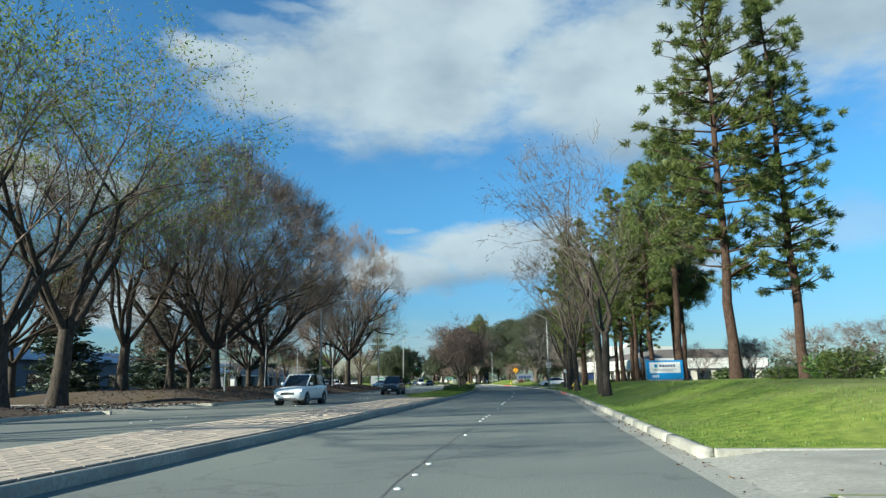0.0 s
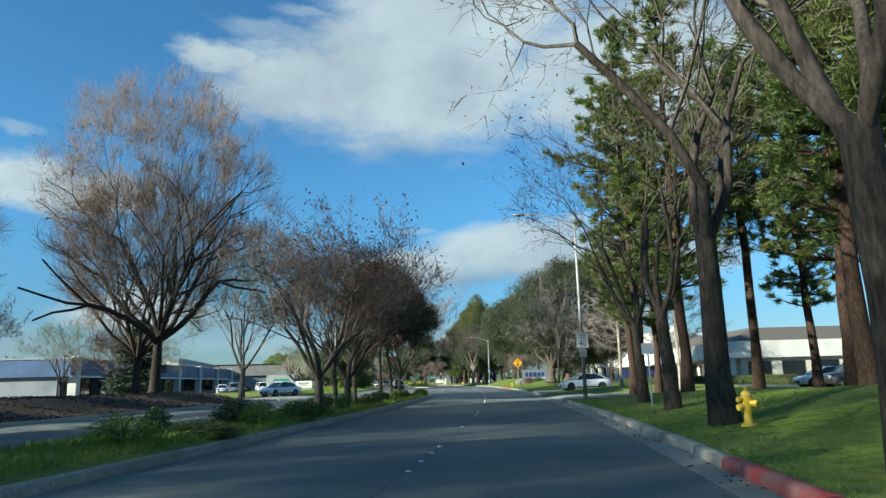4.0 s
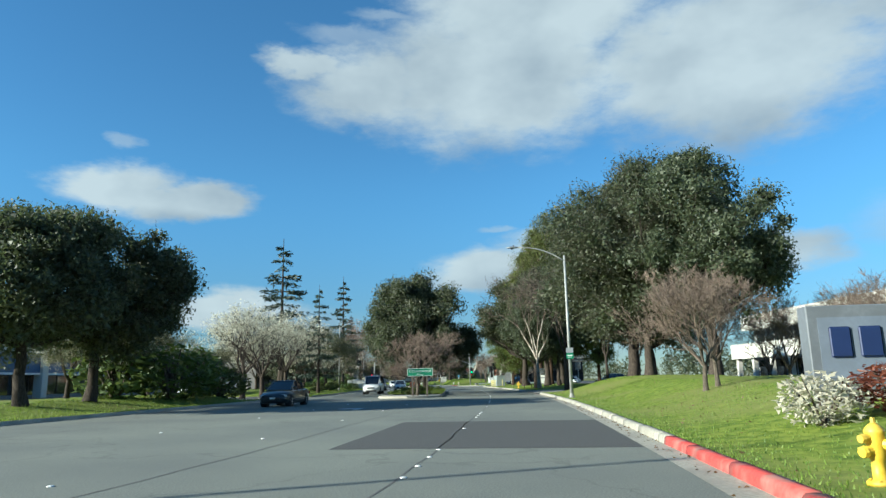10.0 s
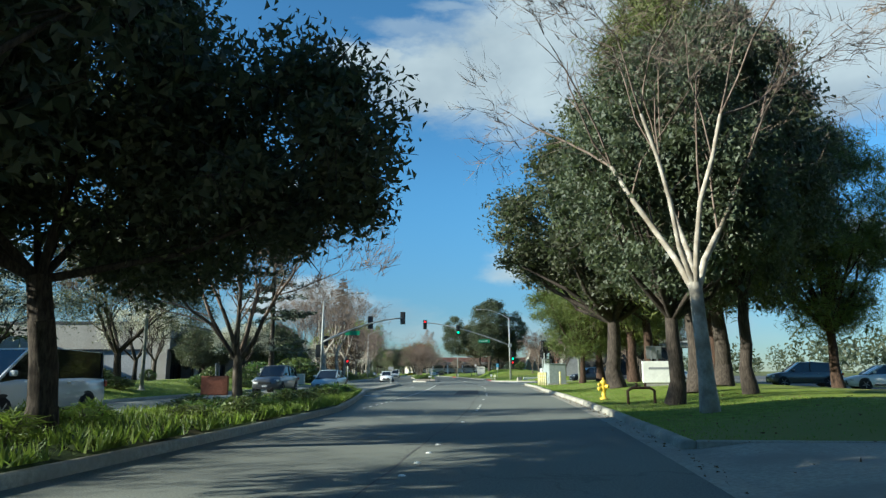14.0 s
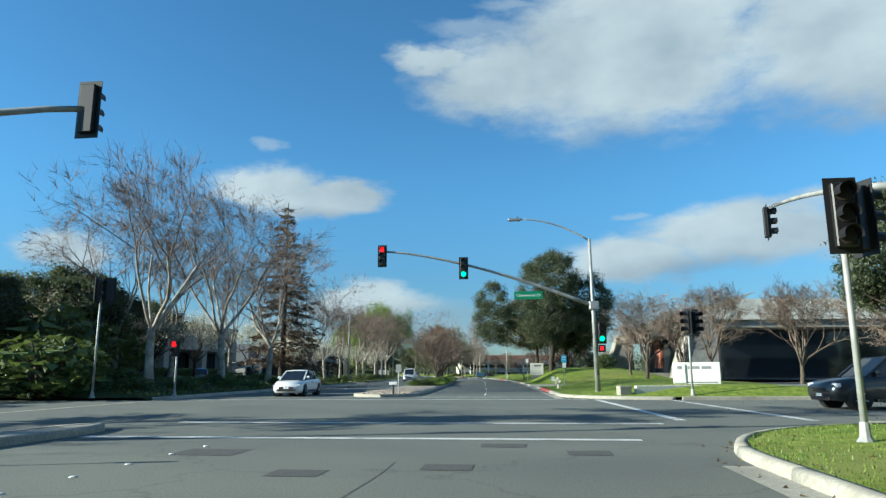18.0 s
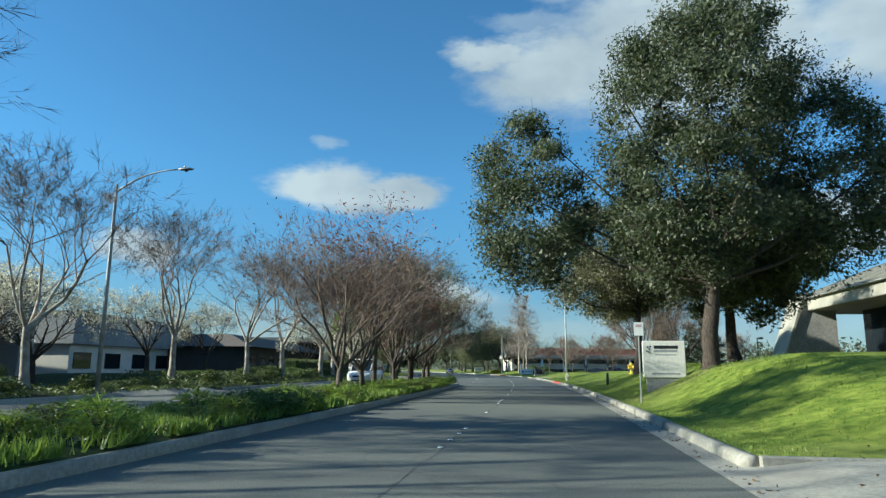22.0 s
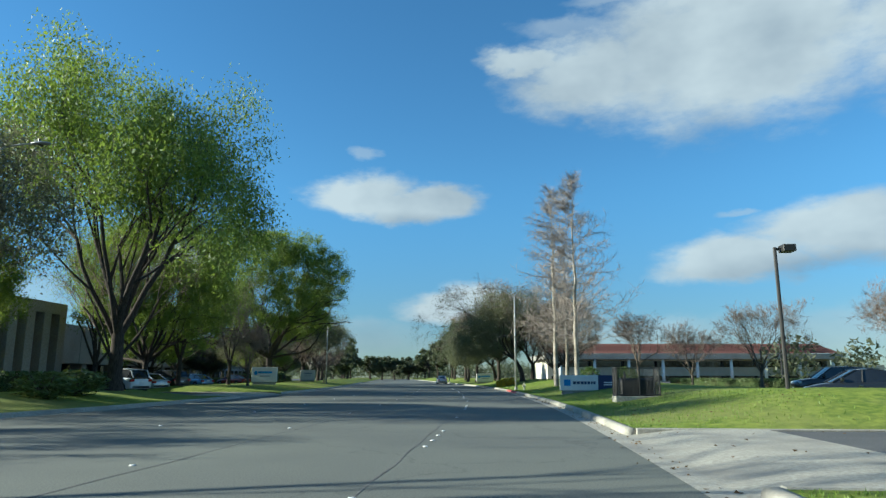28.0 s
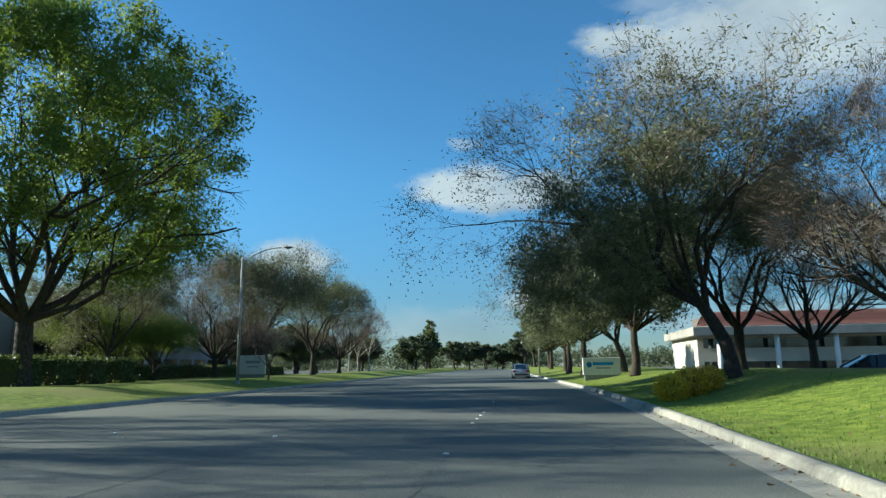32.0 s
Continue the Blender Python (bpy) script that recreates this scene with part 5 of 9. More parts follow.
# kind: maker, nominal height, label
TREES = {
    "pruned": (lambda k: make_bare(20 + k, BARK_DARK, BARK, fork=3.2, limbs=4, lean=0.42, height=12, r0=0.19, levels=5, spray=2, leaf=LEAF_BROWN, leaf_n=260, leaf_size=0.09, split=(2, 3)), 12.0),
    "bed": (lambda k: make_dome(40 + k, LEAF_BROWN, 330, 30, 0.12, 0.0, 9.4, 62), 20.0),
    "bed_green": (lambda k: make_bare(45 + k, BARK_DARK, TWIG, fork=2.4, limbs=6, lean=0.55, height=13, r0=0.26, levels=5, spray=5, leaf=LEAF_GREEN, leaf_n=8500, leaf_size=0.1), 13.0),
    "plane": (lambda k: make_bare(60 + k, BARK_PALE, TWIG, fork=3.0, limbs=5, lean=0.6, height=12, r0=0.2, levels=5, spray=8, split=(2, 3), lift=0.06), 12.0),
    "leader": (lambda k: make_bare(77, BARK, TWIG_PALE, fork=3.4, limbs=6, lean=0.62, height=12.6, r0=0.15, levels=5, spray=8, straight=True, lift=0.04), 12.6),
    "slim": (lambda k: make_spire(70 + k), 14.0),
    "vase": (lambda k: make_bare(80 + k, BARK, TWIG, fork=1.5, limbs=8, lean=0.42, height=7, r0=0.13, levels=5, spray=8, lift=0.10), 7.0),
    "vase_red": (lambda k: make_bare(85 + k, BARK, TWIG, fork=2.0, limbs=7, lean=0.4, height=8, r0=0.11, levels=5, spray=3, leaf=LEAF_RED, leaf_n=1500, leaf_size=0.12, straight=True), 8.0),
    "vase_wine": (lambda k: make_bare(90 + k, BARK, TWIG, fork=1.6, limbs=8, lean=0.5, height=8, r0=0.14, levels=5, spray=7, leaf=LEAF_WINE, leaf_n=700, leaf_size=0.1), 8.0),
    "blossom": (lambda k: make_bare(100 + k, BARK_DARK, BARK_DARK, fork=1.6, limbs=6, lean=0.75, height=6.5, r0=0.17, levels=5, spray=3, leaf=BLOSSOM, leaf_n=6000, leaf_size=0.11, crown="blossom"), 6.5),
    "big_green": (lambda k: make_bare(110 + k, BARK_DARK, BARK, fork=2.6, limbs=7, lean=0.55, height=16, r0=0.4, levels=5, spray=2, leaf=LEAF_GREEN, leaf_n=85000, leaf_size=0.16, split=(2, 3), droop=0.35, fill=0.4), 16.0),
    "round_green": (lambda k: make_dome(116, LEAF_GREEN, 460, 320, 0.195, -1.2, 10.8), 20.0),
    "half_oak": (lambda k: make_bare(120 + k, BARK_DARK, BARK, fork=2.2, limbs=6, lean=0.72, height=10, r0=0.26, levels=5, spray=5, leaf=LEAF_OLIVE, leaf_n=48000, leaf_size=0.11, droop=0.2, fill=0.4), 10.0),
    "oak": (lambda k: make_oak(130 + k, LEAF_OAK, BARK_DARK, 10, 10.5, 2.3, 190, 230, 0.165, aspect=0.6), 10.0),
    "oak_high": (lambda k: make_oak(133 + k, LEAF_WINE if k else LEAF_OAK, BARK_DARK, 10, 8.0, 3.3, 190, 220, 0.12, r0=0.14, aspect=0.6, under=0.7, knot=40), 10.0),
    "oak_low": (lambda k: make_oak(136, LEAF_OAK, BARK_DARK, 10, 10, 2.3, 260, 250, 0.135, r0=0.24, aspect=0.6,
                                   lobes=((-0.6, 0, 6.4, 4.0, 3.4), (3.4, 0.4, 5.2, 2.6, 1.8), (-3.6, 0.5, 5.6, 2.8, 2.6), (-0.4, 0.2, 7.6, 2.8, 2.2), (0.5, 2.0, 4.8, 3.4, 1.8))), 10.0),
    "oak_twin": (lambda k: make_oak(140 + k, LEAF_OAK, BARK, 14, 14, 1.2, 480, 470, 0.12, aspect=0.6, trunks=2, r0=0.42, under=1.0), 14.0),
    "oak_hero": (lambda k: make_oak(158, LEAF_OAK, BARK_DARK, 16.8, 11, 3.4, 380, 300, 0.13, aspect=0.6, r0=0.36,
                                    lobes=((-0.4, 0, 10.6, 5.0, 6.2), (-0.4, 0.5, 8.0, 4.6, 4.2), (-7.2, 3.0, 8.6, 3.0, 4.8), (5.8, 1.5, 9.0, 3.1, 5.2), (0.5, -1.0, 13.0, 3.8, 3.6))), 16.8),
    "shaggy": (lambda k: make_shaggy(165 + k), 14.0),
    "olive": (lambda k: make_oak(159, LEAF_OLIVE, BARK_DARK, 12.5, 11, 3.2, 300, 260, 0.13, r0=0.24, aspect=0.6,
                                 lobes=((-2.8, 0, 7.6, 4.0, 4.0), (-1.0, 1.5, 8.6, 4.0, 3.6), (2.4, 0.5, 8.0, 3.8, 3.8), (0.2, 0.5, 5.6, 2.8, 1.9), (-1.6, 8.3, 7.9, 2.0, 1.5), (0.0, 9.3, 6.3, 2.6, 2.3))), 12.5),
    "oak_wide": (lambda k: make_oak(152, LEAF_OAK, BARK_DARK, 19, 18, 2.8, 430, 260, 0.175, aspect=0.6, r0=0.36), 19.0),
    "pine_high": (lambda k: make_oak(178 + k, LEAF_PINE, BARK_PINE, 17, 7.5, 7.0, 150, 220, 0.27, r0=0.24, aspect=0.14, taper=0.5, knot=40), 17.0),
    "oak_far": (lambda k: make_oak(155 + k, LEAF_OAK, BARK_DARK, 10, 10.5, 2.3, 60, 60, 0.42), 10.0),
    "oak_tall": (lambda k: make_oak(150 + k, LEAF_OAK, BARK_DARK, 14, 11, 2.6, 220, 210, 0.17, aspect=0.6, r0=0.33), 14.0),
    "pine": (lambda k: make_pine(160 + k, 22, 0.22, 0.17, LEAF_PINE, BARK_PINE, whorls=28, needles=78, size=0.36, r0=0.25), 22.0),
    "pine_dense": (lambda k: make_oak(175 + k, LEAF_PINE, BARK_PINE, 17, 10, 2.4, 300, 270, 0.27, r0=0.27, aspect=0.13, taper=0.55, under=1.0, knot=40), 17.0),
    "cedar": (lambda k: make_conifer(180 + k, 18, 9, LEAF_CEDAR, BARK_DARK, 0.16, 17, 6, 90, 0.5, -0.08, 0.3), 18.0),
    "redwood": (lambda k: make_conifer(190 + k, 17, 8, LEAF_RUST, BARK_DARK, 0.10, 26, 8, 60, 0.42, -0.2, 0.15), 17.0),
    "dark_fir": (lambda k: make_conifer(195 + k, 10, 5.5, LEAF_CEDAR, BARK_DARK, 0.05, 22, 9, 70, 0.45, 0.1, 0.05), 10.0),
}
LABELS = {
    "pine_dense": "broad dense pine with long drooping needles and red trunk",
    "pruned": "tall pruned leafless tree with dark limbs on the lawn", "bed": "wide-crowned nearly leafless tree with fine brown twigs",
    "bed_green": "tall tree with thin yellow-green foliage and dark limbs", "plane": "leafless plane tree with pale bark", "slim": "tall slim leafless tree with pale trunk",
    "vase": "small vase-shaped leafless tree with grey twigs", "vase_red": "slender young tree with wine-red leaves", "vase_wine": "rounded small tree with purple-brown twigs",
    "blossom": "low spreading tree covered in cream blossom", "big_green": "large tree with light yellow-green foliage", "round_green": "round-crowned green tree with many limbs",
    "half_oak": "spreading evergreen tree with open dark crown", "oak": "dense round evergreen oak with dark foliage", "oak_twin": "huge twin-trunked evergreen oak with dense crown",
    "leader": "bare grey tree with one straight stem and fine side twigs",
    "shaggy": "leaning shaggy evergreen with a dense low skirt and twiggy top",
    "olive": "spreading evergreen tree with dense grey-green foliage and leaning trunk", "oak_wide": "huge wide evergreen oak with dense dark foliage", "pine_high": "tall pine with a high clumped crown and bare red trunk",
    "oak_hero": "large many-headed evergreen oak with dense dark foliage",
    "oak_high": "small evergreen with a dark crown raised on bare forked limbs",
    "oak_low": "low-spreading evergreen oak in the planted median",
    "oak_far": "dense round evergreen tree far down the road", "oak_tall": "tall dense evergreen tree with dark foliage", "pine": "tall pine with red-brown trunk and needle tufts",
    "cedar": "layered cedar with gaps between its boughs", "redwood": "conical conifer with rusty brown needles", "dark_fir": "dense dark conifer behind the verge",
}
pick_rng = np.random.default_rng(77)


def plant(kind, s, d, h, wide=1.0, variant=None, z=None, label="", yaw=None):
    """A tree of the given kind and height at (s, d); copies share their meshes."""
    count = {"oak": 3, "plane": 3, "pine": 3, "vase": 3}.get(kind, 2)
    k = int(pick_rng.integers(0, count)) if variant is None else variant
    maker, nominal = TREES[kind]
    f = h / nominal
    m = at(s, d, (ground_z(s, d) if z is None else z) - 0.05, float(pick_rng.uniform(0, 360)) if yaw is None else yaw, (f * wide, f * wide, f))
    if (kind, k) in STOCK:
        ob = copy_thing(STOCK[kind, k], m)
    else:
        ob = STOCK[kind, k] = maker(k)
        ob.matrix_basis = m
    if STOCK[kind, k] is not ob:
        ob.matrix_basis = m
    ob.name = "tree"
    return tagged(ob, label or LABELS[kind], "tree", "trees along the road")


def avenue(kind, rows, **more):
    for s, d, h, *w in rows:
        plant(kind, s, d, h, *(w[:1] or [1.0]), **more)


# first stretch
avenue("pruned", [(42.4, 4.2, 17), (47.4, 4.5, 18.5), (63.4, 4.0, 16), (71.0, 4.2, 18), (77.5, 4.6, 14), (83.0, 4.8, 13)])
avenue("pine", [(41.6, 11.6, 27), (44.0, 16.3, 26), (72.7, 12.8, 24), (78, 10.8, 23), (83.5, 13.0, 22), (88.5, 8.0, 22), (91.6, 6.6, 21), (98.0, 7.5, 20), (100.5, 9.6, 19), (95, 17, 21), (34, 24, 22)])
avenue("pine_high", [(68, 14.5, 27, 0.9), (79, 18, 20), (86, 19, 19), (74, 11.5, 20, 0.8), (93, 13, 20, 0.9)])
avenue("slim", [(108, 8.8, 12), (104, 12, 12)])
# the first two stand out of view, added to throw shade across the road
avenue("bed_green", [(6, -27, 21), (14, -28, 21), (31.0, -27, 22, 1.05), (35.9, -27.5, 25, 1.0), (46, -30, 20), (58.7, -33, 20), (50, -42, 17), (24, -30, 22), (127, -27.1, 17, 0.9)])
avenue("bed", [(55.1, -27, 22, 0.9), (65.5, -26.7, 22, 0.9), (107.5, -28.9, 19, 0.8), (104.3, -25.8, 25, 0.75), (74, -38, 16), (88, -36, 17), (40, -36, 18)])
avenue("vase_wine", [(82.4, -8.0, 8.8, 1.3), (86.5, -7.8, 8.0, 1.2)])
avenue("vase_red", [(89.3, -8.0, 9.0, 0.9), (83.6, -7.6, 10, 0.8)])
plant("oak_high", 97.6, -8.1, 9.3, 0.85, 1, label="small tree with purple-brown leaves on bare forked limbs")
plant("oak_high", 98.9, -7.6, 8.8, 0.9, 0)
avenue("oak", [(173.0, -22.7, 9.6, 1.0), (178.4, -22.8, 10.3, 1.0)])
plant("vase", 105.2, -7.9, 8.2, 1.05, 1)
avenue("vase", [(95, -33, 7), (118, -36, 8)])
avenue("dark_fir", [(118, -34, 8, 1.4), (78, -44, 13), (62, -46, 14), (96, -46, 12)])
avenue("cedar", [(84, -33, 17, 0.4), (92, -40, 16, 0.45)], label="thin half-dead conifer with sparse boughs")
avenue("vase", [(66, 31, 7), (74, 29, 7), (83, 27, 6.5), (90, 29, 7), (98, 26, 6.5), (58, 33, 7)])
# second stretch
plant("oak_twin", 137.0, 9.4, 16.0, 1.16, 0, yaw=0.0, label="huge twin-trunked evergreen oak arching over the kerb")
plant("leader", 122.8, 5.8, 12.6, 0.85, 0)
avenue("plane", [(221.4, 4.8, 15.0, 0.8)])
avenue("pruned", [(211.4, 6.2, 16, 0.85), (219, 12.0, 13, 0.8), (222, 16.4, 13, 0.8)], label="tall bare tree with grey limbs beside a driveway")
plant("oak_wide", 198.6, 11.0, 18, 1.02, 0)
avenue("oak_tall", [(207.3, 12.0, 20, 1.2), (212.5, 15.0, 17), (192.5, 14.0, 17), (228.5, 8.3, 15.5, 0.62), (225.9, 5.0, 12, 0.9), (231.4, 7.3, 16), (238, 10.5, 17), (243.5, 6.3, 16.5, 1.15)])
avenue("pine_dense", [(237, 15.5, 15), (236, 8.6, 25, 0.8), (243, 12, 25, 0.9), (250, 10.0, 24, 0.9), (257, 10.5, 22, 1.1), (265.3, 9.6, 20, 1.1), (268, 13, 18), (262, 14, 20), (262.4, 7.4, 13, 1.25)])
avenue("vase", [(170.6, 6.8, 5.2, 1.0), (171.4, 7.5, 5.0, 1.0)], label="small bare tree with pinkish twigs and white trunks")
avenue("vase", [(182, 20, 7), (190, 22, 7.5), (176, 24, 7), (199, 22, 8), (207, 24, 8), (216, 22, 8)])
avenue("blossom", [(200, -22.3, 8.2), (206.5, -22.6, 8.6), (219, -23.5, 8.5), (228, -26, 9), (216, -38, 8.5), (208, -34, 7), (211.3, -24, 6.5), (224, -30, 6.5), (232, -24, 6), (240, -32, 7), (252, -27, 6.5), (262, -30, 7), (268, -24, 6), (196, -33, 6.5), (190, -30, 5.5), (246, -38, 7)])
avenue("bed_green", [(150, -48, 10), (162, -52, 10), (140, -54, 11), (172, -32, 8)], variant=0)
avenue("cedar", [(233.1, -27.3, 20), (274.1, -22.9, 21, 0.85), (218.5, -19.8, 12, 0.8)])
# the tree at 241 is hidden from view, added to cast a shadow band
avenue("half_oak", [(241, -22.5, 9), (184, -25, 5), (190, -24.5, 4.5), (186, -29, 6), (194, -23, 4)])
plant("oak", 207.4, -8.3, 11.6, 0.86, 1)
avenue("vase", [(200.4, -7.7, 5.8, 1.25)])
plant("vase", 222, -8.0, 8.6, 1.0, 1, yaw=90.0)
plant("oak_low", 213.7, -7.9, 10.0, 1.0, 0, yaw=0.0)
# third stretch
avenue("plane", [(298.5, -21.2, 15.5), (308.3, -20.8, 16), (319.4, -21.1, 15), (343.6, -21.7, 11.8), (329.1, -19.9, 13), (356.8, -22.4, 11.2), (374, -21.4, 13), (382.7, -20.4, 12.5), (390, -21, 13), (396.6, -20.4, 15, 0.9), (407.3, -20.0, 16, 0.9), (366, -21.4, 11)])
avenue("plane", [(303, -26, 13), (313, -27, 13), (324, -26.5, 12)])
avenue("redwood", [(328.1, -22.5, 18.5)])
avenue("blossom", [(302, -30, 6.5), (312, -28, 6), (322, -29, 6.5), (335, -28, 6.5), (346, -27, 6.5), (352, -28, 7), (362, -27, 6.5), (371, -27, 6), (416, -22.5, 7), (424, -25, 7), (398, -26, 6.5)])
plant("oak_tall", 299, 23.5, 12.5, 1.0, 1)
avenue("oak", [(303, -29.5, 8, 1.0), (309, -31, 7.5, 1.0), (317, -31.5, 7, 1.0), (296, -31, 7, 1.0)], variant=1)
avenue("oak", [(292, -36, 7), (300, -40, 7.5)], variant=0)
plant("oak_hero", 345.5, 6.6, 16.2, 1.0, 0, z=0.75, yaw=0.0)
plant("olive", 362.6, 6.4, 12.5, 1.0, 0, yaw=0.0)
plant("oak", 352.5, 9.5, 10, 1.0, 2)
avenue("vase", [(321.0, 12.5, 9.2, 1.1), (313, 15.5, 8), (326, 17, 8.5), (308, 20, 8), (330, 13, 6), (303, 24, 9), (299, 28, 10)])
avenue("vase_wine", [(342.6, -7.7, 7.4, 1.1), (346.2, -7.7, 7.0, 1.1), (354, -7.8, 7.5)])
avenue("vase_red", [(348.5, -7.8, 10.2, 0.9), (353.4, -7.8, 8.0)])
avenue("vase", [(364.8, -8.0, 7.0, 1.1), (368.0, -8.0, 7.4, 1.25)])
plant("half_oak", 358.3, -7.8, 8.4, 0.85, 0)
# fourth stretch
plant("half_oak", 425.5, -21.5, 12, 0.9, 1)
avenue("bed_green", [(446.5, -24, 13, 0.9), (452, -28, 12, 0.9), (462, -26, 13, 0.9), (470, -24, 11, 0.8)], variant=1)
avenue("vase", [(399.7, 5.2, 5.6), (401.9, 10.5, 5.4, 1.2), (447, 17, 6.0), (436, 19, 6.0), (457, 12, 6), (462, 18, 6), (424, 24, 6.5), (412, 30, 7)])
avenue("bed", [(404.3, 15.5, 15, 0.8), (394, 17, 12, 0.8)], variant=1)
avenue("slim", [(460.5, 6.2, 17), (451.8, 6.4, 15.5), (468, 8.5, 13)])
avenue("dark_fir", [(408, 19, 9), (400, 22, 8.5), (412, 24, 8)])
plant("big_green", 439.6, -20.3, 20.5, 0.74, 0, yaw=150.0)
plant("round_green", 489.1, -24.2, 20.5, 1.0, 0, yaw=0.0)
avenue("half_oak", [(501, -27, 9), (509, -31, 8.5), (519.8, -24, 12.5), (535, -23, 12), (493, 9.5, 10)])
avenue("oak_tall", [(503, 6.5, 12, 0.95), (520, 5.5, 12.5, 1.0), (533, 5.5, 13, 0.9)], variant=1)
plant("shaggy", 486.0, 6.9, 14.0, 1.0, 0, yaw=0.0)
plant("shaggy", 512.0, 7.5, 12.0, 1.0, 0, yaw=40.0)
avenue("bed", [(491, 12, 9), (482, 11.5, 10), (552, -24, 13), (472, -30, 12), (516.5, -26.5, 11), (528, -31, 10)], variant=1)
avenue("big_green", [(507.3, -27.1, 5.2, 1.1), (503.0, -29.5, 6.0, 1.0)], variant=0)
avenue("round_green", [(432, -26, 9), (455, -25.8, 15, 0.8), (463, -29, 8)], variant=0)
avenue("vase", [(464, -20.5, 6), (510, -19.5, 5)])
avenue("oak_far", [(640, -24, 9.5, 1.2), (655, -27, 9, 1.2), (660, 9, 14), (712, -18, 11, 1.2), (722, -13, 11.5, 1.2), (735, -7, 11, 1.3), (742, 0, 9, 1.5), (738, 8, 10, 1.5), (705, -28, 13, 1.0), (745, -32, 14, 1.2), (690, -33, 12, 1.0), (720, 9, 14), (760, -20, 9), (780, 6, 11), (800, -2, 10, 1.5), (850, 2, 15), (840, -8, 14)], variant=0)
avenue("oak", [(515, -39, 7.5, 1.2), (530, -41, 8, 1.2), (548, -37, 8, 1.2), (565, -34, 8.5, 1.2), (582, -39, 9, 1.2), (603, -41, 9, 1.2), (622, -35, 9.5, 1.2), (642, -40, 10, 1.2)], variant=1)
avenue("plane", [(590, -31, 14, 0.8), (600, -29, 15, 0.7), (608, -33, 14, 0.8)])
avenue("oak_tall", [(545, 6.5, 12), (560, 8, 14, 0.9), (575, 7, 13), (592, 8, 13)], variant=1)
plant("pine_high", 705, -26.5, 19, 1.0, 1, label="tall airy tree rising over the far end of the road")

# ---- street furniture ----


def street_lamp(s, d, reach=-2.6, tall=9.0, label="tall grey steel street lamp with a curved arm", sign=None):
    """A tapered pole with a bent arm and a cobra-head lamp; reach: to the right of the pole, in metres."""
    t = thing("street_lamp", at(s, d), label, "street lamp", "street lamps")
    part("base_plate", lathe([(0.2, 0.0), (0.2, 0.04), (0.14, 0.06), (0.13, 0.22), (0.115, 0.25)], 12), CONCRETE_GREY, t)
    part("pole", rod((0, 0, 0.05), (0, 0, tall), 0.105, 0.062, 12), POLE_GREY, t, flat=False)
    k = np.linspace(0, 1, 9)
    pts = [(reach * x, 0, tall - 0.35 + 0.95 * (1 - (1 - x) ** 2.2)) for x in k]
    part("arm", tube(pts, [0.045 - 0.015 * x for x in k], 8), POLE_GREY, t, flat=False)
    e = pts[-1]
    sg = 1 if reach > 0 else -1
    head = bmesh.new()
    rings = []
    for x, w, h in ((0, 0.05, 0.04), (0.12, 0.11, 0.07), (0.35, 0.15, 0.09), (0.62, 0.12, 0.06), (0.74, 0.03, 0.02)):
        rings.append([head.verts.new((e[0] + sg * x, w * math.cos(a), e[2] + h * math.sin(a) * (1 if math.sin(a) > 0 else 0.6))) for a in np.linspace(0, 2 * math.pi, 10, endpoint=False)])
    for lo, hi in zip(rings, rings[1:]):
        for j in range(10):
            head.faces.new((lo[j], lo[(j + 1) % 10], hi[(j + 1) % 10], hi[j]))
    head.faces.new(rings[0][::-1])
    head.faces.new(rings[-1])
    part("lamp_head", head, GALV, t, flat=False)
    part("lens", lathe([(0.1, -0.03), (0.08, -0.07), (0.03, -0.09)], 10, at_point=(e[0] + sg * 0.38, 0, e[2] - 0.02)), LAMP_OFF, t, "clear lamp glass")
    part("photocell", rod((e[0] + sg * 0.3, 0, e[2] + 0.08), (e[0] + sg * 0.3, 0, e[2] + 0.17), 0.035, 0.03, 8), BLACK, t)
    return t


def plate(w, h, mat, t, x=0.0, z=0.0, y=0.0, name="plate", r=0.03, label="", thick=0.006):
    """An upright rounded panel that faces the traffic (local -y)."""
    bm = bmesh.new()
    pts = []
    for cx, cz, a0 in ((w / 2 - r, h / 2 - r, 0), (-w / 2 + r, h / 2 - r, 90), (-w / 2 + r, -h / 2 + r, 180), (w / 2 - r, -h / 2 + r, 270)):
        for k in range(4):
            a = radians(a0 + 30 * k)
            pts.append((x + cx + r * math.cos(a), z + cz + r * math.sin(a)))
    prism(pts, y - thick, y + thick, bm)
    bmesh.ops.recalc_face_normals(bm, faces=bm.faces[:])
    return part(name, bm, mat, t, label)


def bar(w, h, mat, t, x, z, y, name="writing_bar"):
    return part(name, block(x - w / 2, x + w / 2, y - 0.004, y, z - h / 2, z + h / 2), mat, t)


street_lamp(92.4, 3.75, -2.7, 9.6, "tall grey street lamp that carries a speed limit sign")
sp = thing("speed_limit_sign", at(92.4, 3.75, ground_z(92.4, 3.75), 4) @ pose(0, -0.14, 0), "white speed limit sign strapped to a lamp pole", "road sign")
panel = plate(0.66, 0.80, SIGN_WHITE, sp, 0, 3.08, 0, "sign_plate")
plate(0.625, 0.765, INK, panel, 0, 3.08, -0.008, "border", 0.025, thick=0.001)
plate(0.6, 0.74, SIGN_WHITE, panel, 0, 3.08, -0.0105, "face", 0.02, thick=0.001)
for text, size, z, w in (("SPEED", 0.13, 3.345, 0.44), ("LIMIT", 0.13, 3.195, 0.35), ("40", 0.37, 2.915, 0.40)):
    lettering(text, size * 1.2, INK, panel, pose(0, -0.013, z), 0.001, w)
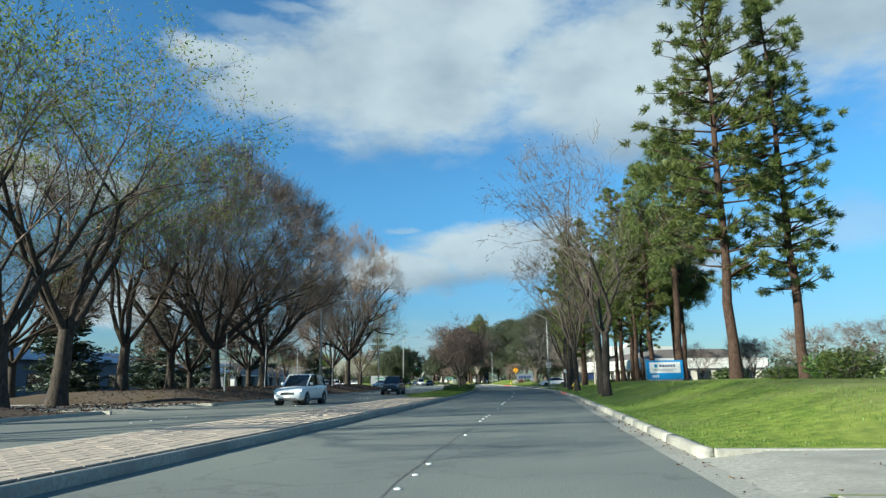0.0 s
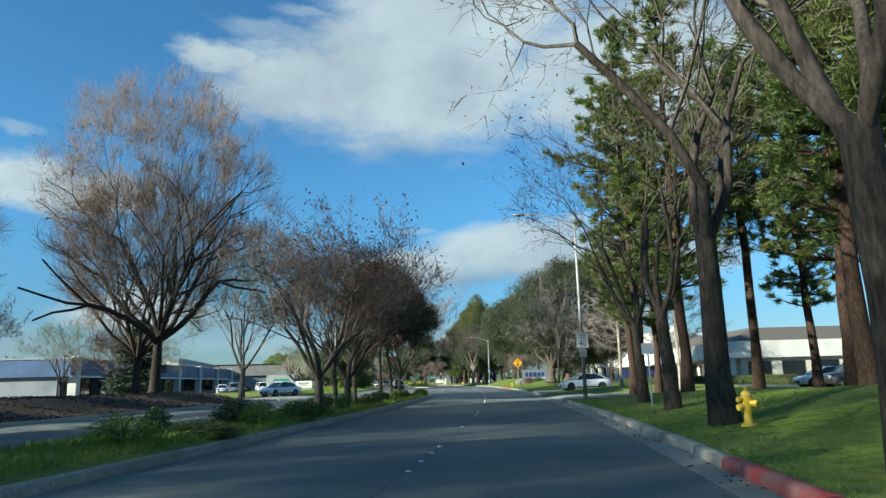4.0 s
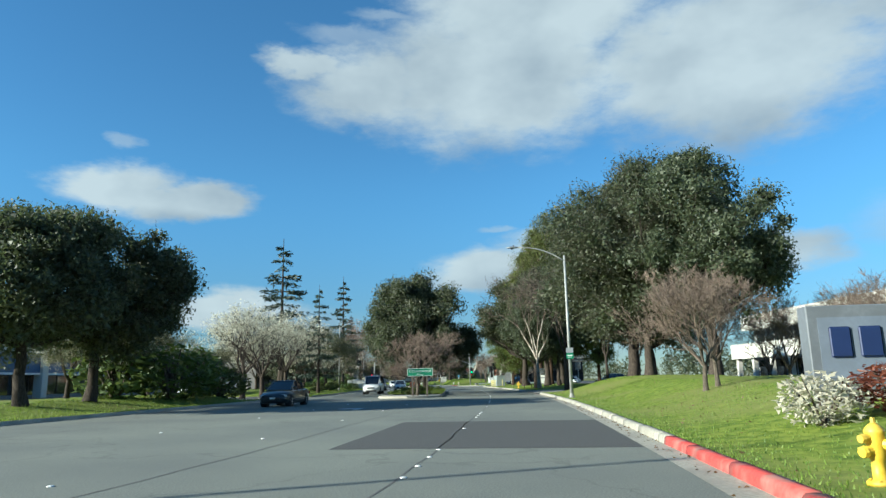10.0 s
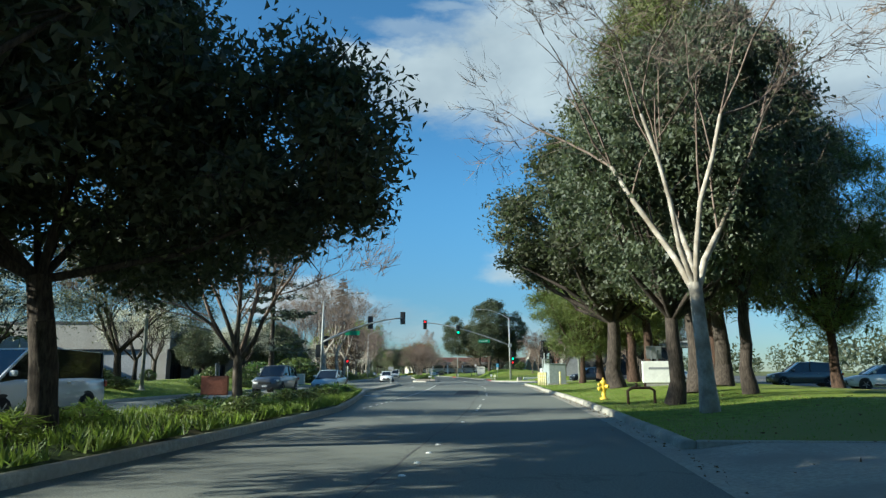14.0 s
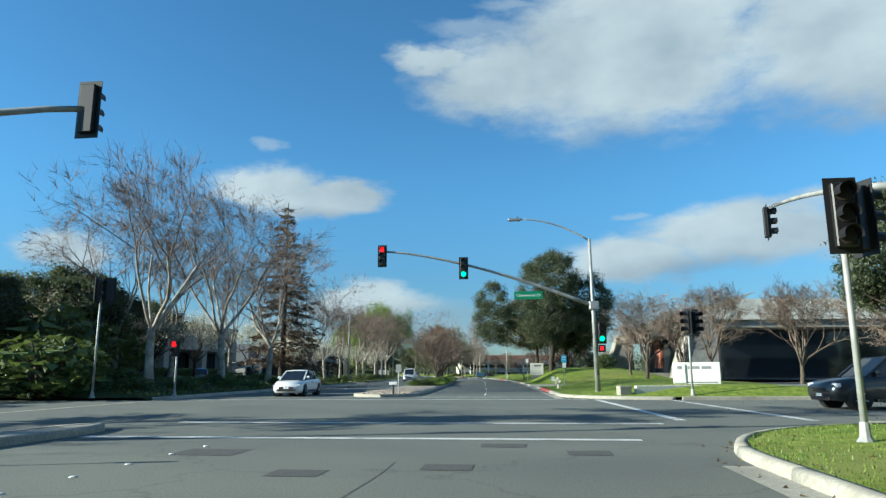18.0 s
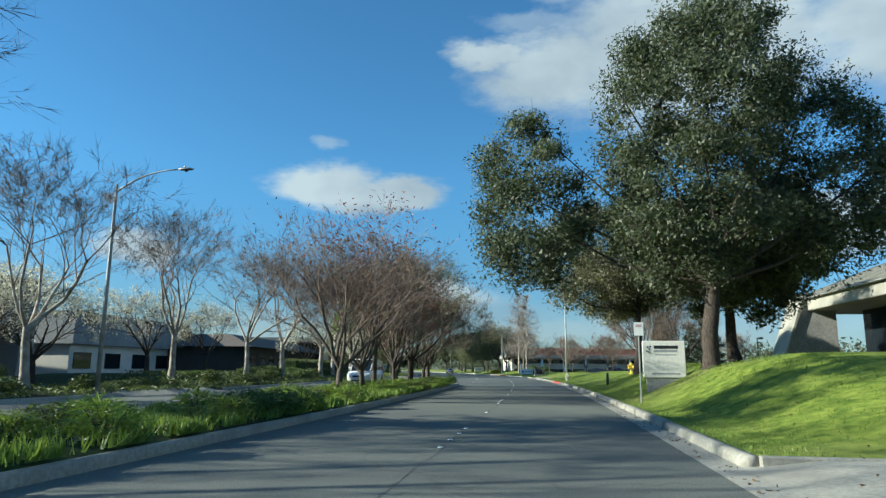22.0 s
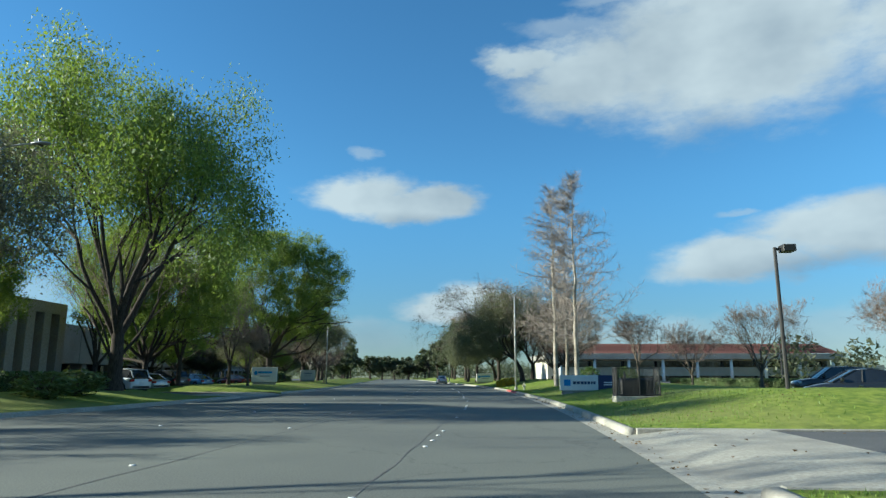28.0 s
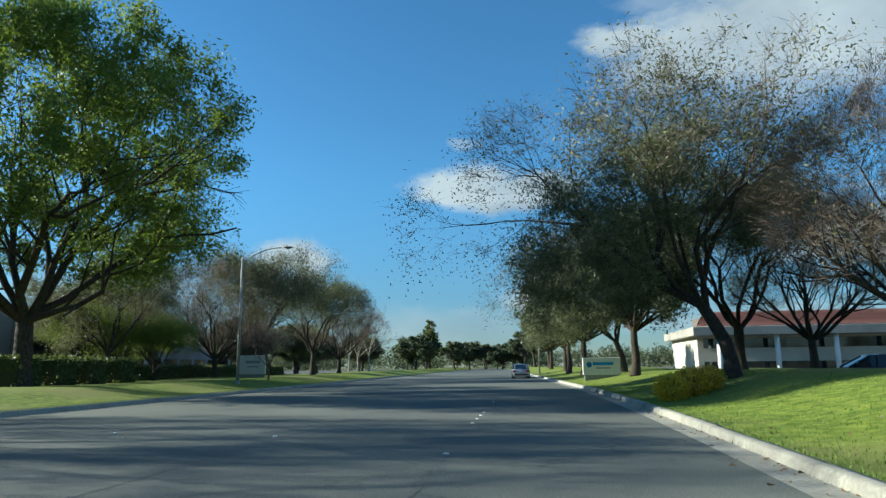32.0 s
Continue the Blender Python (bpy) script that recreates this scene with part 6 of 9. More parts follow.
part("lower_plate", block(-0.19, 0.19, -0.006, 0.006, 2.2, 2.62), SIGN_GREY, sp, "plain grey lower plate")
for z in (2.4, 2.85, 3.3):
    part("strap", lathe([(0.1, z - 0.01), (0.105, z), (0.1, z + 0.01)], 10, at_point=(0, 0.14, 0)), GALV, sp)
street_lamp(142.8, -20.0, 2.8, 9.7)
street_lamp(185.1, 3.15, -2.8, 8.6)
gs = thing("route_sign", at(185.1, 3.15) @ pose(0, -0.12, 0), "small green and white sign on a lamp pole", "road sign")
plate(0.42, 0.34, SIGN_GREEN, gs, 0, 2.45, 0, "lower_plate")
plate(0.42, 0.30, SIGN_GREY, gs, 0, 2.79, 0, "upper_plate")
bar(0.3, 0.05, SIGN_WHITE, gs, 0, 2.48, -0.007)
bar(0.24, 0.03, SIGN_WHITE, gs, 0, 2.38, -0.007)
street_lamp(344.4, -18.9, 2.9, 9.2)
street_lamp(389.0, 4.0, -2.9, 8.9)
street_lamp(465.8, 3.4, -2.4, 8.7)
street_lamp(500.9, -18.3, 2.6, 8.0)
street_lamp(66.0, -21.0, 2.6, 8.5)
street_lamp(112.0, -22.0, 2.6, 8.5)
street_lamp(425.0, -19.0, 2.6, 8.5)
street_lamp(552.0, 3.6, -2.6, 8.8)
street_lamp(240.0, -20.5, 2.6, 8.8)
for s, d, tall in ((60.0, -24.5, 4.0), (75.0, -26.0, 4.5), (48.0, -23.0, 4.2), (84.0, -24.0, 5.0)):
    t = thing("path_lamp", at(s, d), "slim pale post with a small flat lamp in the planting bed", "lamp", "path lamps")
    part("post", rod((0, 0, -0.05), (0, 0, tall), 0.05, 0.04, 8), GALV, t)
    part("head", block(-0.15, 0.15, -0.28, 0.08, tall, tall + 0.08, 0.02), DARK_METAL, t)


def post_sign(s, d, tall, name, label, category="road sign"):
    t = thing(name, at(s, d), label, category)
    part("post", rod((0, 0.03, -0.05), (0, 0.03, tall), 0.03, 0.03, 8), GALV, t)
    return t


# diamond sign: traffic lights ahead
t = post_sign(142.6, 3.5, 3.4, "signal_ahead_sign", "yellow diamond sign that warns of traffic lights")
z0 = 3.13
dm = prism([(0.646, z0), (0, z0 + 0.646), (-0.646, z0), (0, z0 - 0.646)], -0.006, 0.006)
bmesh.ops.recalc_face_normals(dm, faces=dm.faces[:])
dp = part("diamond_plate", dm, INK, t, "black edge of the diamond")
dm = prism([(0.61, z0), (0, z0 + 0.61), (-0.61, z0), (0, z0 - 0.61)], -0.010, -0.0065)
bmesh.ops.recalc_face_normals(dm, faces=dm.faces[:])
part("face", dm, SIGN_YELLOW, dp, "yellow reflective face")
plate(0.25, 0.74, INK, dp, 0, z0, -0.012, "signal_symbol", 0.04, thick=0.001)
for k, m in enumerate((ORANGE, AMBER, JADE)):
    part("symbol_disc", rod((0, -0.0135, z0 + 0.235 - 0.235 * k), (0, -0.016, z0 + 0.235 - 0.235 * k), 0.098, 0.098, 18), m, dp)


def hydrant(s, d, mat, label, size=1.0):
    t = thing("fire_hydrant", at(s, d, None, 0, size), label, "fire hydrant", "fire hydrants")
    part("barrel", lathe([(0.15, 0), (0.15, 0.045), (0.08, 0.06), (0.075, 0.28), (0.10, 0.32), (0.105, 0.58), (0.115, 0.6), (0.11, 0.63), (0.07, 0.68), (0.03, 0.71)], 14), mat, t, flat=False)
    for a, z, r in ((200, 0.4, 0.065), (200, 0.55, 0.05), (320, 0.47, 0.07), (40, 0.5, 0.05)):
        c, sn = math.cos(radians(a)), math.sin(radians(a))
        o = part("outlet", rod((0.07 * c, 0.07 * sn, z), (0.17 * c, 0.17 * sn, z - 0.015), r * 0.9, r, 10), mat, t)
        part("outlet_cap", rod((0.165 * c, 0.165 * sn, z - 0.015), (0.21 * c, 0.21 * sn, z - 0.02), r * 1.15, r, 8), mat, o)
    part("bonnet_nut", rod((0, 0, 0.70), (0, 0, 0.77), 0.03, 0.025, 5), mat, t)
    for a in range(0, 360, 60):
        part("bolt", rod((0.125 * math.cos(radians(a)), 0.125 * math.sin(radians(a)), 0.04), (0.125 * math.cos(radians(a)), 0.125 * math.sin(radians(a)), 0.07), 0.014, None, 6), mat, t)
    return t


hydrant(151.6, 3.5, YELLOW_PAINT, "yellow fire hydrant on the lawn beside a red kerb", 0.86)
hydrant(69.8, 4.3, YELLOW_PAINT, "yellow fire hydrant under bare trees", 1.0)
hydrant(231.7, 3.6, YELLOW_PAINT, "shaded yellow fire hydrant beside the kerb", 1.15)
hydrant(308.8, 3.6, HYDRANT_WHITE, "cream fire hydrant on the lawn beside a red kerb", 1.1)
hydrant(366.0, 6.5, YELLOW_PAINT, "orange-yellow hydrant on the mound under a tree", 1.1)
hydrant(385.4, 3.7, HYDRANT_WHITE, "cream fire hydrant beside a street lamp", 1.1)
hydrant(462.2, 3.7, HYDRANT_WHITE, "cream fire hydrant beside a street lamp", 0.85)


def monument(s, d, w, h, mat, label, z=None, turn=0.0, thick=0.35, frame_mat=None, lift=0.0, name="monument_sign"):
    """A free-standing sign block; returns the thing and the height of its foot."""
    t = thing(name, at(s, d, None if z is None else z, turn), label, "sign")
    part("plinth", block(-w / 2 + 0.12, w / 2 - 0.12, -thick / 2 + 0.05, thick / 2 - 0.05, -0.5, lift + 0.02), CONCRETE_GREY, t)
    body = part("panel", block(-w / 2, w / 2, -thick / 2, thick / 2, lift, lift + h, 0.02), frame_mat or mat, t)
    return t, body


# blue and white company sign
t, body = monument(57.8, 10.7, 2.9, 1.55, SIGN_BLUE, "blue monument sign with a white company panel on the lawn", lift=0.1, turn=-4)
part("face", block(-1.22, 1.22, -0.19, -0.176, 0.62, 1.5, 0.005), SIGN_WHITE, body, "white face of the sign")
part("logo_ring", lathe([(0.14, 0), (0.14, 0.012), (0.08, 0.012), (0.08, 0)], 16), SIGN_CYAN, body, local=pose(-0.72, -0.192, 1.2, 90))
for x, w in ((-0.35, 0.16), (-0.13, 0.16), (0.09, 0.16), (0.31, 0.16), (0.53, 0.16), (0.74, 0.14)):
    bar(w, 0.2, SIGN_NAVY, body, x, 1.2, -0.192)
bar(1.9, 0.05, GREY_INK, body, 0, 0.92, -0.192)
bar(1.5, 0.045, GREY_INK, body, -0.1, 0.8, -0.192)
for x in (-1.0, -0.85, -0.7, -0.55):
    bar(0.09, 0.2, SIGN_WHITE, body, x, 0.36, -0.178)
# grey company sign with raised dark blocks
t, body = monument(159.1, 7.8, 3.8, 1.75, SLATE, "grey monument sign with raised navy letter blocks", turn=-2, lift=0.05, thick=0.5)
part("inset", block(-1.7, 1.7, -0.262, -0.252, 0.3, 1.55), plain("slate_inset", (0.16, 0.19, 0.24), 0.5), body, "slate-blue inset panel")
for k, x in enumerate((-1.3, -0.72, -0.08, 0.55, 1.12)):
    w = (0.42, 0.44, 0.56, 0.42, 0.4)[k]
    part("letter_block", block(x - w / 2, x + w / 2, -0.31, -0.262, 0.72, 1.35, 0.03), SIGN_NAVY, body)
bar(2.2, 0.07, SIGN_WHITE, body, 0.5, 0.5, -0.264)
# street name sign in the median
t = thing("street_name_sign", at(198.7, -7.3, 0.145, 3), "green street name sign on two wooden posts in the median", "road sign")
for x in (-0.62, 0.55):
    part("post", block(x - 0.07, x + 0.07, 0.02, 0.16, -0.1, 1.95, 0.008), surface("wood_post", (0.06, 0.048, 0.04), (0.13, 0.105, 0.085), 9, 0.9, bump=0.4, stretch=(4, 4, 0.5)), t)
pl = plate(2.05, 0.62, SIGN_WHITE, t, 0, 1.86, 0, "sign_plate", 0.05)
plate(2.0, 0.57, SIGN_GREEN, pl, 0, 1.86, -0.008, "face", 0.04, thick=0.001)
lettering("Cottonwood", 0.3, SIGN_WHITE, pl, pose(0, -0.011, 1.95), 0.001, 1.75)
lettering("Drive", 0.17, SIGN_WHITE, pl, pose(0, -0.011, 1.68), 0.001, 0.48)
# white sign board among the trees
t, body = monument(242.0, 8.4, 1.9, 1.2, WHITE, "plain white sign board among trees", lift=0.15, thick=0.15)
bar(1.2, 0.12, GREY_INK, body, 0, 0.95, -0.077)
# traffic signals
green_on, red_on = 2, 0


def signal(t, x, y, z, lit=None, arrow=False, away=False, turn=0.0, backplate=True, lamps=3):
    """A three-lamp signal head whose middle is at (x, y, z); lit: which lamp burns, from the top."""
    h = 0.36 * lamps
    m = pose(x, y, z, 0, 0, turn + (180 if away else 0))
    head = part("signal_head", block(-0.17, 0.17, -0.1, 0.12, -h / 2, h / 2, 0.02), BLACK, t, "black signal housing", m)
    if backplate:
        part("backplate", block(-0.26, 0.26, 0.0, 0.015, -h / 2 - 0.1, h / 2 + 0.1), BLACK, head)
    for k in range(lamps):
        zz = h / 2 - 0.18 - 0.36 * k
        mat = (LAMP_RED if k == 0 else LAMP_GREEN) if lit == k else LAMP_OFF
        part("lens", rod((0, -0.105, zz), (0, -0.12, zz), 0.14, 0.13, 16), mat, head, "lit signal lens" if lit == k else "")
        hood = bmesh.new()
        ring = []
        for y0 in (-0.1, -0.32):
            ring.append([hood.verts.new((0.15 * math.cos(a), y0, zz + 0.15 * math.sin(a))) for a in np.linspace(-0.35, math.pi + 0.35, 10)])
        for j in range(9):
            hood.faces.new((ring[0][j], ring[0][j + 1], ring[1][j + 1], ring[1][j]))
        part("hood", hood, BLACK, head)
    return head


def hung_sign(t, x, y, z, w):
    face = part("street_sign", block(x - w / 2, x + w / 2, y - 0.01, y + 0.01, z - 0.22, z + 0.22, 0.004), SIGN_GREEN, t, "green street name plate hung from the arm")
    for dx in (-0.35, 0.35):
        part("hanger", rod((x + dx, y, z + 0.2), (x + dx, y, z + 0.62), 0.015, None, 6), DARK_METAL, t)
    return face


t = thing("signal_mast", at(298.3, 4.8, 0.14), "grey signal mast with a long arm, lamp and lit green signals", "traffic light", "traffic lights")
part("footing", lathe([(0.28, 0), (0.28, 0.05), (0.2, 0.08), (0.19, 0.1)], 12), CONCRETE_GREY, t)
part("pole", rod((0, 0, 0.05), (-0.12, 0, 8.75), 0.15, 0.075, 14), POLE_GREY, t, flat=False)
k = np.linspace(0, 1, 11)
part("mast_arm", tube([(-0.1 - 11.9 * x, -0.9 * x, 4.88 + 3.15 * (1 - (1 - x) ** 1.5)) for x in k], [0.1 - 0.045 * x for x in k], 10), POLE_GREY, t, flat=False)
part("arm_collar", block(-0.28, 0.22, -0.2, 0.2, 4.64, 5.1, 0.03), GALV, t)
part("lamp_arm", tube([(-0.1 - 4.0 * x, 0, 8.6 + 1.35 * (1 - (1 - x) ** 2.0)) for x in k], [0.05 - 0.018 * x for x in k], 8), POLE_GREY, t, flat=False)
part("lamp_head", block(-4.75, -4.0, -0.14, 0.14, 9.86, 10.02, 0.05, seg=2), GALV, t)
part("photocell", rod((-4.2, 0, 10.0), (-4.2, 0, 10.12), 0.04, 0.03, 8), BLACK, t)
signal(t, -12.0, -0.95, 7.75, red_on)
signal(t, -7.35, -0.7, 7.02, green_on)
signal(t, 0.32, -0.1, 3.35, green_on)
part("walk_signal", block(0.08, 0.5, -0.2, 0.1, 2.25, 2.65, 0.02), BLACK, t, "black pedestrian signal box")
part("walk_lens", block(0.2, 0.38, -0.21, -0.2, 2.36, 2.56), LAMP_RED, t, "lit red pedestrian signal")
s_face = hung_sign(t, -3.7, -0.3, 5.46, 1.6)
lettering("Cottonwood Dr", 0.2, SIGN_WHITE, s_face, pose(-3.7, -0.312, 5.46), 0.001, 1.4)
part("call_button", block(-0.05, 0.05, -0.24, -0.14, 1.0, 1.25, 0.01), DARK_METAL, t)

t = thing("signal_mast", at(270.2, -16.9, 0.14), "grey signal mast on the far side, its signals seen from behind", "traffic light", "traffic lights")
part("footing", lathe([(0.28, 0), (0.28, 0.05), (0.2, 0.08), (0.19, 0.1)], 12), CONCRETE_GREY, t)
part("pole", rod((0, 0, 0.05), (0.1, 0, 8.3), 0.15, 0.075, 14), POLE_GREY, t, flat=False)
part("mast_arm", tube([(0.1 + 7.8 * x, 2.35 * x, 4.2 + 2.5 * (1 - (1 - x) ** 1.6)) for x in k], [0.12 - 0.055 * x for x in k], 10), POLE_GREY, t, flat=False)
part("lamp_arm", tube([(0.1 + 3.3 * x, 1.2 * x, 8.1 + 1.1 * (1 - (1 - x) ** 2.0)) for x in k], [0.05 - 0.018 * x for x in k], 8), POLE_GREY, t, flat=False)
part("lamp_head", block(3.3, 4.0, 1.05, 1.35, 9.12, 9.28, 0.05, seg=2), GALV, t)
signal(t, 7.9, 2.4, 6.7, None, away=True)
signal(t, 4.65, 1.5, 6.2, None, away=True)
signal(t, -0.3, 0.1, 3.3, None, away=True)
hung_sign(t, 2.9, 0.9, 5.1, 1.5)

for s, d, turn, lit, label, tall in ((271.6, 5.4, 0, None, "grey post with a dark signal head beside the near corner", 3.75), (293.3, 8.5, -70, None, "grey post with two signal heads on the far corner", 3.6),
                                (291.8, -20.5, 90, None, "slim grey post with a signal head across the street", 5.4), (294.2, -17.5, 10, red_on, "short post with a pedestrian signal", 2.6)):
    t = thing("signal_post", at(s, d, 0.14), label, "traffic light", "traffic lights")
    part("post", rod((0, 0, 0), (0, 0, tall), 0.055, 0.05, 10), POLE_GREY, t, flat=False)
    part("post_foot", lathe([(0.15, 0), (0.15, 0.03), (0.09, 0.12), (0.07, 0.35)], 10), POLE_GREY, t)
    signal(t, -0.05, -0.2, tall - 0.1, lit, turn=turn, lamps=3 if tall > 3 else 2)
    if tall > 3.5:
        signal(t, 0.4, 0.1, tall - 0.1, None, turn=turn + 110)
t = thing("signal_mast", at(274.8, 9.5, 0.14), "grey signal mast on the near corner reaching over the cross street", "traffic light", "traffic lights")
part("pole", rod((0, 0, 0), (-0.1, 0, 8.4), 0.14, 0.075, 12), POLE_GREY, t, flat=False)
part("mast_arm", tube([(-0.4 * x, 9.8 * x, 5.0 + 1.9 * (1 - (1 - x) ** 1.6)) for x in k], [0.11 - 0.05 * x for x in k], 8), POLE_GREY, t, flat=False)
signal(t, -0.35, 0, 3.2, None, turn=80)
signal(t, -0.45, 9.7, 6.4, None, turn=75)

# cabinets and bollards by the near corner
t = thing("utility_cabinet", at(263.9, 5.25, None, 6), "large grey-green steel utility cabinet on a concrete pad", "cabinet")
part("pad", block(-0.95, 0.95, -1.3, 1.3, -0.4, 0.08, 0.02), CONCRETE, t)
body = part("body", block(-0.75, 0.75, -1.0, 1.0, 0.08, 1.75, 0.03), CABINET, t)
part("roof", block(-0.8, 0.8, -1.06, 1.06, 1.75, 1.82, 0.02), CABINET, t)
for y in (-0.5, 0.5):
    dr = part("door", block(-0.77, -0.75, y - 0.47, y + 0.47, 0.14, 1.68, 0.005), CABINET, t)
    part("handle", block(-0.81, -0.77, y + 0.3, y + 0.36, 0.8, 1.05, 0.01), DARK_METAL, dr, "dark steel handle")
for y in (-0.92, 0.92):
    part("hinge", rod((-0.77, y, 0.4), (-0.77, y, 0.55), 0.02, None, 6), DARK_METAL, t)
proto = None
for s, d in ((263.4, 3.75), (262.7, 3.8), (261.9, 3.85), (261.1, 3.9), (260.3, 3.98), (260.4, 5.2)):
    m = at(s, d)
    if proto is None:
        proto = thing("bollard", m, "cream bollard with worn yellow bands beside a cabinet", "bollard", "bollards round the cabinet")
        part("post", lathe([(0.075, -0.1), (0.075, 1.05), (0.06, 1.1), (0.02, 1.12)], 12), BOLLARD, proto, flat=False)
        for z in (0.35, 0.75):
            part("band", lathe([(0.0765, z), (0.0765, z + 0.16)], 12), BOLLARD_BAND, proto, "worn yellow band")
    else:
        copy_thing(proto, m)
for s, d, w, h in ((266.3, -19.3, 1.2, 1.5), (267.8, -20.2, 0.9, 1.4), (269.0, -18.6, 0.7, 1.0), (265.0, -21.0, 0.8, 1.1)):
    t = thing("roadside_cabinet", at(s, d), "pale grey signal control cabinet behind the kerb", "cabinet", "cabinets on the corner")
    part("pad", block(-w / 2 - 0.1, w / 2 + 0.1, -0.45, 0.45, -0.3, 0.06), CONCRETE, t)
    part("body", block(-w / 2, w / 2, -0.35, 0.35, 0.06, h, 0.02), GREY_WALL if w > 1 else OFFWHITE, t)
    part("cap", block(-w / 2 - 0.03, w / 2 + 0.03, -0.38, 0.38, h, h + 0.06, 0.01), OFFWHITE, t)
    part("door", block(-w / 2 + 0.06, w / 2 - 0.06, -0.365, -0.35, 0.14, h - 0.1), OFFWHITE, t)
# median nose furniture
t = post_sign(298.0, -6.3, 1.75, "keep_right_sign", "weathered sign post at the tip of the median")
plate(0.3, 0.42, POLE_GREY, t, 0, 1.55, 0, "plate")
t = thing("delineator", at(297.7, -6.55, 0.145), "squat post with a white cap at the median tip", "road sign")
part("post", rod((0, 0, 0), (0, 0, 0.5), 0.05, None, 8), DARK_METAL, t)
part("cap", block(-0.22, 0.22, -0.1, 0.1, 0.5, 0.66, 0.02), WHITE, t)
t = post_sign(268.4, -9.8, 1.9, "median_sign", "small sign post at the end of the narrow median")
plate(0.5, 0.28, SIGN_GREY, t, 0, 1.7, 0, "plate")
t = post_sign(224, -9.6, 1.6, "median_sign", "brown wooden entrance sign in the planting")
part("board", block(-0.45, 0.45, -0.04, 0.04, 0.6, 1.2, 0.02), BRICK_RED, t)
# low wall and stone sign at the corner lot
t = thing("low_wall", at(295.2, 9.4, 0.12, 12), "low pale concrete wall at the corner lawn", "wall")
part("wall", block(-3.4, 11.0, -0.15, 0.15, -0.2, 0.5, 0.02), OFFWHITE, t)
part("end_block", block(-4.3, -3.7, -0.25, 0.25, -0.2, 0.5, 0.03), CONCRETE, t)
t, body = monument(298.4, 10.2, 2.4, 1.2, WHITE, "white stepped stone sign with dark lettering bars", z=0.6, turn=-12, thick=0.5)
part("side_block", block(-1.25, -0.6, -0.32, -0.25, 0.1, 1.1, 0.01), WHITE, t)
for x, w in ((-0.9, 0.22), (-0.15, 0.62), (0.5, 0.5)):
    bar(w, 0.16, GREY_INK, body, x, 0.92, -0.33 if x < -0.6 else -0.253)
bar(1.9, 0.08, GREY_INK, body, 0.1, 0.12, -0.253)
# bus stop style blue sign
t = post_sign(318.0, 5.0, 2.6, "notice_sign", "light blue sign over a white plate on a post")
plate(0.44, 0.6, SIGN_CYAN, t, 0, 2.28, 0, "blue_plate")
for z in (2.46, 2.38, 2.2):
    bar(0.28, 0.035, SIGN_WHITE, t, 0, z, -0.007)
plate(0.3, 0.42, SIGN_WHITE, t, 0, 1.74, 0, "white_plate")
t = post_sign(326.3, 4.8, 0.55, "lawn_sign", "small tilted white notice on the lawn")
plate(0.34, 0.42, SIGN_WHITE, t, 0, 0.55, 0, "plate")
bar(0.2, 0.03, CURB_RED, t, 0, 0.6, -0.007)
t = post_sign(342.0, 3.3, 2.75, "parking_sign", "white parking sign on a thin steel post by the kerb")
plate(0.32, 0.46, SIGN_WHITE, t, 0, 2.55, 0, "plate")
bar(0.2, 0.09, FADED_PINK, t, 0, 2.66, -0.007)
t = post_sign(80.5, 4.6, 2.2, "parking_sign", "white parking sign on a thin post under trees")
plate(0.45, 0.4, SIGN_WHITE, t, 0, 2.0, 0, "plate")
t = thing("marker_post", at(361.5, 4.3), "dark green plastic marker post in the grass", "marker post")
part("post", block(-0.08, 0.08, -0.05, 0.05, -0.05, 0.75, 0.03), plain("dark_green_plastic", (0.01, 0.045, 0.04), 0.5), t)
# white company sign under the tree
t, body = monument(345.6, 4.75, 1.62, 1.45, OFFWHITE, "pale stone sign panel with dark lettering bars on the mound", lift=0.3, turn=-3, thick=0.3)
for x, z in ((-0.62, 1.5), (-0.55, 1.42), (-0.65, 1.34), (-0.52, 1.52), (-0.58, 1.31)):
    part("logo_dot", rod((x, -0.155, z), (x, -0.16, z), 0.035, None, 10), SIGN_NAVY, body)
bar(0.92, 0.13, INK, body, 0.08, 1.50, -0.153)
bar(0.9, 0.08, GREY_INK, body, 0.06, 1.35, -0.153)
bar(0.8, 0.03, GREY_INK, body, 0.05, 1.20, -0.153)
bar(1.05, 0.05, GREY_INK, body, 0.05, 0.46, -0.153)
# white and navy company sign
t, body = monument(445.9, 5.4, 2.3, 0.92, SIGN_WHITE, "white and navy company sign with a blue square mark", lift=0.12, turn=-2, thick=0.4)
part("dark_end", block(1.15, 2.3, -0.2, 0.2, 0.12, 1.04, 0.02), SIGN_NAVY, t, "navy end of the sign")
part("mark", block(-0.92, -0.52, -0.212, -0.2, 0.4, 0.78, 0.01), SIGN_BLUE, body, "blue square mark")
for x, w in ((-0.28, 0.2), (-0.05, 0.18), (0.18, 0.18), (0.38, 0.15), (0.58, 0.15), (0.76, 0.1), (0.92, 0.14)):
    bar(w, 0.17, SIGN_NAVY, body, x, 0.58, -0.203)
bar(0.5, 0.06, SIGN_WHITE, t, 1.75, 0.6, -0.204)
bar(0.6, 0.06, SIGN_WHITE, t, 1.8, 0.46, -0.204)
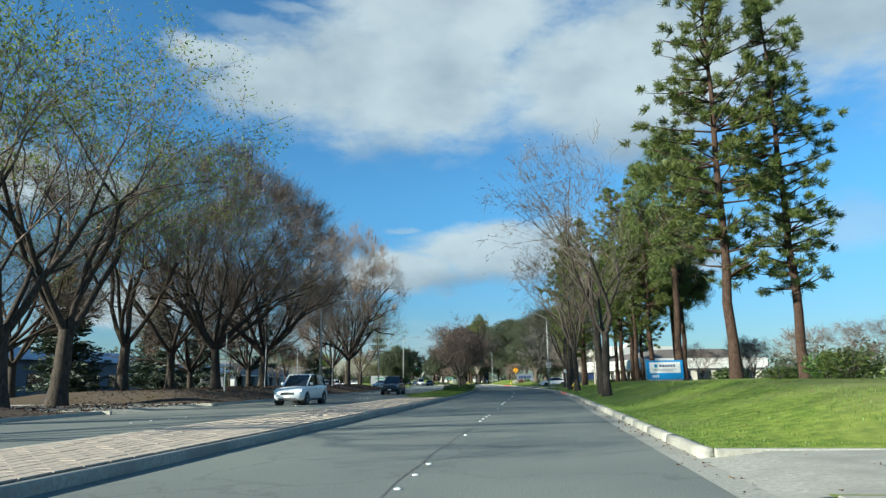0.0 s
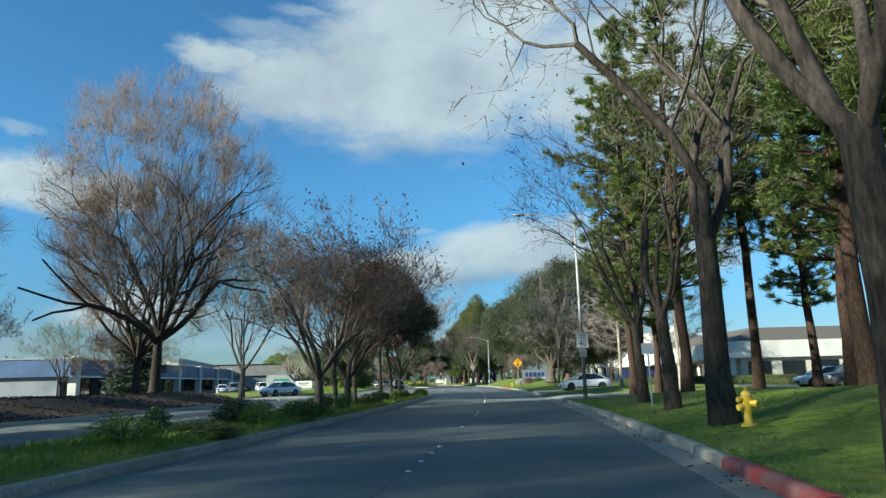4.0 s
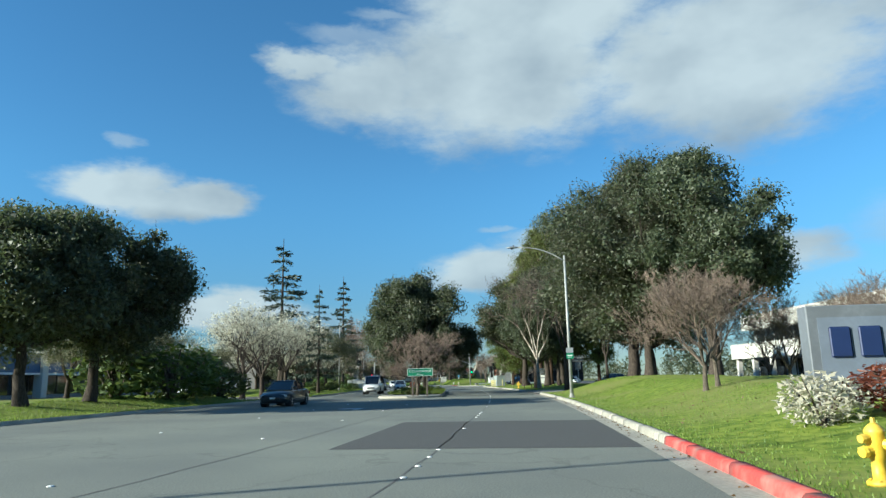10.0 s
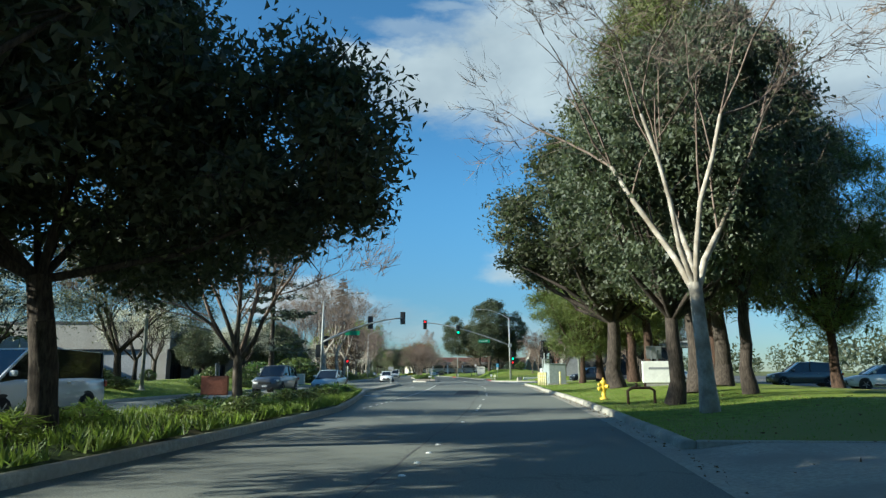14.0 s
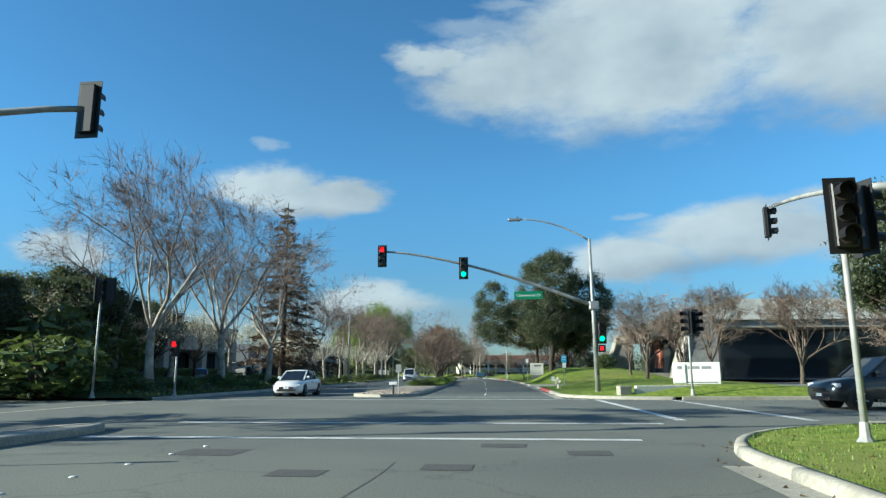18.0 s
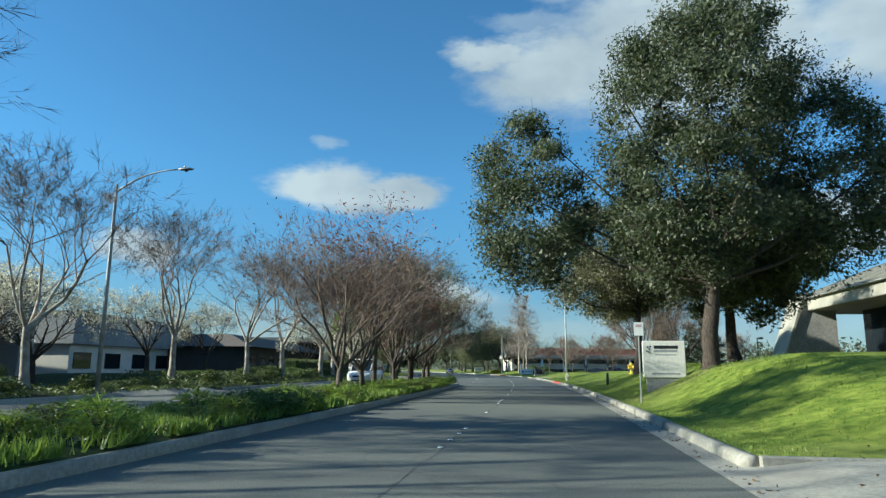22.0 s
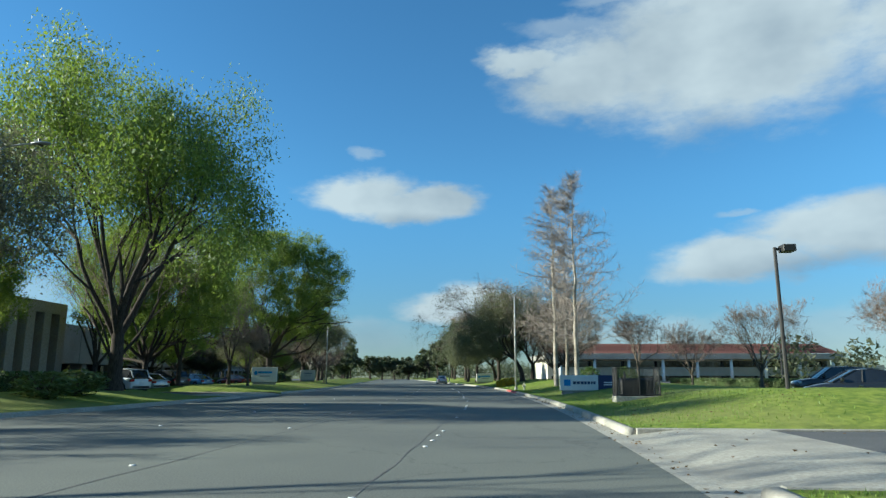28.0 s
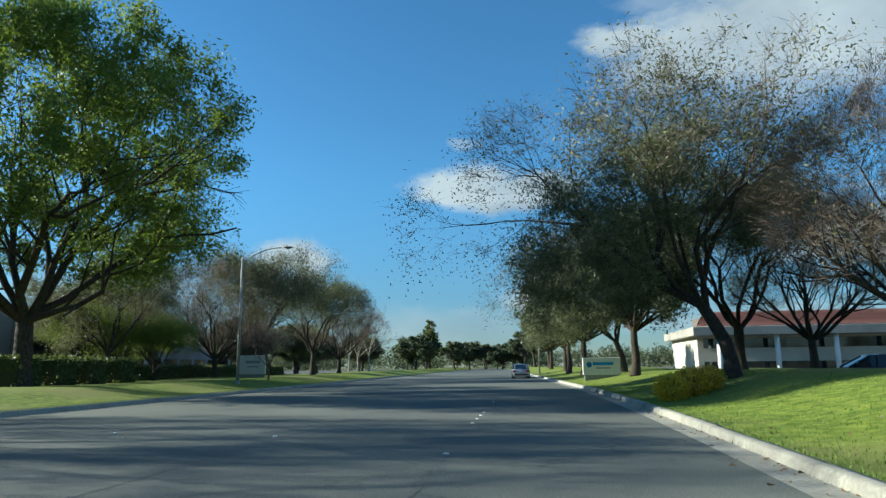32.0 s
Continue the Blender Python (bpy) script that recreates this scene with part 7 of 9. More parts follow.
# fenced utility pit
t = thing("fence_enclosure", at(432.65, 5.63, 0.0), "black mesh fence round a utility box on a concrete plinth", "fence")
for x in (-0.88, 0.88):
    for y in (-0.4, 0.4):
        part("post", rod((x, y, 0.4), (x * 0.97, y, 1.66), 0.03, None, 8), DARK_METAL, t)
part("middle_post", rod((0.05, -0.4, 0.4), (0.05, -0.4, 1.66), 0.025, None, 8), DARK_METAL, t)
for y in (-0.4, 0.4):
    for z in (1.64, 0.56):
        part("rail", rod((-0.88, y, z), (0.88, y, z), 0.02, None, 6), DARK_METAL, t)
    for x in np.linspace(-0.84, 0.84, 30):
        part("bar", rod((x, y, 0.5), (x, y, 1.64), 0.006, None, 4), DARK_METAL, t)
for x in (-0.88, 0.88):
    part("rail", rod((x, -0.4, 1.64), (x, 0.4, 1.64), 0.02, None, 6), DARK_METAL, t)
    for y in np.linspace(-0.36, 0.36, 13):
        part("bar", rod((x, y, 0.5), (x, y, 1.64), 0.006, None, 4), DARK_METAL, t)
part("plinth", block(-0.93, 0.98, -0.45, 0.45, -0.2, 0.5, 0.02), CONCRETE, t, "pale concrete plinth")
part("box", block(-0.7, 0.72, -0.3, 0.3, 0.5, 1.22, 0.08), BLACK, t, "black utility box")
part("pipe", rod((-0.45, 0, 1.15), (-0.45, 0, 1.5), 0.07, 0.05, 10), DARK_METAL, t, "dark pipe end")
for s, d, tall in ((426.6, 9.1, 4.6), (470, 30, 5.0), (398, 27, 5.0)):
    t = thing("car_park_lamp", at(s, d), "black car park lamp with a square head", "lamp", "car park lamps")
    part("pole", rod((0, 0, -0.1), (0, 0, tall), 0.07, 0.06, 8), DARK_METAL, t)
    part("arm", block(0, 0.25, -0.04, 0.04, tall - 0.1, tall - 0.02), DARK_METAL, t)
    part("head", block(0.2, 0.62, -0.22, 0.22, tall - 0.16, tall + 0.08, 0.02), DARK_METAL, t)
# far side signs
for s, d, w, h, label in ((474.1, -21.5, 2.6, 1.5, "white and blue company sign on the far lawn"), (514.7, -22.5, 2.3, 1.55, "pale company sign on the far lawn"),
                          (149.1, -25.5, 2.6, 0.95, "long white company sign on the far lawn"), (131.0, -24.0, 3.2, 1.6, "grey company sign with green lettering bars"),
                          (508.0, 5.2, 2.6, 1.2, "white and blue sign beside a driveway"), (418.0, -21.0, 2.2, 1.6, "white sign board by the hedge"), (30.0, -30, 1.7, 1.6, "white electrical box by the planting bed")):
    t, body = monument(s, d, w, h, SIGN_GREY if "green" in label else OFFWHITE, label, lift=0.25, thick=0.25)
    bar(w * 0.55, 0.22, SIGN_BLUE if "blue" in label else GREY_INK if "green" not in label else SIGN_GREEN, body, 0.1, 0.25 + h * 0.65, -0.128)
    bar(w * 0.4, 0.1, GREY_INK if "green" not in label else SIGN_WHITE, body, 0.1, 0.25 + h * 0.4, -0.128)
    if "blue" in label:
        part("logo_ring", lathe([(0.2, 0), (0.2, 0.012), (0.12, 0.012), (0.12, 0)], 16), SIGN_BLUE, body, local=pose(-w * 0.33, -0.13, 0.25 + h * 0.6, 90))
# backflow pipe on the lawn
t = thing("backflow_pipe", at(227.2, 4.2), "rusty backflow pipe loop low on the lawn", "pipe")
part("pipe_loop", tube([(-0.45, 0, -0.1), (-0.45, 0, 0.45), (-0.3, 0, 0.55), (0.3, 0, 0.55), (0.45, 0, 0.45), (0.45, 0, -0.1)], [0.05] * 6, 8), BARK_PINE, t, flat=False)
for x in (-0.15, 0.15):
    part("valve", rod((x, 0, 0.55), (x, 0, 0.72), 0.04, None, 8), BARK_PINE, t)
# white posts and red boards among the right-hand trunks
for s, d in ((246, 9), (247, 9.6), (217.5, 8.5)):
    t = thing("post_board", at(s, d), "grey board on a post among tree trunks", "sign")
    part("post", rod((0, 0, -0.1), (0, 0, 2.3), 0.04, None, 8), GALV, t)
    part("board", block(-0.3, 0.3, -0.02, 0.02, 1.5, 2.3), SIGN_GREY, t)

# ---- buildings ----


def building(s, d, label, turn=0.0, z=0.08):
    return thing("building", at(s, d, z, turn), label, "building", "office buildings")


def panes(t, x, ys, z0, z1, w, mat=WINDOW, frame_mat=DARK_METAL, side=-1):
    """A row of framed windows on the wall at x, facing -x (side -1) or +x."""
    for y in ys:
        f = part("window_frame", block(x + side * 0.05 if side < 0 else x, x if side < 0 else x + 0.05, y - w / 2 - 0.06, y + w / 2 + 0.06, z0 - 0.06, z1 + 0.06), frame_mat, t)
        part("pane", block(x + side * 0.062 if side < 0 else x + 0.05, x + side * 0.05 if side < 0 else x + 0.062, y - w / 2, y + w / 2, z0, z1), mat, f, "dark tinted pane")


def hip(x0, x1, y0, y1, z0, z1, inset):
    bm = bmesh.new()
    lo = [bm.verts.new(p) for p in ((x0, y0, z0), (x1, y0, z0), (x1, y1, z0), (x0, y1, z0))]
    hi = [bm.verts.new(p) for p in ((x0 + inset, y0 + inset, z1), (x1 - inset, y0 + inset, z1), (x1 - inset, y1 - inset, z1), (x0 + inset, y1 - inset, z1))]
    for k in range(4):
        bm.faces.new((lo[k], lo[(k + 1) % 4], hi[(k + 1) % 4], hi[k]))
    bm.faces.new(hi)
    bm.faces.new(lo[::-1])
    return bm


# long white office behind the right-hand trees
t = building(148, 31, "long low white office with deep fascia and brown shingle roof")
part("wall", block(1.6, 26, -4, 46, 0, 3.3), CREAM, t)
part("fascia", block(-0.4, 26.4, -4.6, 46.6, 3.1, 5.3, 0.03), OFFWHITE, t, "deep white fascia band")
part("roof", hip(1.0, 25, -3, 40, 5.3, 7.4, 5.0), SHINGLE, t, "brown shingle roof")
panes(t, 1.6, np.arange(0, 28, 4.4), 0.9, 2.6, 3.0)
for x in np.arange(4.0, 25, 4.4):
    f = part("window_frame", block(x - 1.5, x + 1.5, -4.06, -4.0, 0.6, 2.7), DARK_METAL, t)
    part("pane", block(x - 1.42, x + 1.42, -4.075, -4.06, 0.68, 2.62), WINDOW, f, "dark tinted pane")
for y in np.arange(-4, 29, 8.0):
    part("pier", block(0.2, 0.8, y - 0.35, y + 0.35, 0, 3.1, 0.03), OFFWHITE, t)
e = part("entrance", block(-1.5, 1.6, 30, 44, 0, 2.9), SIGN_NAVY, t, "dark blue glazed entrance")
part("canopy", block(-2.6, 1.6, 29, 45, 2.9, 5.6, 0.05), WHITE, t, "white entrance canopy")
for x in (-2.2, 0.8):
    part("column", rod((x, 29.6, 0), (x, 29.6, 2.9), 0.2, None, 12), OFFWHITE, t)
t = building(58, 40, "white stucco office with a dark flat roof behind hedges")
part("wall", block(0, 20, -22, 20, 0, 4.0), OFFWHITE, t)
part("roof", hip(-0.8, 20.8, -22.8, 20.8, 4.0, 5.6, 3.0), SHINGLE, t, "dark shingle roof")
panes(t, 0, np.arange(-18, 18, 5.0), 0.9, 2.5, 2.6)
t = building(10, 46, "white stucco office far behind the lawn")
part("wall", block(0, 18, -16, 16, 0, 3.8), OFFWHITE, t)
part("roof", hip(-0.6, 18.6, -16.6, 16.6, 3.8, 5.2, 3.0), SHINGLE, t)
panes(t, 0, np.arange(-12, 13, 5.0), 0.9, 2.5, 2.6)
# blue-grey works on the left of the first stretch
t = building(70, -64, "long blue-grey works building behind the planting bed")
part("wall", block(-24, 0, -44, 44, 0, 4.6), surface("blue_grey_wall", (0.10, 0.14, 0.19), (0.15, 0.20, 0.26), 5, 0.8, c3=(0.09, 0.12, 0.16), scale3=0.3), t)
part("roof", hip(-24.6, 0.8, -44.6, 44.6, 4.6, 6.4, 4.0), surface("pale_blue_roof", (0.26, 0.34, 0.42), (0.34, 0.42, 0.50), 5, 0.6, 0.2, c3=(0.24, 0.3, 0.38), scale3=0.4), t, "pale blue metal roof")
panes(t, 0, np.arange(-40, 42, 6.0), 1.0, 2.8, 3.6, side=1)
part("dock", block(0, 2.0, -30, -18, 0, 1.2), CONCRETE_GREY, t)
# blue-fascia office on the left
t = building(200, -60, "low office with blue metal fascia and dark glass")
part("wall", block(-26, -1.6, -46, 44, 0, 3.2), GREY_WALL, t)
part("glazing", block(-1.6, -1.5, -44, 42, 0.5, 3.0), WINDOW, t, "dark ribbon of tinted glass")
part("fascia", block(-26.4, 0.4, -46.6, 44.6, 3.1, 5.5, 0.04), BLUE_WALL, t, "deep blue metal fascia")
part("fascia_trim", block(0.4, 0.46, -46.6, 44.6, 3.0, 3.25), WHITE, t, "white trim line")
part("roof_trim", block(-26.4, 0.5, -46.7, 44.7, 5.5, 5.75), SIGN_GREY, t)
for y in np.arange(-45, 46, 15):
    part("column", block(-0.4, 0.8, y - 0.6, y + 0.6, 0, 5.9, 0.05), OFFWHITE, t, "pale column")
for y in np.arange(-42, 42, 3.0):
    part("mullion", block(-1.5, -1.42, y - 0.04, y + 0.04, 0.5, 3.0), DARK_METAL, t)
# grey office behind the blossom
t = building(262, -66, "pale grey two-storey office behind blossom trees")
part("wall", block(-26, 0, -38, 30, 0, 7.4), OFFWHITE, t)
part("parapet", block(-26.2, 0.25, -38.2, 30.2, 7.4, 8.0), SIGN_GREY, t)
panes(t, 0, np.arange(-35, 28, 4.2), 0.8, 2.6, 3.0, side=1)
panes(t, 0, np.arange(-35, 28, 4.2), 4.4, 6.0, 3.0, side=1)
part("canopy", block(0, 2.4, -20, 10, 3.0, 3.5), SIGN_GREY, t)
# white terraced office on the right
t = building(253, 53, "white two-storey office with terraced bands and dark recesses")
part("core", block(4, 26, -26, 20, 0, 11.0), GREY_WALL, t)
part("lower_band", block(0, 27, -28, 22, 4.2, 7.0, 0.05), OFFWHITE, t, "broad white band")
part("upper_band", block(1.5, 27, -25, 20, 9.6, 12.4, 0.05), OFFWHITE, t, "broad white band")
part("wedge", prism([(1.0, 9.0), (9.0, 9.0), (9.0, 14.6)], -28, -24), OFFWHITE, t, "white sloping end wall")
panes(t, 4, np.arange(-24, 20, 3.2), 7.3, 9.3, 2.8)
panes(t, 4, np.arange(-24, 20, 3.2), 0.9, 3.8, 2.8)
for y in np.arange(-27, 22, 6):
    part("pier", block(0.6, 1.4, y - 0.4, y + 0.4, 0, 4.2), OFFWHITE, t)
# dark pavilion with sloping concrete pylons
t = building(354, 22, z=0.5, label="dark glazed pavilion under a broad roof with sloping concrete pylons")
part("glazing", block(3.5, 24, -14, 20, 0, 5.6), WINDOW, t, "dark glass walls")
part("brick_panel", block(3.2, 3.6, -13, -8, 2.2, 5.6), BRICK_RED, t, "red brick panel")
part("brick_panel", block(3.2, 3.6, 10, 13.5, 1.4, 5.6), BRICK_RED, t, "red brick panel")
part("eave", block(-0.5, 26, -18, 24, 5.6, 6.5, 0.05), CONCRETE, t, "pale concrete eave")
part("roof", hip(-0.9, 26.4, -18.4, 24.4, 6.5, 9.6, 7.5), surface("pale_metal_roof", (0.36, 0.36, 0.31), (0.46, 0.46, 0.40), 5, 0.6, 0.2, c3=(0.34, 0.33, 0.28), scale3=0.4), t, "pale ribbed metal roof")
for y in np.arange(-17.5, 24, 1.2):
    part("roof_rib", prism([(-0.9, 6.5), (6.6, 9.62), (6.6, 9.7), (-0.9, 6.58)], y - 0.04, y + 0.04), CONCRETE, t)
for y in (-17.4, 21.5):
    part("pylon", prism([(-3.2, -0.2), (1.6, -0.2), (1.6, 6.9), (-0.6, 6.9)], y - 1.3, y + 1.3), CONCRETE_GREY, t, "sloping grey concrete pylon")
    part("pylon_cap", prism([(-3.35, -0.2), (-3.2, -0.2), (-0.6, 6.95), (-0.8, 6.95)], y - 1.5, y + 1.5), CONCRETE, t, "pale edge of the pylon")
part("planter", block(-3.5, 2.5, -9, 8, -0.2, 0.7, 0.03), CONCRETE, t)
# flat tan office on the left, third stretch
t = building(334, -43, "flat-roofed tan office with deep overhang and dark glazing")
part("wall", block(-26, -2.2, -36, 34, 0, 4.7), GREY_WALL, t)
part("glazing", block(-2.2, -2.1, -34, 32, 0.4, 4.3), WINDOW, t, "dark glazing under the overhang")
part("fascia", block(-26.4, 0.4, -36.5, 34.5, 4.5, 8.0, 0.05), TAN, t, "deep tan fascia")
part("coping", block(-26.5, 0.5, -36.6, 34.6, 8.0, 8.35), DARK_METAL, t, "dark coping")
for y in np.arange(-36, 36, 11.7):
    part("pier", block(-1.8, 0.2, y - 0.8, y + 0.8, 0, 4.5, 0.04), TAN, t)
for y in np.arange(-32, 32, 2.4):
    part("mullion", block(-2.1, -2.02, y - 0.04, y + 0.04, 0.4, 4.3), DARK_METAL, t)
t = building(412, -33, "low dark brown office with hipped roof behind a hedge")
part("wall", block(-18, 0, -16, 20, 0, 3.6), surface("dark_brown_wall", (0.05, 0.043, 0.035), (0.085, 0.07, 0.058), 6, 0.85, c3=(0.045, 0.038, 0.03), scale3=0.3), t)
part("roof", hip(-19, 1.2, -17, 21, 3.6, 5.2, 4.0), SHINGLE, t, "dark shingle roof")
panes(t, 0, np.arange(-13, 18, 4.0), 0.8, 2.6, 2.2, side=1)
t = building(386, -42, "grey office with white lower wall behind plane trees")
part("wall", block(-18, 0, -10, 12, 0, 3.2), OFFWHITE, t)
part("fascia", block(-18.4, 0.6, -10.5, 12.5, 3.2, 6.2), GREY_WALL, t)
panes(t, 0, np.arange(-8, 10, 5.0), 1.0, 2.4, 2.6, side=1)
# finned office on the left, last stretch
t = building(449, -31, "office front of tall dark glass between pale concrete fins")
part("core", block(-22, -0.6, -12, 3, 0, 5.8), WINDOW, t, "dark glass front")
part("coping", block(-22, 0.3, -12.2, 3.2, 5.6, 6.4), TAN, t)
for y in np.arange(-11.6, 3.2, 1.8):
    part("fin", block(-0.6, 0.3, y - 0.42, y + 0.42, 0, 5.7, 0.03), TAN, t, "pale concrete fin")
t = building(486, -42, "long tan precast office with blank upper wall")
part("base", block(-24, -2.0, -32, 34, 0, 2.7), WINDOW, t, "dark recessed ground floor")
part("upper_wall", block(-24.4, 0, -32.5, 34.5, 2.6, 6.6, 0.04), TAN, t, "blank tan upper wall")
for y in np.arange(-30, 34, 8):
    part("pier", block(-1.6, -0.4, y - 0.5, y + 0.5, 0, 2.6), TAN, t)
for y in np.arange(-24, 34, 8):
    part("panel_joint", block(0, 0.012, y - 0.03, y + 0.03, 2.7, 6.5), DARK_METAL, t)
t = building(560, -46, "low grey office behind a hedge and trees")
part("wall", block(-20, 0, -34, 26, 0, 5.0), GREY_WALL, t)
part("coping", block(-20.2, 0.2, -34.2, 26.2, 5.0, 5.4), TAN, t)
panes(t, 0, np.arange(-30, 24, 4.4), 0.9, 2.6, 3.2, side=1)
# red-tiled office on the right, last stretch
t = building(562, 65.5, turn=86, label="long cream office with red tile roof and white columns")
t.matrix_basis = at(562, 65.5, 0.0, 86, (1.0, 0.872, 1.22))
part("wall", block(3.2, 24, -38, 42, 0, 4.6), CREAM, t)
part("upper_glazing", block(3.1, 3.2, -37, 41, 3.0, 4.2), WINDOW, t, "dark ribbon of upper windows")
part("lower_glazing", block(3.1, 3.2, -37, 41, 0.3, 1.3), WINDOW, t, "dark ribbon of lower windows")
part("eave", block(-0.8, 24.6, -39.5, 43.5, 4.5, 5.6, 0.06), TAN, t, "grey concrete eave")
for y in np.arange(-37, 44, 9.5):
    part("column", rod((0.4, y, -0.2), (0.4, y, 4.5), 0.42, 0.42, 14), WHITE, t, "round white column", flat=False)
part("roof_deck", block(5.8, 22, -34, 38, 5.6, 7.6), SHINGLE, t)
ny = 260
yy = np.linspace(-39, 43, ny * 2 + 1)
zz = 0.07 * np.abs(np.sin(np.arange(ny * 2 + 1) * math.pi / 2))
rows = []
for j, (x, z) in enumerate(((-0.6, 5.62), (1.6, 6.3), (1.6, 6.36), (3.8, 7.0), (3.8, 7.06), (6.0, 7.75))):
    inset = 3.2 * (x + 0.6) / 6.6
    rows.append(np.stack([np.full_like(yy, x), np.clip(yy, -39 + inset, 43 - inset), z + zz], -1))
v = np.stack(rows, 1)
i = np.arange(len(yy) - 1)[:, None] * 6 + np.arange(5)[None]
link("tile_roof", mesh_of("tile_roof", v, np.stack([i, i + 6, i + 7, i + 1], -1).reshape(-1, 4), TILE), t, "red clay tile roof slope")
part("side_wing", block(1.5, 12, -52, -39, 0, 3.4), CREAM, t)
part("roof_unit", block(10, 13, 0, 4, 7.6, 8.6), SIGN_GREY, t)

# ---- vehicles ----


def loft(rings):
    bm = bmesh.new()
    vs = [[bm.verts.new(p) for p in r] for r in rings]
    n = len(vs[0])
    for a, b in zip(vs, vs[1:]):
        for k in range(n):
            bm.faces.new((a[k], a[(k + 1) % n], b[(k + 1) % n], b[k]))
    bm.faces.new(vs[0][::-1])
    bm.faces.new(vs[-1])
    bmesh.ops.recalc_face_normals(bm, faces=bm.faces[:])
    return bm


# shapes along the length: y, half-width, underside, shoulder height; then the cabin: y, base half-width, roof half-width, roof height
SHAPES = {
    "sedan": (4.6, 0.33, [(-2.3, 0.70, 0.35, 0.72), (-2.2, 0.82, 0.22, 0.92), (-1.5, 0.89, 0.18, 0.98), (0.0, 0.91, 0.17, 0.94), (0.9, 0.90, 0.17, 0.92), (1.6, 0.86, 0.18, 0.84), (2.1, 0.78, 0.22, 0.72), (2.3, 0.62, 0.32, 0.58)],
              [(-1.95, 0.74, 0.60, 0.97), (-1.05, 0.80, 0.60, 1.38), (-0.2, 0.82, 0.62, 1.46), (0.35, 0.82, 0.61, 1.43), (1.25, 0.80, 0.70, 0.93)]),
    "suv": (4.8, 0.36, [(-2.4, 0.78, 0.40, 0.95), (-2.3, 0.88, 0.28, 1.08), (-1.4, 0.94, 0.26, 1.12), (0.0, 0.95, 0.25, 1.10), (0.9, 0.94, 0.25, 1.08), (1.7, 0.91, 0.26, 1.02), (2.2, 0.86, 0.30, 0.92), (2.4, 0.72, 0.42, 0.76)],
            [(-2.36, 0.80, 0.66, 1.10), (-2.0, 0.84, 0.68, 1.66), (-0.6, 0.86, 0.70, 1.76), (0.35, 0.86, 0.68, 1.72), (1.2, 0.84, 0.74, 1.08)]),
    "van": (5.2, 0.36, [(-2.6, 0.90, 0.40, 1.10), (-2.5, 0.97, 0.28, 1.16), (-1.4, 0.99, 0.26, 1.18), (0.0, 0.99, 0.25, 1.18), (1.2, 0.97, 0.25, 1.14), (1.9, 0.94, 0.26, 1.04), (2.4, 0.88, 0.30, 0.94), (2.6, 0.74, 0.42, 0.76)],
            [(-2.58, 0.90, 0.82, 1.14), (-2.5, 0.90, 0.82, 1.92), (-0.4, 0.92, 0.84, 1.98), (0.8, 0.90, 0.80, 1.92), (1.75, 0.86, 0.76, 1.1)]),
}


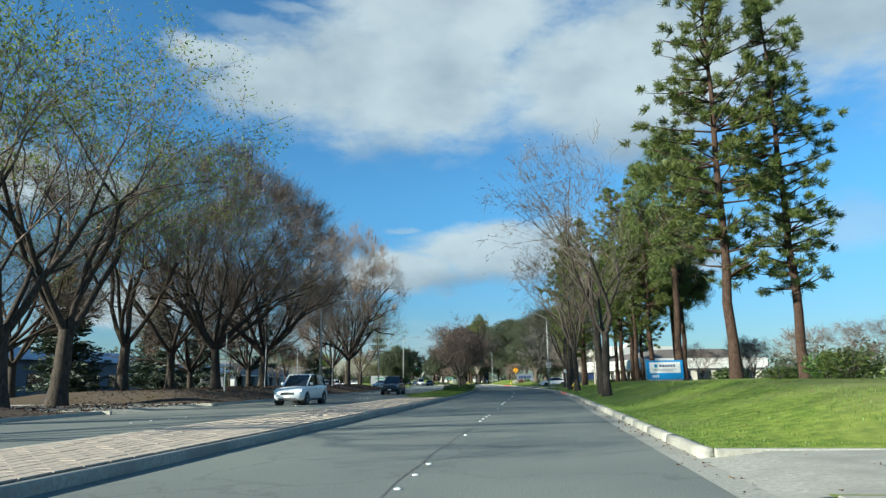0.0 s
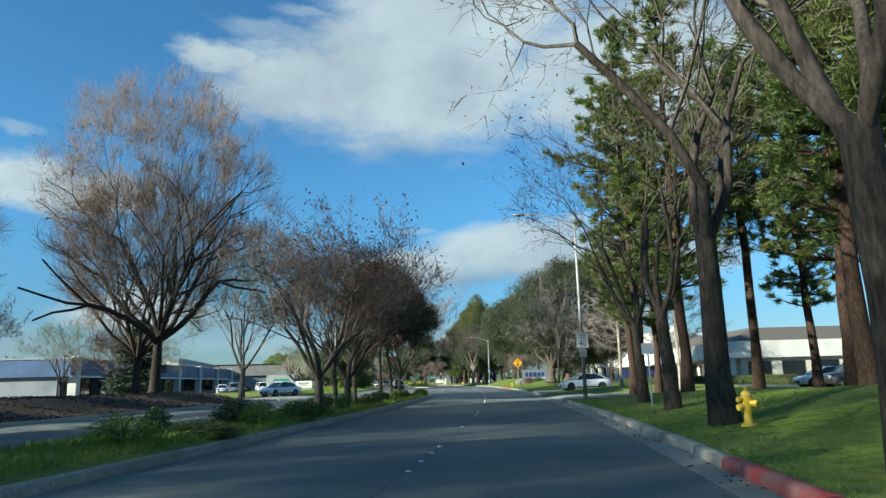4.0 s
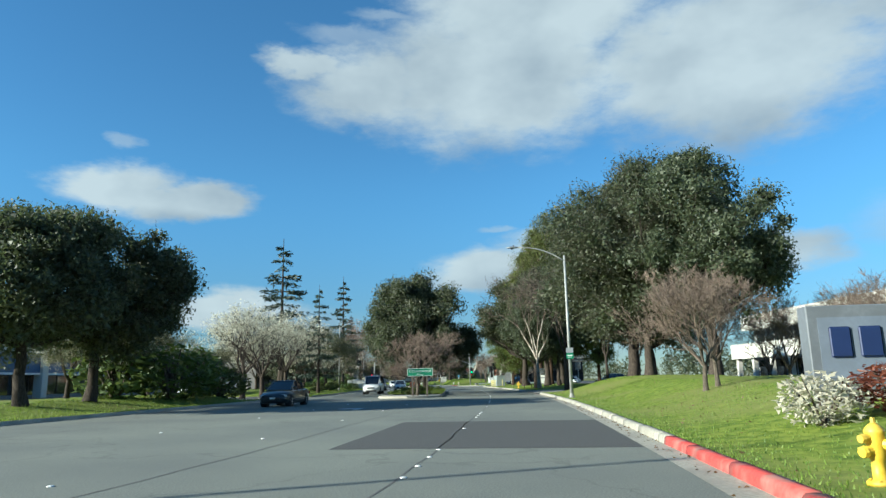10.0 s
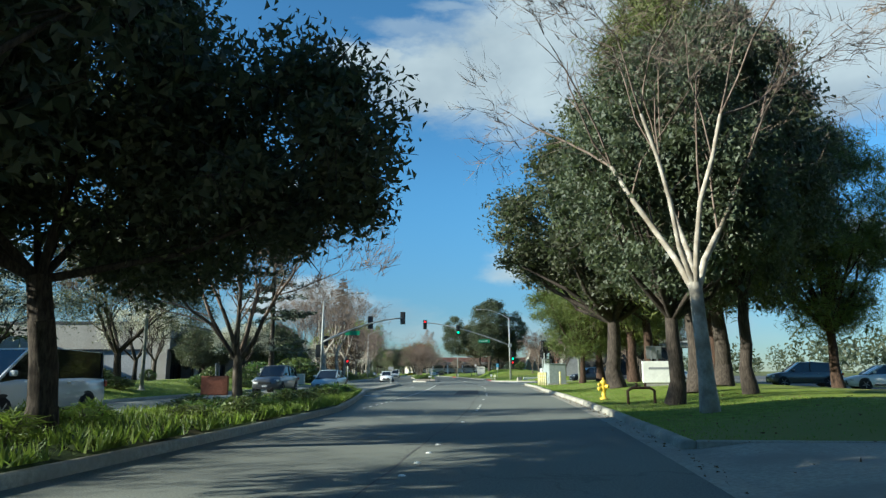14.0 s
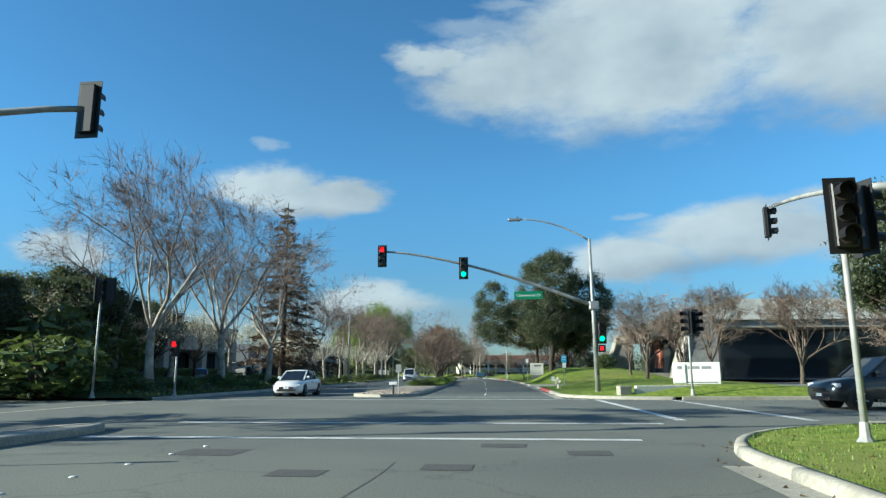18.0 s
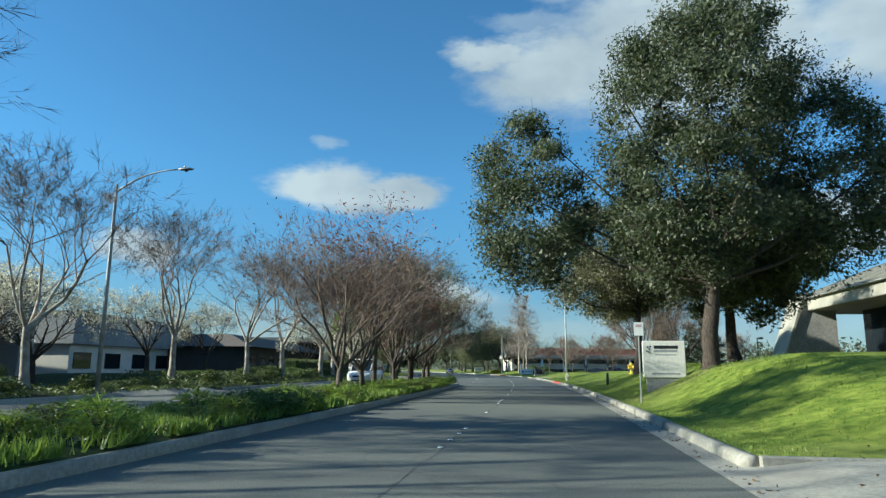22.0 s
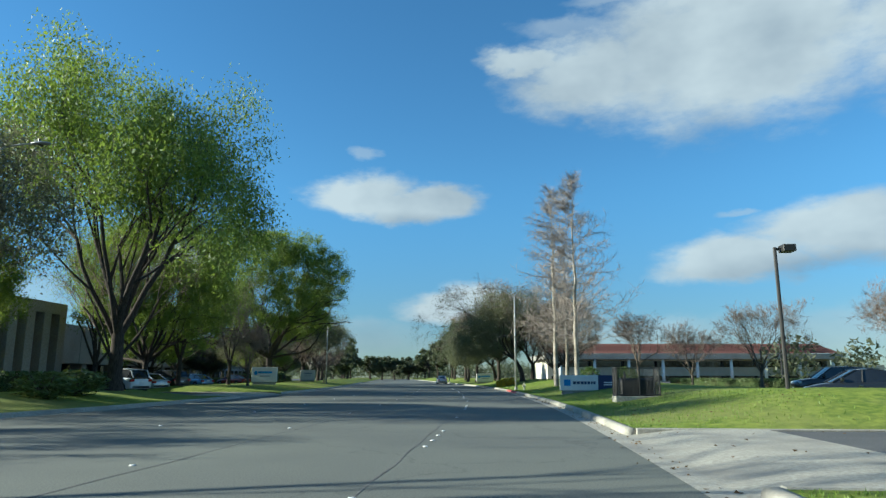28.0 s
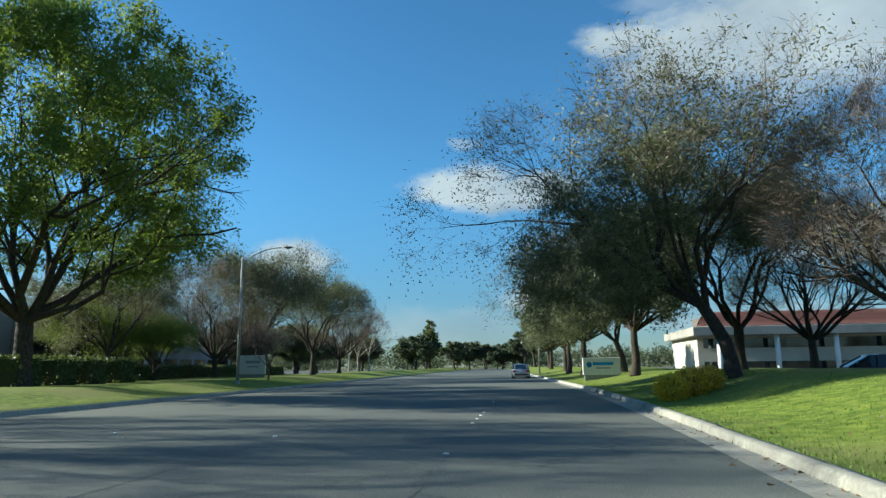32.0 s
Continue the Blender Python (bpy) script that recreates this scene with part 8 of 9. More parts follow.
def car(m, shape, paint, label, rims=RIM, name="car"):
    length, wr, body, cabin = SHAPES[shape]
    t = thing(name, m, label, "car", "vehicles")
    rings = []
    for y, w, zl, zb in body:
        mid = (zl + zb) / 2
        rings.append([(-w * 0.90, y, zl), (-w, y, zl + 0.12), (-w * 1.01, y, mid), (-w * 0.985, y, zb - 0.1), (-w * 0.9, y, zb), (0, y, zb + 0.03),
                      (w * 0.9, y, zb), (w * 0.985, y, zb - 0.1), (w * 1.01, y, mid), (w, y, zl + 0.12), (w * 0.90, y, zl)])
    part("body", loft(rings), paint, t, flat=False)
    glass_rings = []
    for (y, wb, wt, zr) in cabin:
        zb = float(np.interp(y, [b[0] for b in body], [b[3] for b in body]))
        top = max(zr, zb + 0.01)
        glass_rings.append([(-wb, y, zb - 0.05), (-wt, y, top), (0, y, top + 0.02), (wt, y, top), (wb, y, zb - 0.05)])
    part("cabin_glass", loft(glass_rings), CAR_GLASS, t, "dark car windows")
    c = cabin
    roof = [[(-r[2] * 0.99, r[0], r[3] + 0.012), (-r[2] * 0.8, r[0], r[3] + 0.035), (0, r[0], r[3] + 0.05), (r[2] * 0.8, r[0], r[3] + 0.035), (r[2] * 0.99, r[0], r[3] + 0.012), (0, r[0], r[3])] for r in c[1:-1]]
    part("roof", loft(roof), paint, t, flat=False)
    for sx in (-1, 1):
        for a, b in zip(c, c[1:]):
            pa, pb = (sx * (a[2] + 0.005), a[0], max(a[3], 0.95) + 0.005), (sx * (b[2] + 0.005), b[0], max(b[3], 0.93) + 0.005)
            if a is c[0] or b is c[-1]:
                part("pillar", rod(pa, pb, 0.04, 0.045, 6), paint, t)
        for k in (1, 2):
            r = c[k] if k == 1 else c[2]
            y = r[0] + (0.1 if k == 1 else 0.35)
            part("pillar", rod((sx * (r[1] + 0.012), y, 0.95 if shape == "sedan" else 1.12), (sx * (r[2] + 0.012), y - 0.08, r[3]), 0.03, 0.03, 6), TRIM, t)
        zb = body[3][3]
        part("side_trim", block(sx * body[3][1] - 0.012, sx * body[3][1] + 0.012, -1.2, 1.0, 0.26, 0.36, 0.01), TRIM, t)
        part("mirror", block(sx * (c[-1][1] + 0.06) - 0.09, sx * (c[-1][1] + 0.06) + 0.09, c[-1][0] - 0.42, c[-1][0] - 0.28, zb + 0.05, zb + 0.2, 0.03), paint, t)
        for y in (-0.25, 0.75):
            part("door_handle", block(sx * body[3][1] * 1.0 - 0.02, sx * body[3][1] * 1.0 + 0.02, y - 0.6, y - 0.42, zb - 0.17, zb - 0.13, 0.008), CHROME, t)
        fy, ry = length / 2 - 0.86, -length / 2 + 0.95
        for y in (fy, ry):
            w = float(np.interp(y, [b[0] for b in body], [b[1] for b in body]))
            # black disc in place of the shaded hollow round the tyre
            part("wheel_arch", rod((sx * (w - 0.3), y, wr + 0.02), (sx * (w + 0.012), y, wr + 0.02), wr + 0.06, wr + 0.05, 20), TRIM, t)
            tyre = part("tyre", lathe([(wr - 0.12, -0.11), (wr - 0.02, -0.11), (wr, -0.08), (wr, 0.08), (wr - 0.02, 0.11), (wr - 0.12, 0.11)], 22), RUBBER, t, local=pose(sx * (w - 0.08), y, wr, 0, 90, 0))
            rim = part("rim", lathe([(wr - 0.11, 0.0), (wr - 0.11, sx * 0.105), (wr - 0.15, sx * 0.1), (0.05, sx * 0.07)], 20), RIM_DARK, tyre)
            for a in range(5):
                q = radians(72 * a)
                part("spoke", rod((0.03 * math.cos(q), 0.03 * math.sin(q), sx * 0.1), ((wr - 0.13) * math.cos(q), (wr - 0.13) * math.sin(q), sx * 0.112), 0.03, 0.02, 5), rims, tyre)
        wl = body[-2][1]
        zt = body[-2][3]
        part("headlight", block(sx * (wl - 0.16) - 0.17, sx * (wl - 0.16) + 0.17, length / 2 - 0.28, length / 2 - 0.1, zt - 0.18, zt - 0.04, 0.03), HEADLIGHT, t, "clear headlight")
        part("tail_light", block(sx * (body[1][1] - 0.14) - 0.17, sx * (body[1][1] - 0.14) + 0.17, -length / 2 - 0.02, -length / 2 + 0.12, body[1][3] - 0.26, body[1][3] - 0.08, 0.02), TAIL, t, "red tail light")
    zg = body[-1][3]
    part("grille", block(-0.42, 0.42, length / 2 - 0.02, length / 2 + 0.025, zg - 0.16, zg - 0.02, 0.02), TRIM, t)
    part("lower_grille", block(-0.55, 0.55, length / 2 - 0.06, length / 2 + 0.02, 0.3, 0.42, 0.02), TRIM, t)
    part("front_plate", block(-0.16, 0.16, length / 2 + 0.02, length / 2 + 0.035, 0.44, 0.54), SIGN_WHITE, t, "white number plate with no characters")
    part("rear_plate", block(-0.16, 0.16, -length / 2 - 0.02, -length / 2, 0.72, 0.82), SIGN_WHITE, t, "white number plate with no characters")
    part("rear_bumper", block(-0.7, 0.7, -length / 2 - 0.03, -length / 2 + 0.1, 0.36, 0.5, 0.03), TRIM, t)
    return t


WHITE_CAR, SILVER, DARK_CAR = car_paint("white", (0.74, 0.75, 0.75), 0.0), car_paint("silver", (0.42, 0.44, 0.46), 0.5), car_paint("dark", (0.018, 0.022, 0.026), 0.2)
GREY_CAR, BLUE_CAR, RED_CAR = car_paint("grey", (0.12, 0.125, 0.13), 0.5), car_paint("blue", (0.10, 0.22, 0.36), 0.3), car_paint("red", (0.20, 0.02, 0.02), 0.2)
SAGE = car_paint("pale_blue", (0.34, 0.42, 0.46), 0.3)
car(at(39.8, -14.2, 0.0, 180), "suv", WHITE_CAR, "white sport utility car in the oncoming lane")
car(at(68.4, -14.0, 0.0, 180), "suv", DARK_CAR, "dark pickup-like car in the oncoming lane")
car(at(127, -23.0, 0.14, 150), "sedan", WHITE_CAR, "white sedan leaving a driveway")
car(at(118.4, 7.6, 0.14, 97), "sedan", WHITE_CAR, "white sedan with dark wheels waiting in a driveway", RIM_DARK)
car(at(221, -14.0, 0.0, 180), "van", WHITE_CAR, "white delivery van in the oncoming lane")
car(at(184.2, -14.0, 0.0, 180), "sedan", DARK_CAR, "black sedan in the oncoming lane")
car(at(247.7, -15.2, 0.0, 180), "suv", GREY_CAR, "grey sport utility car waiting in the oncoming lane")
car(at(250.5, -12.2, 0.0, 180), "sedan", SAGE, "pale blue car waiting in the oncoming lane")
car(at(299.8, -12.6, 0.0, 180), "sedan", WHITE_CAR, "white sedan in the oncoming lane at the crossing")
car(at(285.2, 12.9, 0.0, 97), "suv", DARK_CAR, "black sport utility car waiting in the cross street")
car(at(370.6, -13.4, 0.0, 180), "van", WHITE_CAR, "white van in the oncoming lane")
car(at(531, 0.3, 0.0, 0), "sedan", SILVER, "silver sedan driving ahead on the road")
lot = [(104, 24, 90, "suv", GREY_CAR, "grey car"), (108, 24, 90, "sedan", WHITE_CAR, "white car"), (226, -36, 70, "sedan", WHITE_CAR, "white car"), (230, -36, 70, "suv", WHITE_CAR, "white car"),
       (222, -36, 70, "sedan", WHITE_CAR, "white car"), (235, -37, 70, "sedan", GREY_CAR, "grey car"), (160, -40, 20, "sedan", WHITE_CAR, "white car"), (166, -40, 20, "suv", SILVER, "silver car"),
       (173, -40, 20, "sedan", DARK_CAR, "black car"), (181, -39, 20, "suv", WHITE_CAR, "white car"), (190, -40, 20, "sedan", RED_CAR, "red car"), (316, -33, 30, "sedan", SILVER, "silver car"),
       (325, -33, 30, "sedan", DARK_CAR, "black car"), (332, -33, 30, "suv", BLUE_CAR, "blue car"), (434, 15.5, 75, "sedan", DARK_CAR, "black car"), (441, 21, 80, "sedan", RED_CAR, "red car"),
       (447, 21.5, 80, "suv", DARK_CAR, "black car"), (426, 20, 95, "sedan", DARK_CAR, "black car"), (455, -27.5, 60, "suv", WHITE_CAR, "white car"), (460, -28, 60, "sedan", SILVER, "silver car"),
       (467, -29, 60, "suv", DARK_CAR, "black car"), (478, -30, 60, "sedan", BLUE_CAR, "blue car"), (496, -30, 60, "sedan", RED_CAR, "red car"), (254, 22, 80, "suv", GREY_CAR, "grey car"),
       (246, 23, 80, "sedan", WHITE_CAR, "white car"), (238, 22, 80, "sedan", SILVER, "silver car"), (304, 30, 60, "sedan", WHITE_CAR, "white car"), (309, 31, 60, "suv", SILVER, "silver car"), (492, 15, 80, "sedan", DARK_CAR, "black car")]
stock = {}
for s, d, turn, shape, paint, what in lot:
    m = at(s, d, 0.12, turn)
    key = (shape, paint.name)
    label = what + " parked in an office car park"
    if key in stock:
        tagged(copy_thing(stock[key], m), label)
    else:
        stock[key] = car(m, shape, paint, label)

# ---- shrubs, hedges, grass ----


def shrub_mesh(seed, w, h, n, size, mat, aspect=0.5, name="foliage"):
    g = np.random.default_rng(seed)
    d = g.normal(size=(n, 3))
    d /= np.linalg.norm(d, axis=1, keepdims=True)
    r = g.uniform(0.55, 1.05, (n, 1))
    c = d * r * [w / 2, w / 2, h / 2] + [0, 0, h * 0.48]
    c[:, 2] = np.maximum(c[:, 2], 0.02)
    return leaves_mesh(name, c, size, g, mat, aspect)


def stems_mesh(seed, w, h, n=9):
    g = np.random.default_rng(seed)
    segs = []
    for _ in range(n):
        a, r = g.uniform(0, 6.28), g.uniform(0.2, 0.42) * w
        segs.append((0, 0, -0.05, math.cos(a) * r * 0.5, math.sin(a) * r * 0.5, h * 0.45, 0.02, 0.015))
        segs.append((math.cos(a) * r * 0.5, math.sin(a) * r * 0.5, h * 0.45, math.cos(a) * r, math.sin(a) * r, h * 0.85, 0.015, 0.006))
    return limbs_mesh("woody_base", segs, 4, BARK)


SHRUBS = {
    "green": ("rounded green shrub in the planting", SHRUB, 0.1, 900, 0.5), "grassy": ("tuft of long arching grass leaves", BLADE, 0.34, 420, 0.1),
    "ivy": ("low dark spreading shrub", IVY, 0.12, 800, 0.6), "yellow": ("shrub full of yellow flowers by the driveway", YELLOW_FLOWER, 0.09, 1500, 0.6), "red": ("red-leaved shrub beside a sign", LEAF_RED, 0.09, 1100, 0.55),
    "blossom": ("white-flowering shrub beside a sign", BLOSSOM, 0.09, 900, 0.6),
}
shrub_stock = {}


def shrub(kind, s, d, w, h, z=None):
    label, mat, size, n, aspect = SHRUBS[kind]
    m = at(s, d, (ground_z(s, d) if z is None else z) - 0.03, float(pick_rng.uniform(0, 360)), (w, w, h))
    if kind in shrub_stock:
        ob = copy_thing(shrub_stock[kind], m)
        ob.matrix_basis = m
    else:
        ob = shrub_stock[kind] = new("shrub")
        link("foliage", shrub_mesh(len(shrub_stock) + 300, 1.0, 1.0, n, size, mat, aspect), ob)
        link("woody_base", stems_mesh(len(shrub_stock) + 320, 1.0, 1.0), ob)
        ob.matrix_basis = m
    return tagged(ob, label, "shrub", "shrubs")


g = np.random.default_rng(9)
for s in np.arange(68, 111, 1.6):
    shrub(("green", "grassy", "ivy")[int(g.integers(0, 3))], s + g.uniform(-0.5, 0.5), -7.8 + g.uniform(-1.2, 1.2), g.uniform(0.7, 1.5), g.uniform(0.35, 0.75), 0.2)
for s in np.arange(321.5, 369, 0.75):
    shrub(("grassy", "grassy", "grassy", "green", "ivy")[int(g.integers(0, 5))], s + g.uniform(-0.4, 0.4), -7.4 + g.uniform(-1.2, 1.3), g.uniform(0.8, 1.5), g.uniform(0.35, 0.65), 0.24)
for s in np.arange(203, 240, 0.8):
    r, l = float(M2R(np.array(s))), float(M2L(np.array(s)))
    shrub(("ivy", "green", "grassy")[int(g.integers(0, 3))], s, g.uniform(l + 0.7, r - 0.7), g.uniform(0.8, 1.4), g.uniform(0.3, 0.65), 0.2)
for s in np.arange(296, 410, 2.1):
    shrub(("ivy", "ivy", "green")[int(g.integers(0, 3))], s, left_kerb(s) - g.uniform(1.2, 5.5), g.uniform(1.2, 2.4), g.uniform(0.4, 0.9))
for s in np.arange(210, 275, 2.6):
    shrub(("ivy", "green")[int(g.integers(0, 2))], s, left_kerb(s) - g.uniform(1.5, 8), g.uniform(1.2, 2.4), g.uniform(0.5, 1.1))
for s, d, w, h, kind in ((29, 12.4, 2.4, 1.3, "green"), (32, 12.8, 2.2, 1.3, "green"), (52, 18, 3, 1.6, "green"), (56, 19, 3.4, 1.8, "green"), (60, 16.5, 3, 1.5, "ivy"), (157.0, 5.2, 1.5, 1.0, "blossom"), (157.2, 6.6, 1.6, 0.9, "red"),
                      (157.4, 8.0, 1.4, 0.8, "green"), (481.2, 3.6, 1.1, 0.9, "yellow"), (482.0, 4.4, 1.2, 1.0, "yellow"), (483, 5.2, 1.1, 0.9, "yellow"), (186, -22, 6, 3.6, "green"), (190, -22.5, 5, 3.0, "green"), (194, -22, 4.5, 2.4, "ivy"),
                      (183, -24, 5, 3.4, "ivy"), (447, -26, 3, 1.4, "green"), (431, -18.8, 2.4, 1.1, "ivy"), (434, -19.2, 2.6, 1.2, "ivy"), (293, -24, 6, 3.2, "ivy"), (298, -27, 7, 4.5, "ivy"), (303, -27, 6, 4.0, "ivy"), (289, -26, 4, 1.8, "green"),
                      (284, -27, 5, 2.6, "green"), (455, 10.5, 2, 1.2, "green"), (474, 12, 2.2, 1.4, "green"), (40, 21, 4, 2.6, "green"), (48, 24, 4, 2.6, "ivy"), (372, 9, 2, 1.2, "green"), (338, 12, 2.4, 1.5, "ivy")):
    shrub(kind, s, d, w, h)


def hedge(s0, s1, d, w, h, label):
    t = thing("hedge", at((s0 + s1) / 2, d), label, "hedge")
    gg = np.random.default_rng(int(s0))
    n = int((s1 - s0) * 220)
    y, a = gg.uniform(-(s1 - s0) / 2, (s1 - s0) / 2, n), gg.uniform(0, 2 * math.pi, n)
    c = np.stack([np.sign(np.cos(a)) * np.abs(np.cos(a)) ** 0.4 * w / 2 * gg.uniform(0.8, 1.06, n), y, h / 2 + np.sign(np.sin(a)) * np.abs(np.sin(a)) ** 0.4 * h / 2 * gg.uniform(0.85, 1.05, n)], -1)
    link("foliage", leaves_mesh("foliage", c, 0.15, gg, IVY, 0.6), t)
    # solid dark block that fills the hedge inside its leaves
    part("inner_hedge", block(-w * 0.35, w * 0.35, -(s1 - s0) / 2 + 0.1, (s1 - s0) / 2 - 0.1, -0.3, h * 0.86, 0.05), BANK, t, "dark solid block behind the leaves")


hedge(383, 412, -23.6, 1.6, 1.4, "dense dark clipped hedge before an office")
hedge(425, 447, -25.0, 1.2, 1.0, "low dark clipped hedge by a car park")
hedge(455, 485, 24.5, 1.2, 1.0, "low dark clipped hedge by the columns")
hedge(36, 78, 27.5, 1.4, 1.3, "dark clipped hedge before a white office")
hedge(120, 180, 27.0, 1.2, 0.9, "low clipped hedge before a white office")
hedge(456, 500, -33.5, 1.2, 0.9, "low dark clipped hedge by a car park")
hedge(500, 545, -30.0, 1.5, 1.2, "dark clipped hedge before a grey office")
for a in (488.4, 491.2, 494.0, 497.2):
    hedge(a, a + 2.0, -24.6, 1.7, 1.5, "dark clipped box hedge block on the lawn edge")
hedge(300, 340, -33.0, 1.4, 1.2, "dark hedge between the bank and the car park")


def turf(name, s, d, size, mat, label, seed, zs=None):
    """Short upright blades; one joined mesh, too many to count."""
    gg = np.random.default_rng(seed)
    x, y, _ = spot(s, d)
    z = rise(s, d) if zs is None else zs
    n = len(s)
    hgt = size * gg.uniform(0.5, 1.5, n)
    a = gg.uniform(0, 2 * math.pi, n)
    w = 0.011 + hgt * 0.05
    lean = gg.normal(size=(n, 2)) * hgt[:, None] * 0.4
    v = np.stack([np.stack([x - np.cos(a) * w, y - np.sin(a) * w, z - 0.01], -1), np.stack([x + np.cos(a) * w, y + np.sin(a) * w, z - 0.01], -1), np.stack([x + lean[:, 0], y + lean[:, 1], z + hgt], -1)], 1)
    return tagged(new(name, mesh_of(name, v, np.arange(n * 3).reshape(-1, 3), mat)), label, "grass", kind="stuff")


n = 190000
ss = g.uniform(-2, 500, n)
ww = g.uniform(0, 1, n) ** 1.7 * 5.5
dd = right_kerb(ss) + 0.15 + ww
keep = (gap(ss, DRIVES_R, 0.4) > 0.5)
turf("lawn_grass", ss[keep], dd[keep], 0.038, BLADE, "short mown grass blades along the kerb", 1)
n = 40000
ss = g.uniform(48, 111, n)
dd = g.uniform(0, 1, n)
dd = M1L(ss) + 0.2 + (M1R(ss) - M1L(ss) - 0.4) * dd
turf("median_grass", ss, dd, 0.10, BLADE, "uncut grass on the median", 2, np.full(n, 0.25))
n = 30000
ss = g.uniform(120, 275, n)
dd = left_kerb(ss) - 0.2 - g.uniform(0, 1, n) ** 1.5 * 6
keep = gap(ss, DRIVES_L, 0.4) > 0.5
turf("far_grass", ss[keep], dd[keep], 0.09, BLADE, "mown grass along the far kerb", 3)


def litter(name, s, d, z, size, mat, label, seed, flat=0.75, aspect=0.6):
    gg = np.random.default_rng(seed)
    x, y, _ = spot(s, d)
    return tagged(new(name, leaves_mesh(name, np.stack([x, y, z], -1), size, gg, mat, aspect, flat)), label, "leaves", kind="stuff")


n = 26000
ss = g.uniform(294, 411, n)
dd = left_kerb(ss) - 0.25 - g.uniform(0, 8, n)
litter("ground_cover", ss, dd, rise(ss, dd) + g.uniform(0.02, 0.2, n), 0.16, IVY, "dark ivy leaves covering the bank", 5, 0.5)
for a, b, R, L, seed in ((203, 240, M2R, M2L, 15), (321.5, 369, M3R, M3L, 16)):
    n = 4500
    ss = g.uniform(a, b, n)
    dd = L(ss) + 0.25 + (R(ss) - L(ss) - 0.5) * g.uniform(0, 1, n)
    litter("ground_cover", ss, dd, 0.2 + g.uniform(0.0, 0.16, n), 0.09, IVY, "low green ground cover filling the median", seed, 0.4)
    n = 26000
    knots = g.uniform(a, b, 130)
    ss = np.clip(knots[g.integers(0, 130, n)] + g.normal(size=n) * 0.45, a, b)
    dd = L(ss) + 0.2 + (R(ss) - L(ss) - 0.35) * np.clip(0.5 + 0.5 * np.sin(ss * 3.7) * 0.6 + g.normal(size=n) * 0.3, 0, 1)
    turf("median_grass", ss, dd, 0.2, BLADE, "tufts of uncut grass on the planted median", seed + 1, np.full(n, 0.22))
n = 14000
ss = g.uniform(-10, 111, n)
dd = left_kerb(ss) - 0.3 - g.uniform(0, 10, n)
litter("bark_chips", ss, dd, rise(ss, dd) + g.uniform(0.0, 0.05, n), 0.16, BARK_PINE, "bark chips scattered over the planting bed", 6, 0.7, 0.4)
n = 2600
ss = g.uniform(0, 480, n)
dd = right_kerb(ss) - 0.05 - np.abs(g.normal(size=n)) * 0.22
litter("fallen_leaves", ss, dd, np.full(n, 0.012), 0.06, LEAF_BROWN, "dry brown leaves in the gutter", 7, 0.9)
n = 3000
ss = g.uniform(0, 480, n)
dd = right_kerb(ss) + 0.3 + g.uniform(0, 6, n)
litter("fallen_leaves", ss, dd, rise(ss, dd) + 0.03, 0.06, LEAF_BROWN, "dry brown leaves on the lawn", 8, 0.9)


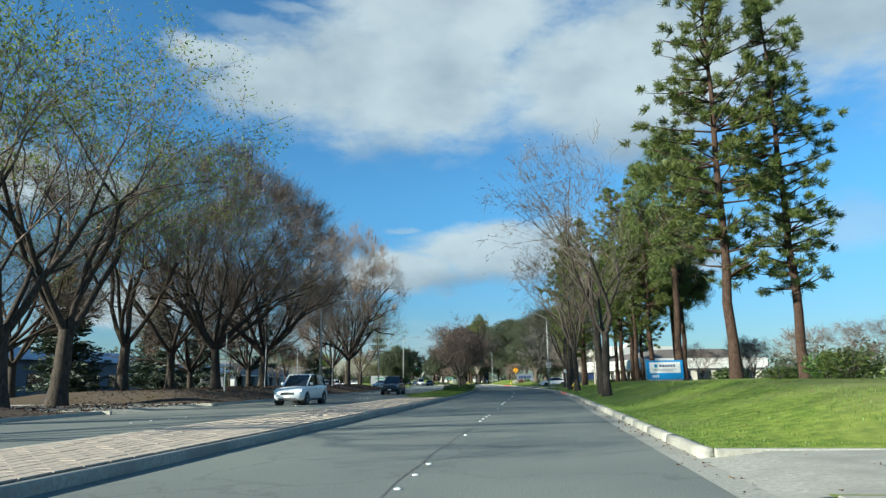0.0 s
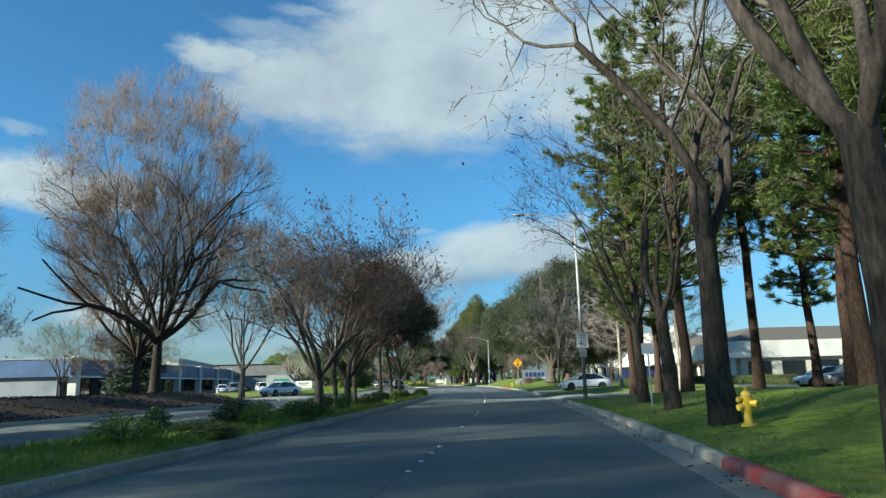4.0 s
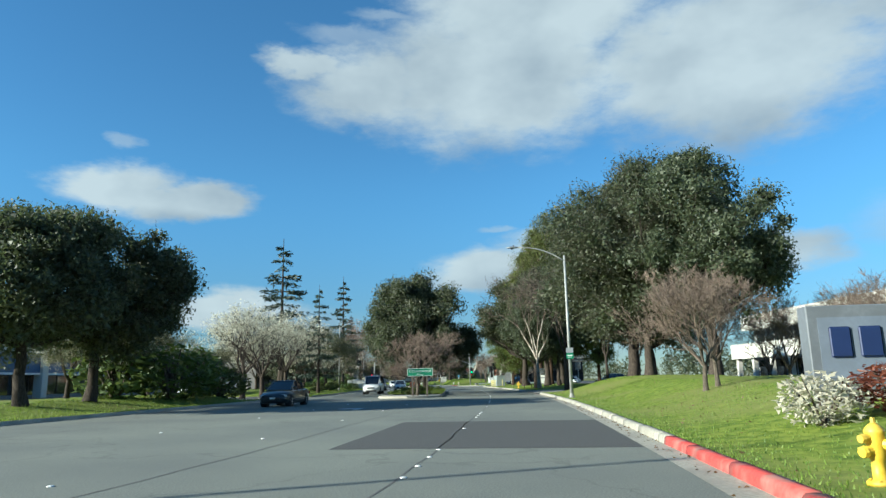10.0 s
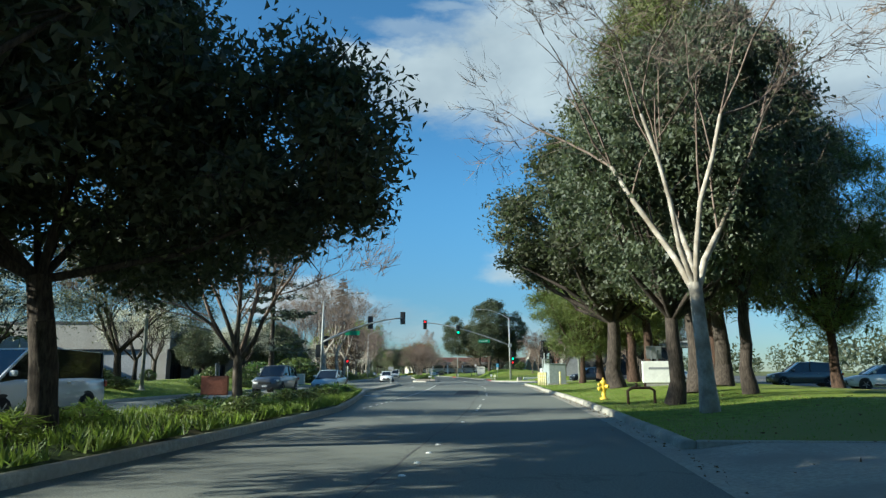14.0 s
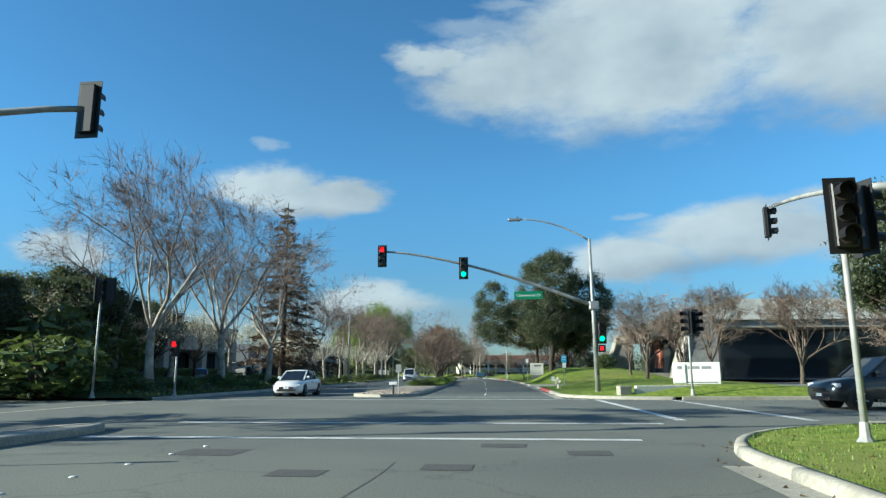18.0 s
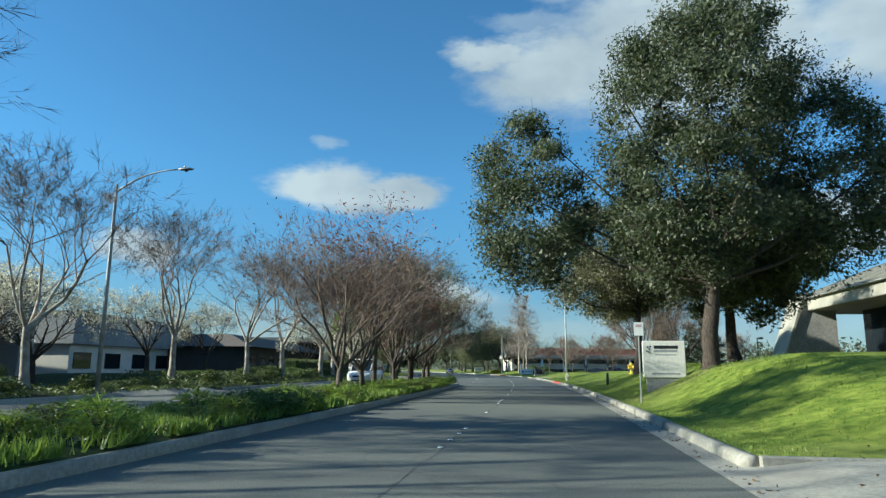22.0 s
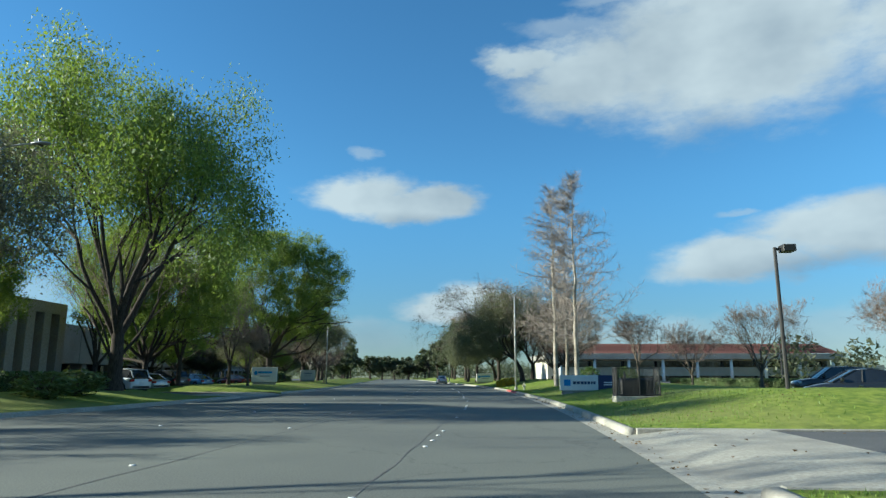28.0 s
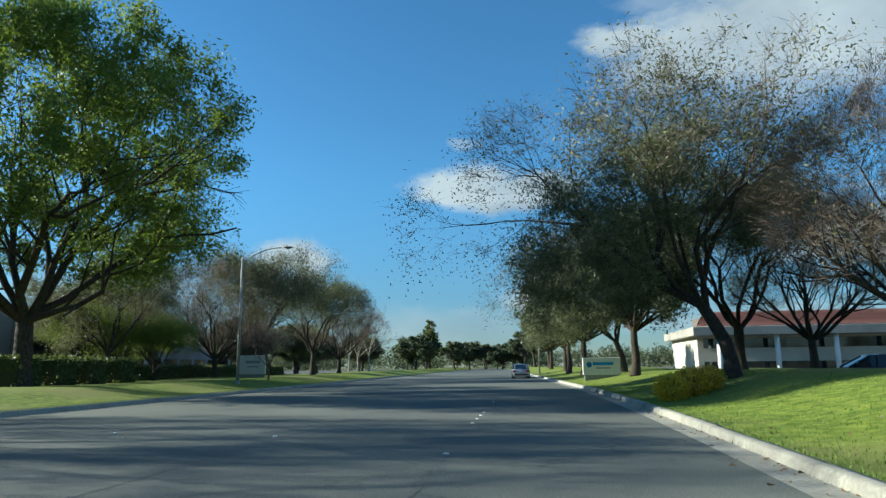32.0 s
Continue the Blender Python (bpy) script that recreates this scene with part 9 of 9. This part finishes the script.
def far_woods(seed):
    """A band of distant tree crowns behind the offices and at the road's end."""
    gg = np.random.default_rng(seed)
    cen = []
    for s in np.arange(-40, 900, 7.0):
        for d in (gg.uniform(72, 110), gg.uniform(110, 160), -gg.uniform(92, 130), -gg.uniform(130, 190)):
            cen.append((*[float(c) for c in spot(s + gg.uniform(-4, 4), d)[:2]], gg.uniform(6, 13), gg.uniform(5, 9)))
    for k in range(60):
        cen.append((*[float(c) for c in spot(905 + gg.uniform(0, 60), gg.uniform(-120, 120))[:2]], gg.uniform(9, 16), gg.uniform(6, 11)))
    for k in range(170):
        cen.append((*[float(c) for c in spot(765 + gg.uniform(0, 70), gg.uniform(-170, 90))[:2]], gg.uniform(6, 11), gg.uniform(8, 14)))
    cen = np.array(cen)
    per = 150
    d = gg.normal(size=(len(cen) * per, 3))
    d /= np.linalg.norm(d, axis=1, keepdims=True)
    h, w = np.repeat(cen[:, 2], per), np.repeat(cen[:, 3], per)
    r = gg.uniform(0.5, 1.05, len(d))
    c = np.repeat(cen[:, :2], per, 0) + d[:, :2] * (w * 0.5 * r)[:, None]
    z = h * 0.52 + d[:, 2] * h * 0.48 * r
    return tagged(new("far_woods", leaves_mesh("far_woods", np.c_[c, z], 1.1, gg, LEAF_OAK, 0.6)), "distant band of dark tree crowns", "trees", kind="stuff")


far_woods(12)

# ---- brick paving of the median ----


def pavers(a, b, right, left, limit):
    """Long brick courses along the road, each brick with its own edges; the nearest are parts, the rest one joined part."""
    bed = tagged(new("brick_paving"), "tan and red brick paving of the median", "paving", kind="structure")
    gg = np.random.default_rng(int(a) + 500)
    lng, wid = 0.6, 0.29
    V, F = [], []
    count = 0
    unit = bpy.data.meshes.new("brick")
    ub = block(-wid / 2 + 0.012, wid / 2 - 0.012, -lng / 2 + 0.012, lng / 2 - 0.012, 0, 0.03, 0.006)
    ub.to_mesh(unit)
    ub.free()
    unit.materials.append(BRICK)
    bx = np.array([(x, y, z) for z in (0, 0.03) for x, y in ((-1, -1), (1, -1), (1, 1), (-1, 1))], float)
    quads = [(4, 5, 6, 7), (0, 1, 5, 4), (1, 2, 6, 5), (2, 3, 7, 6), (3, 0, 4, 7)]
    s = a
    while s < b:
        r, l = float(right(np.array(s))), float(left(np.array(s)))
        cols = int((r - l - 0.5) / wid)
        for j in range(cols):
            dd = (r + l) / 2 + (j - (cols - 1) / 2) * wid
            x, y, h = [float(c) for c in spot(s + (0.3 if j % 2 else 0), dd)]
            z = 0.15 + gg.uniform(-0.004, 0.004)
            if a + 6 < s < a + 6 + limit and count < 300:
                link("brick", unit, bed, local=pose(x, y, z, 0, 0, math.degrees(h)))
                count += 1
            else:
                c, sn = math.cos(h), math.sin(h)
                p = bx * [wid / 2 - 0.012, lng / 2 - 0.012, 1]
                k = len(V) * 8
                V.append(np.stack([x + p[:, 0] * c - p[:, 1] * sn, y + p[:, 0] * sn + p[:, 1] * c, z + p[:, 2]], -1))
                F += [tuple(k + q for q in f) for f in quads]
        s += lng
    rest = link("bricks", mesh_of("bricks", np.concatenate(V), np.array(F), BRICK), bed)
    rest["kind"] = "stuff"


pavers(-4.0, 47.0, M1R, M1L, 16)
pavers(298.5, 320.5, M3R, M3L, 16)
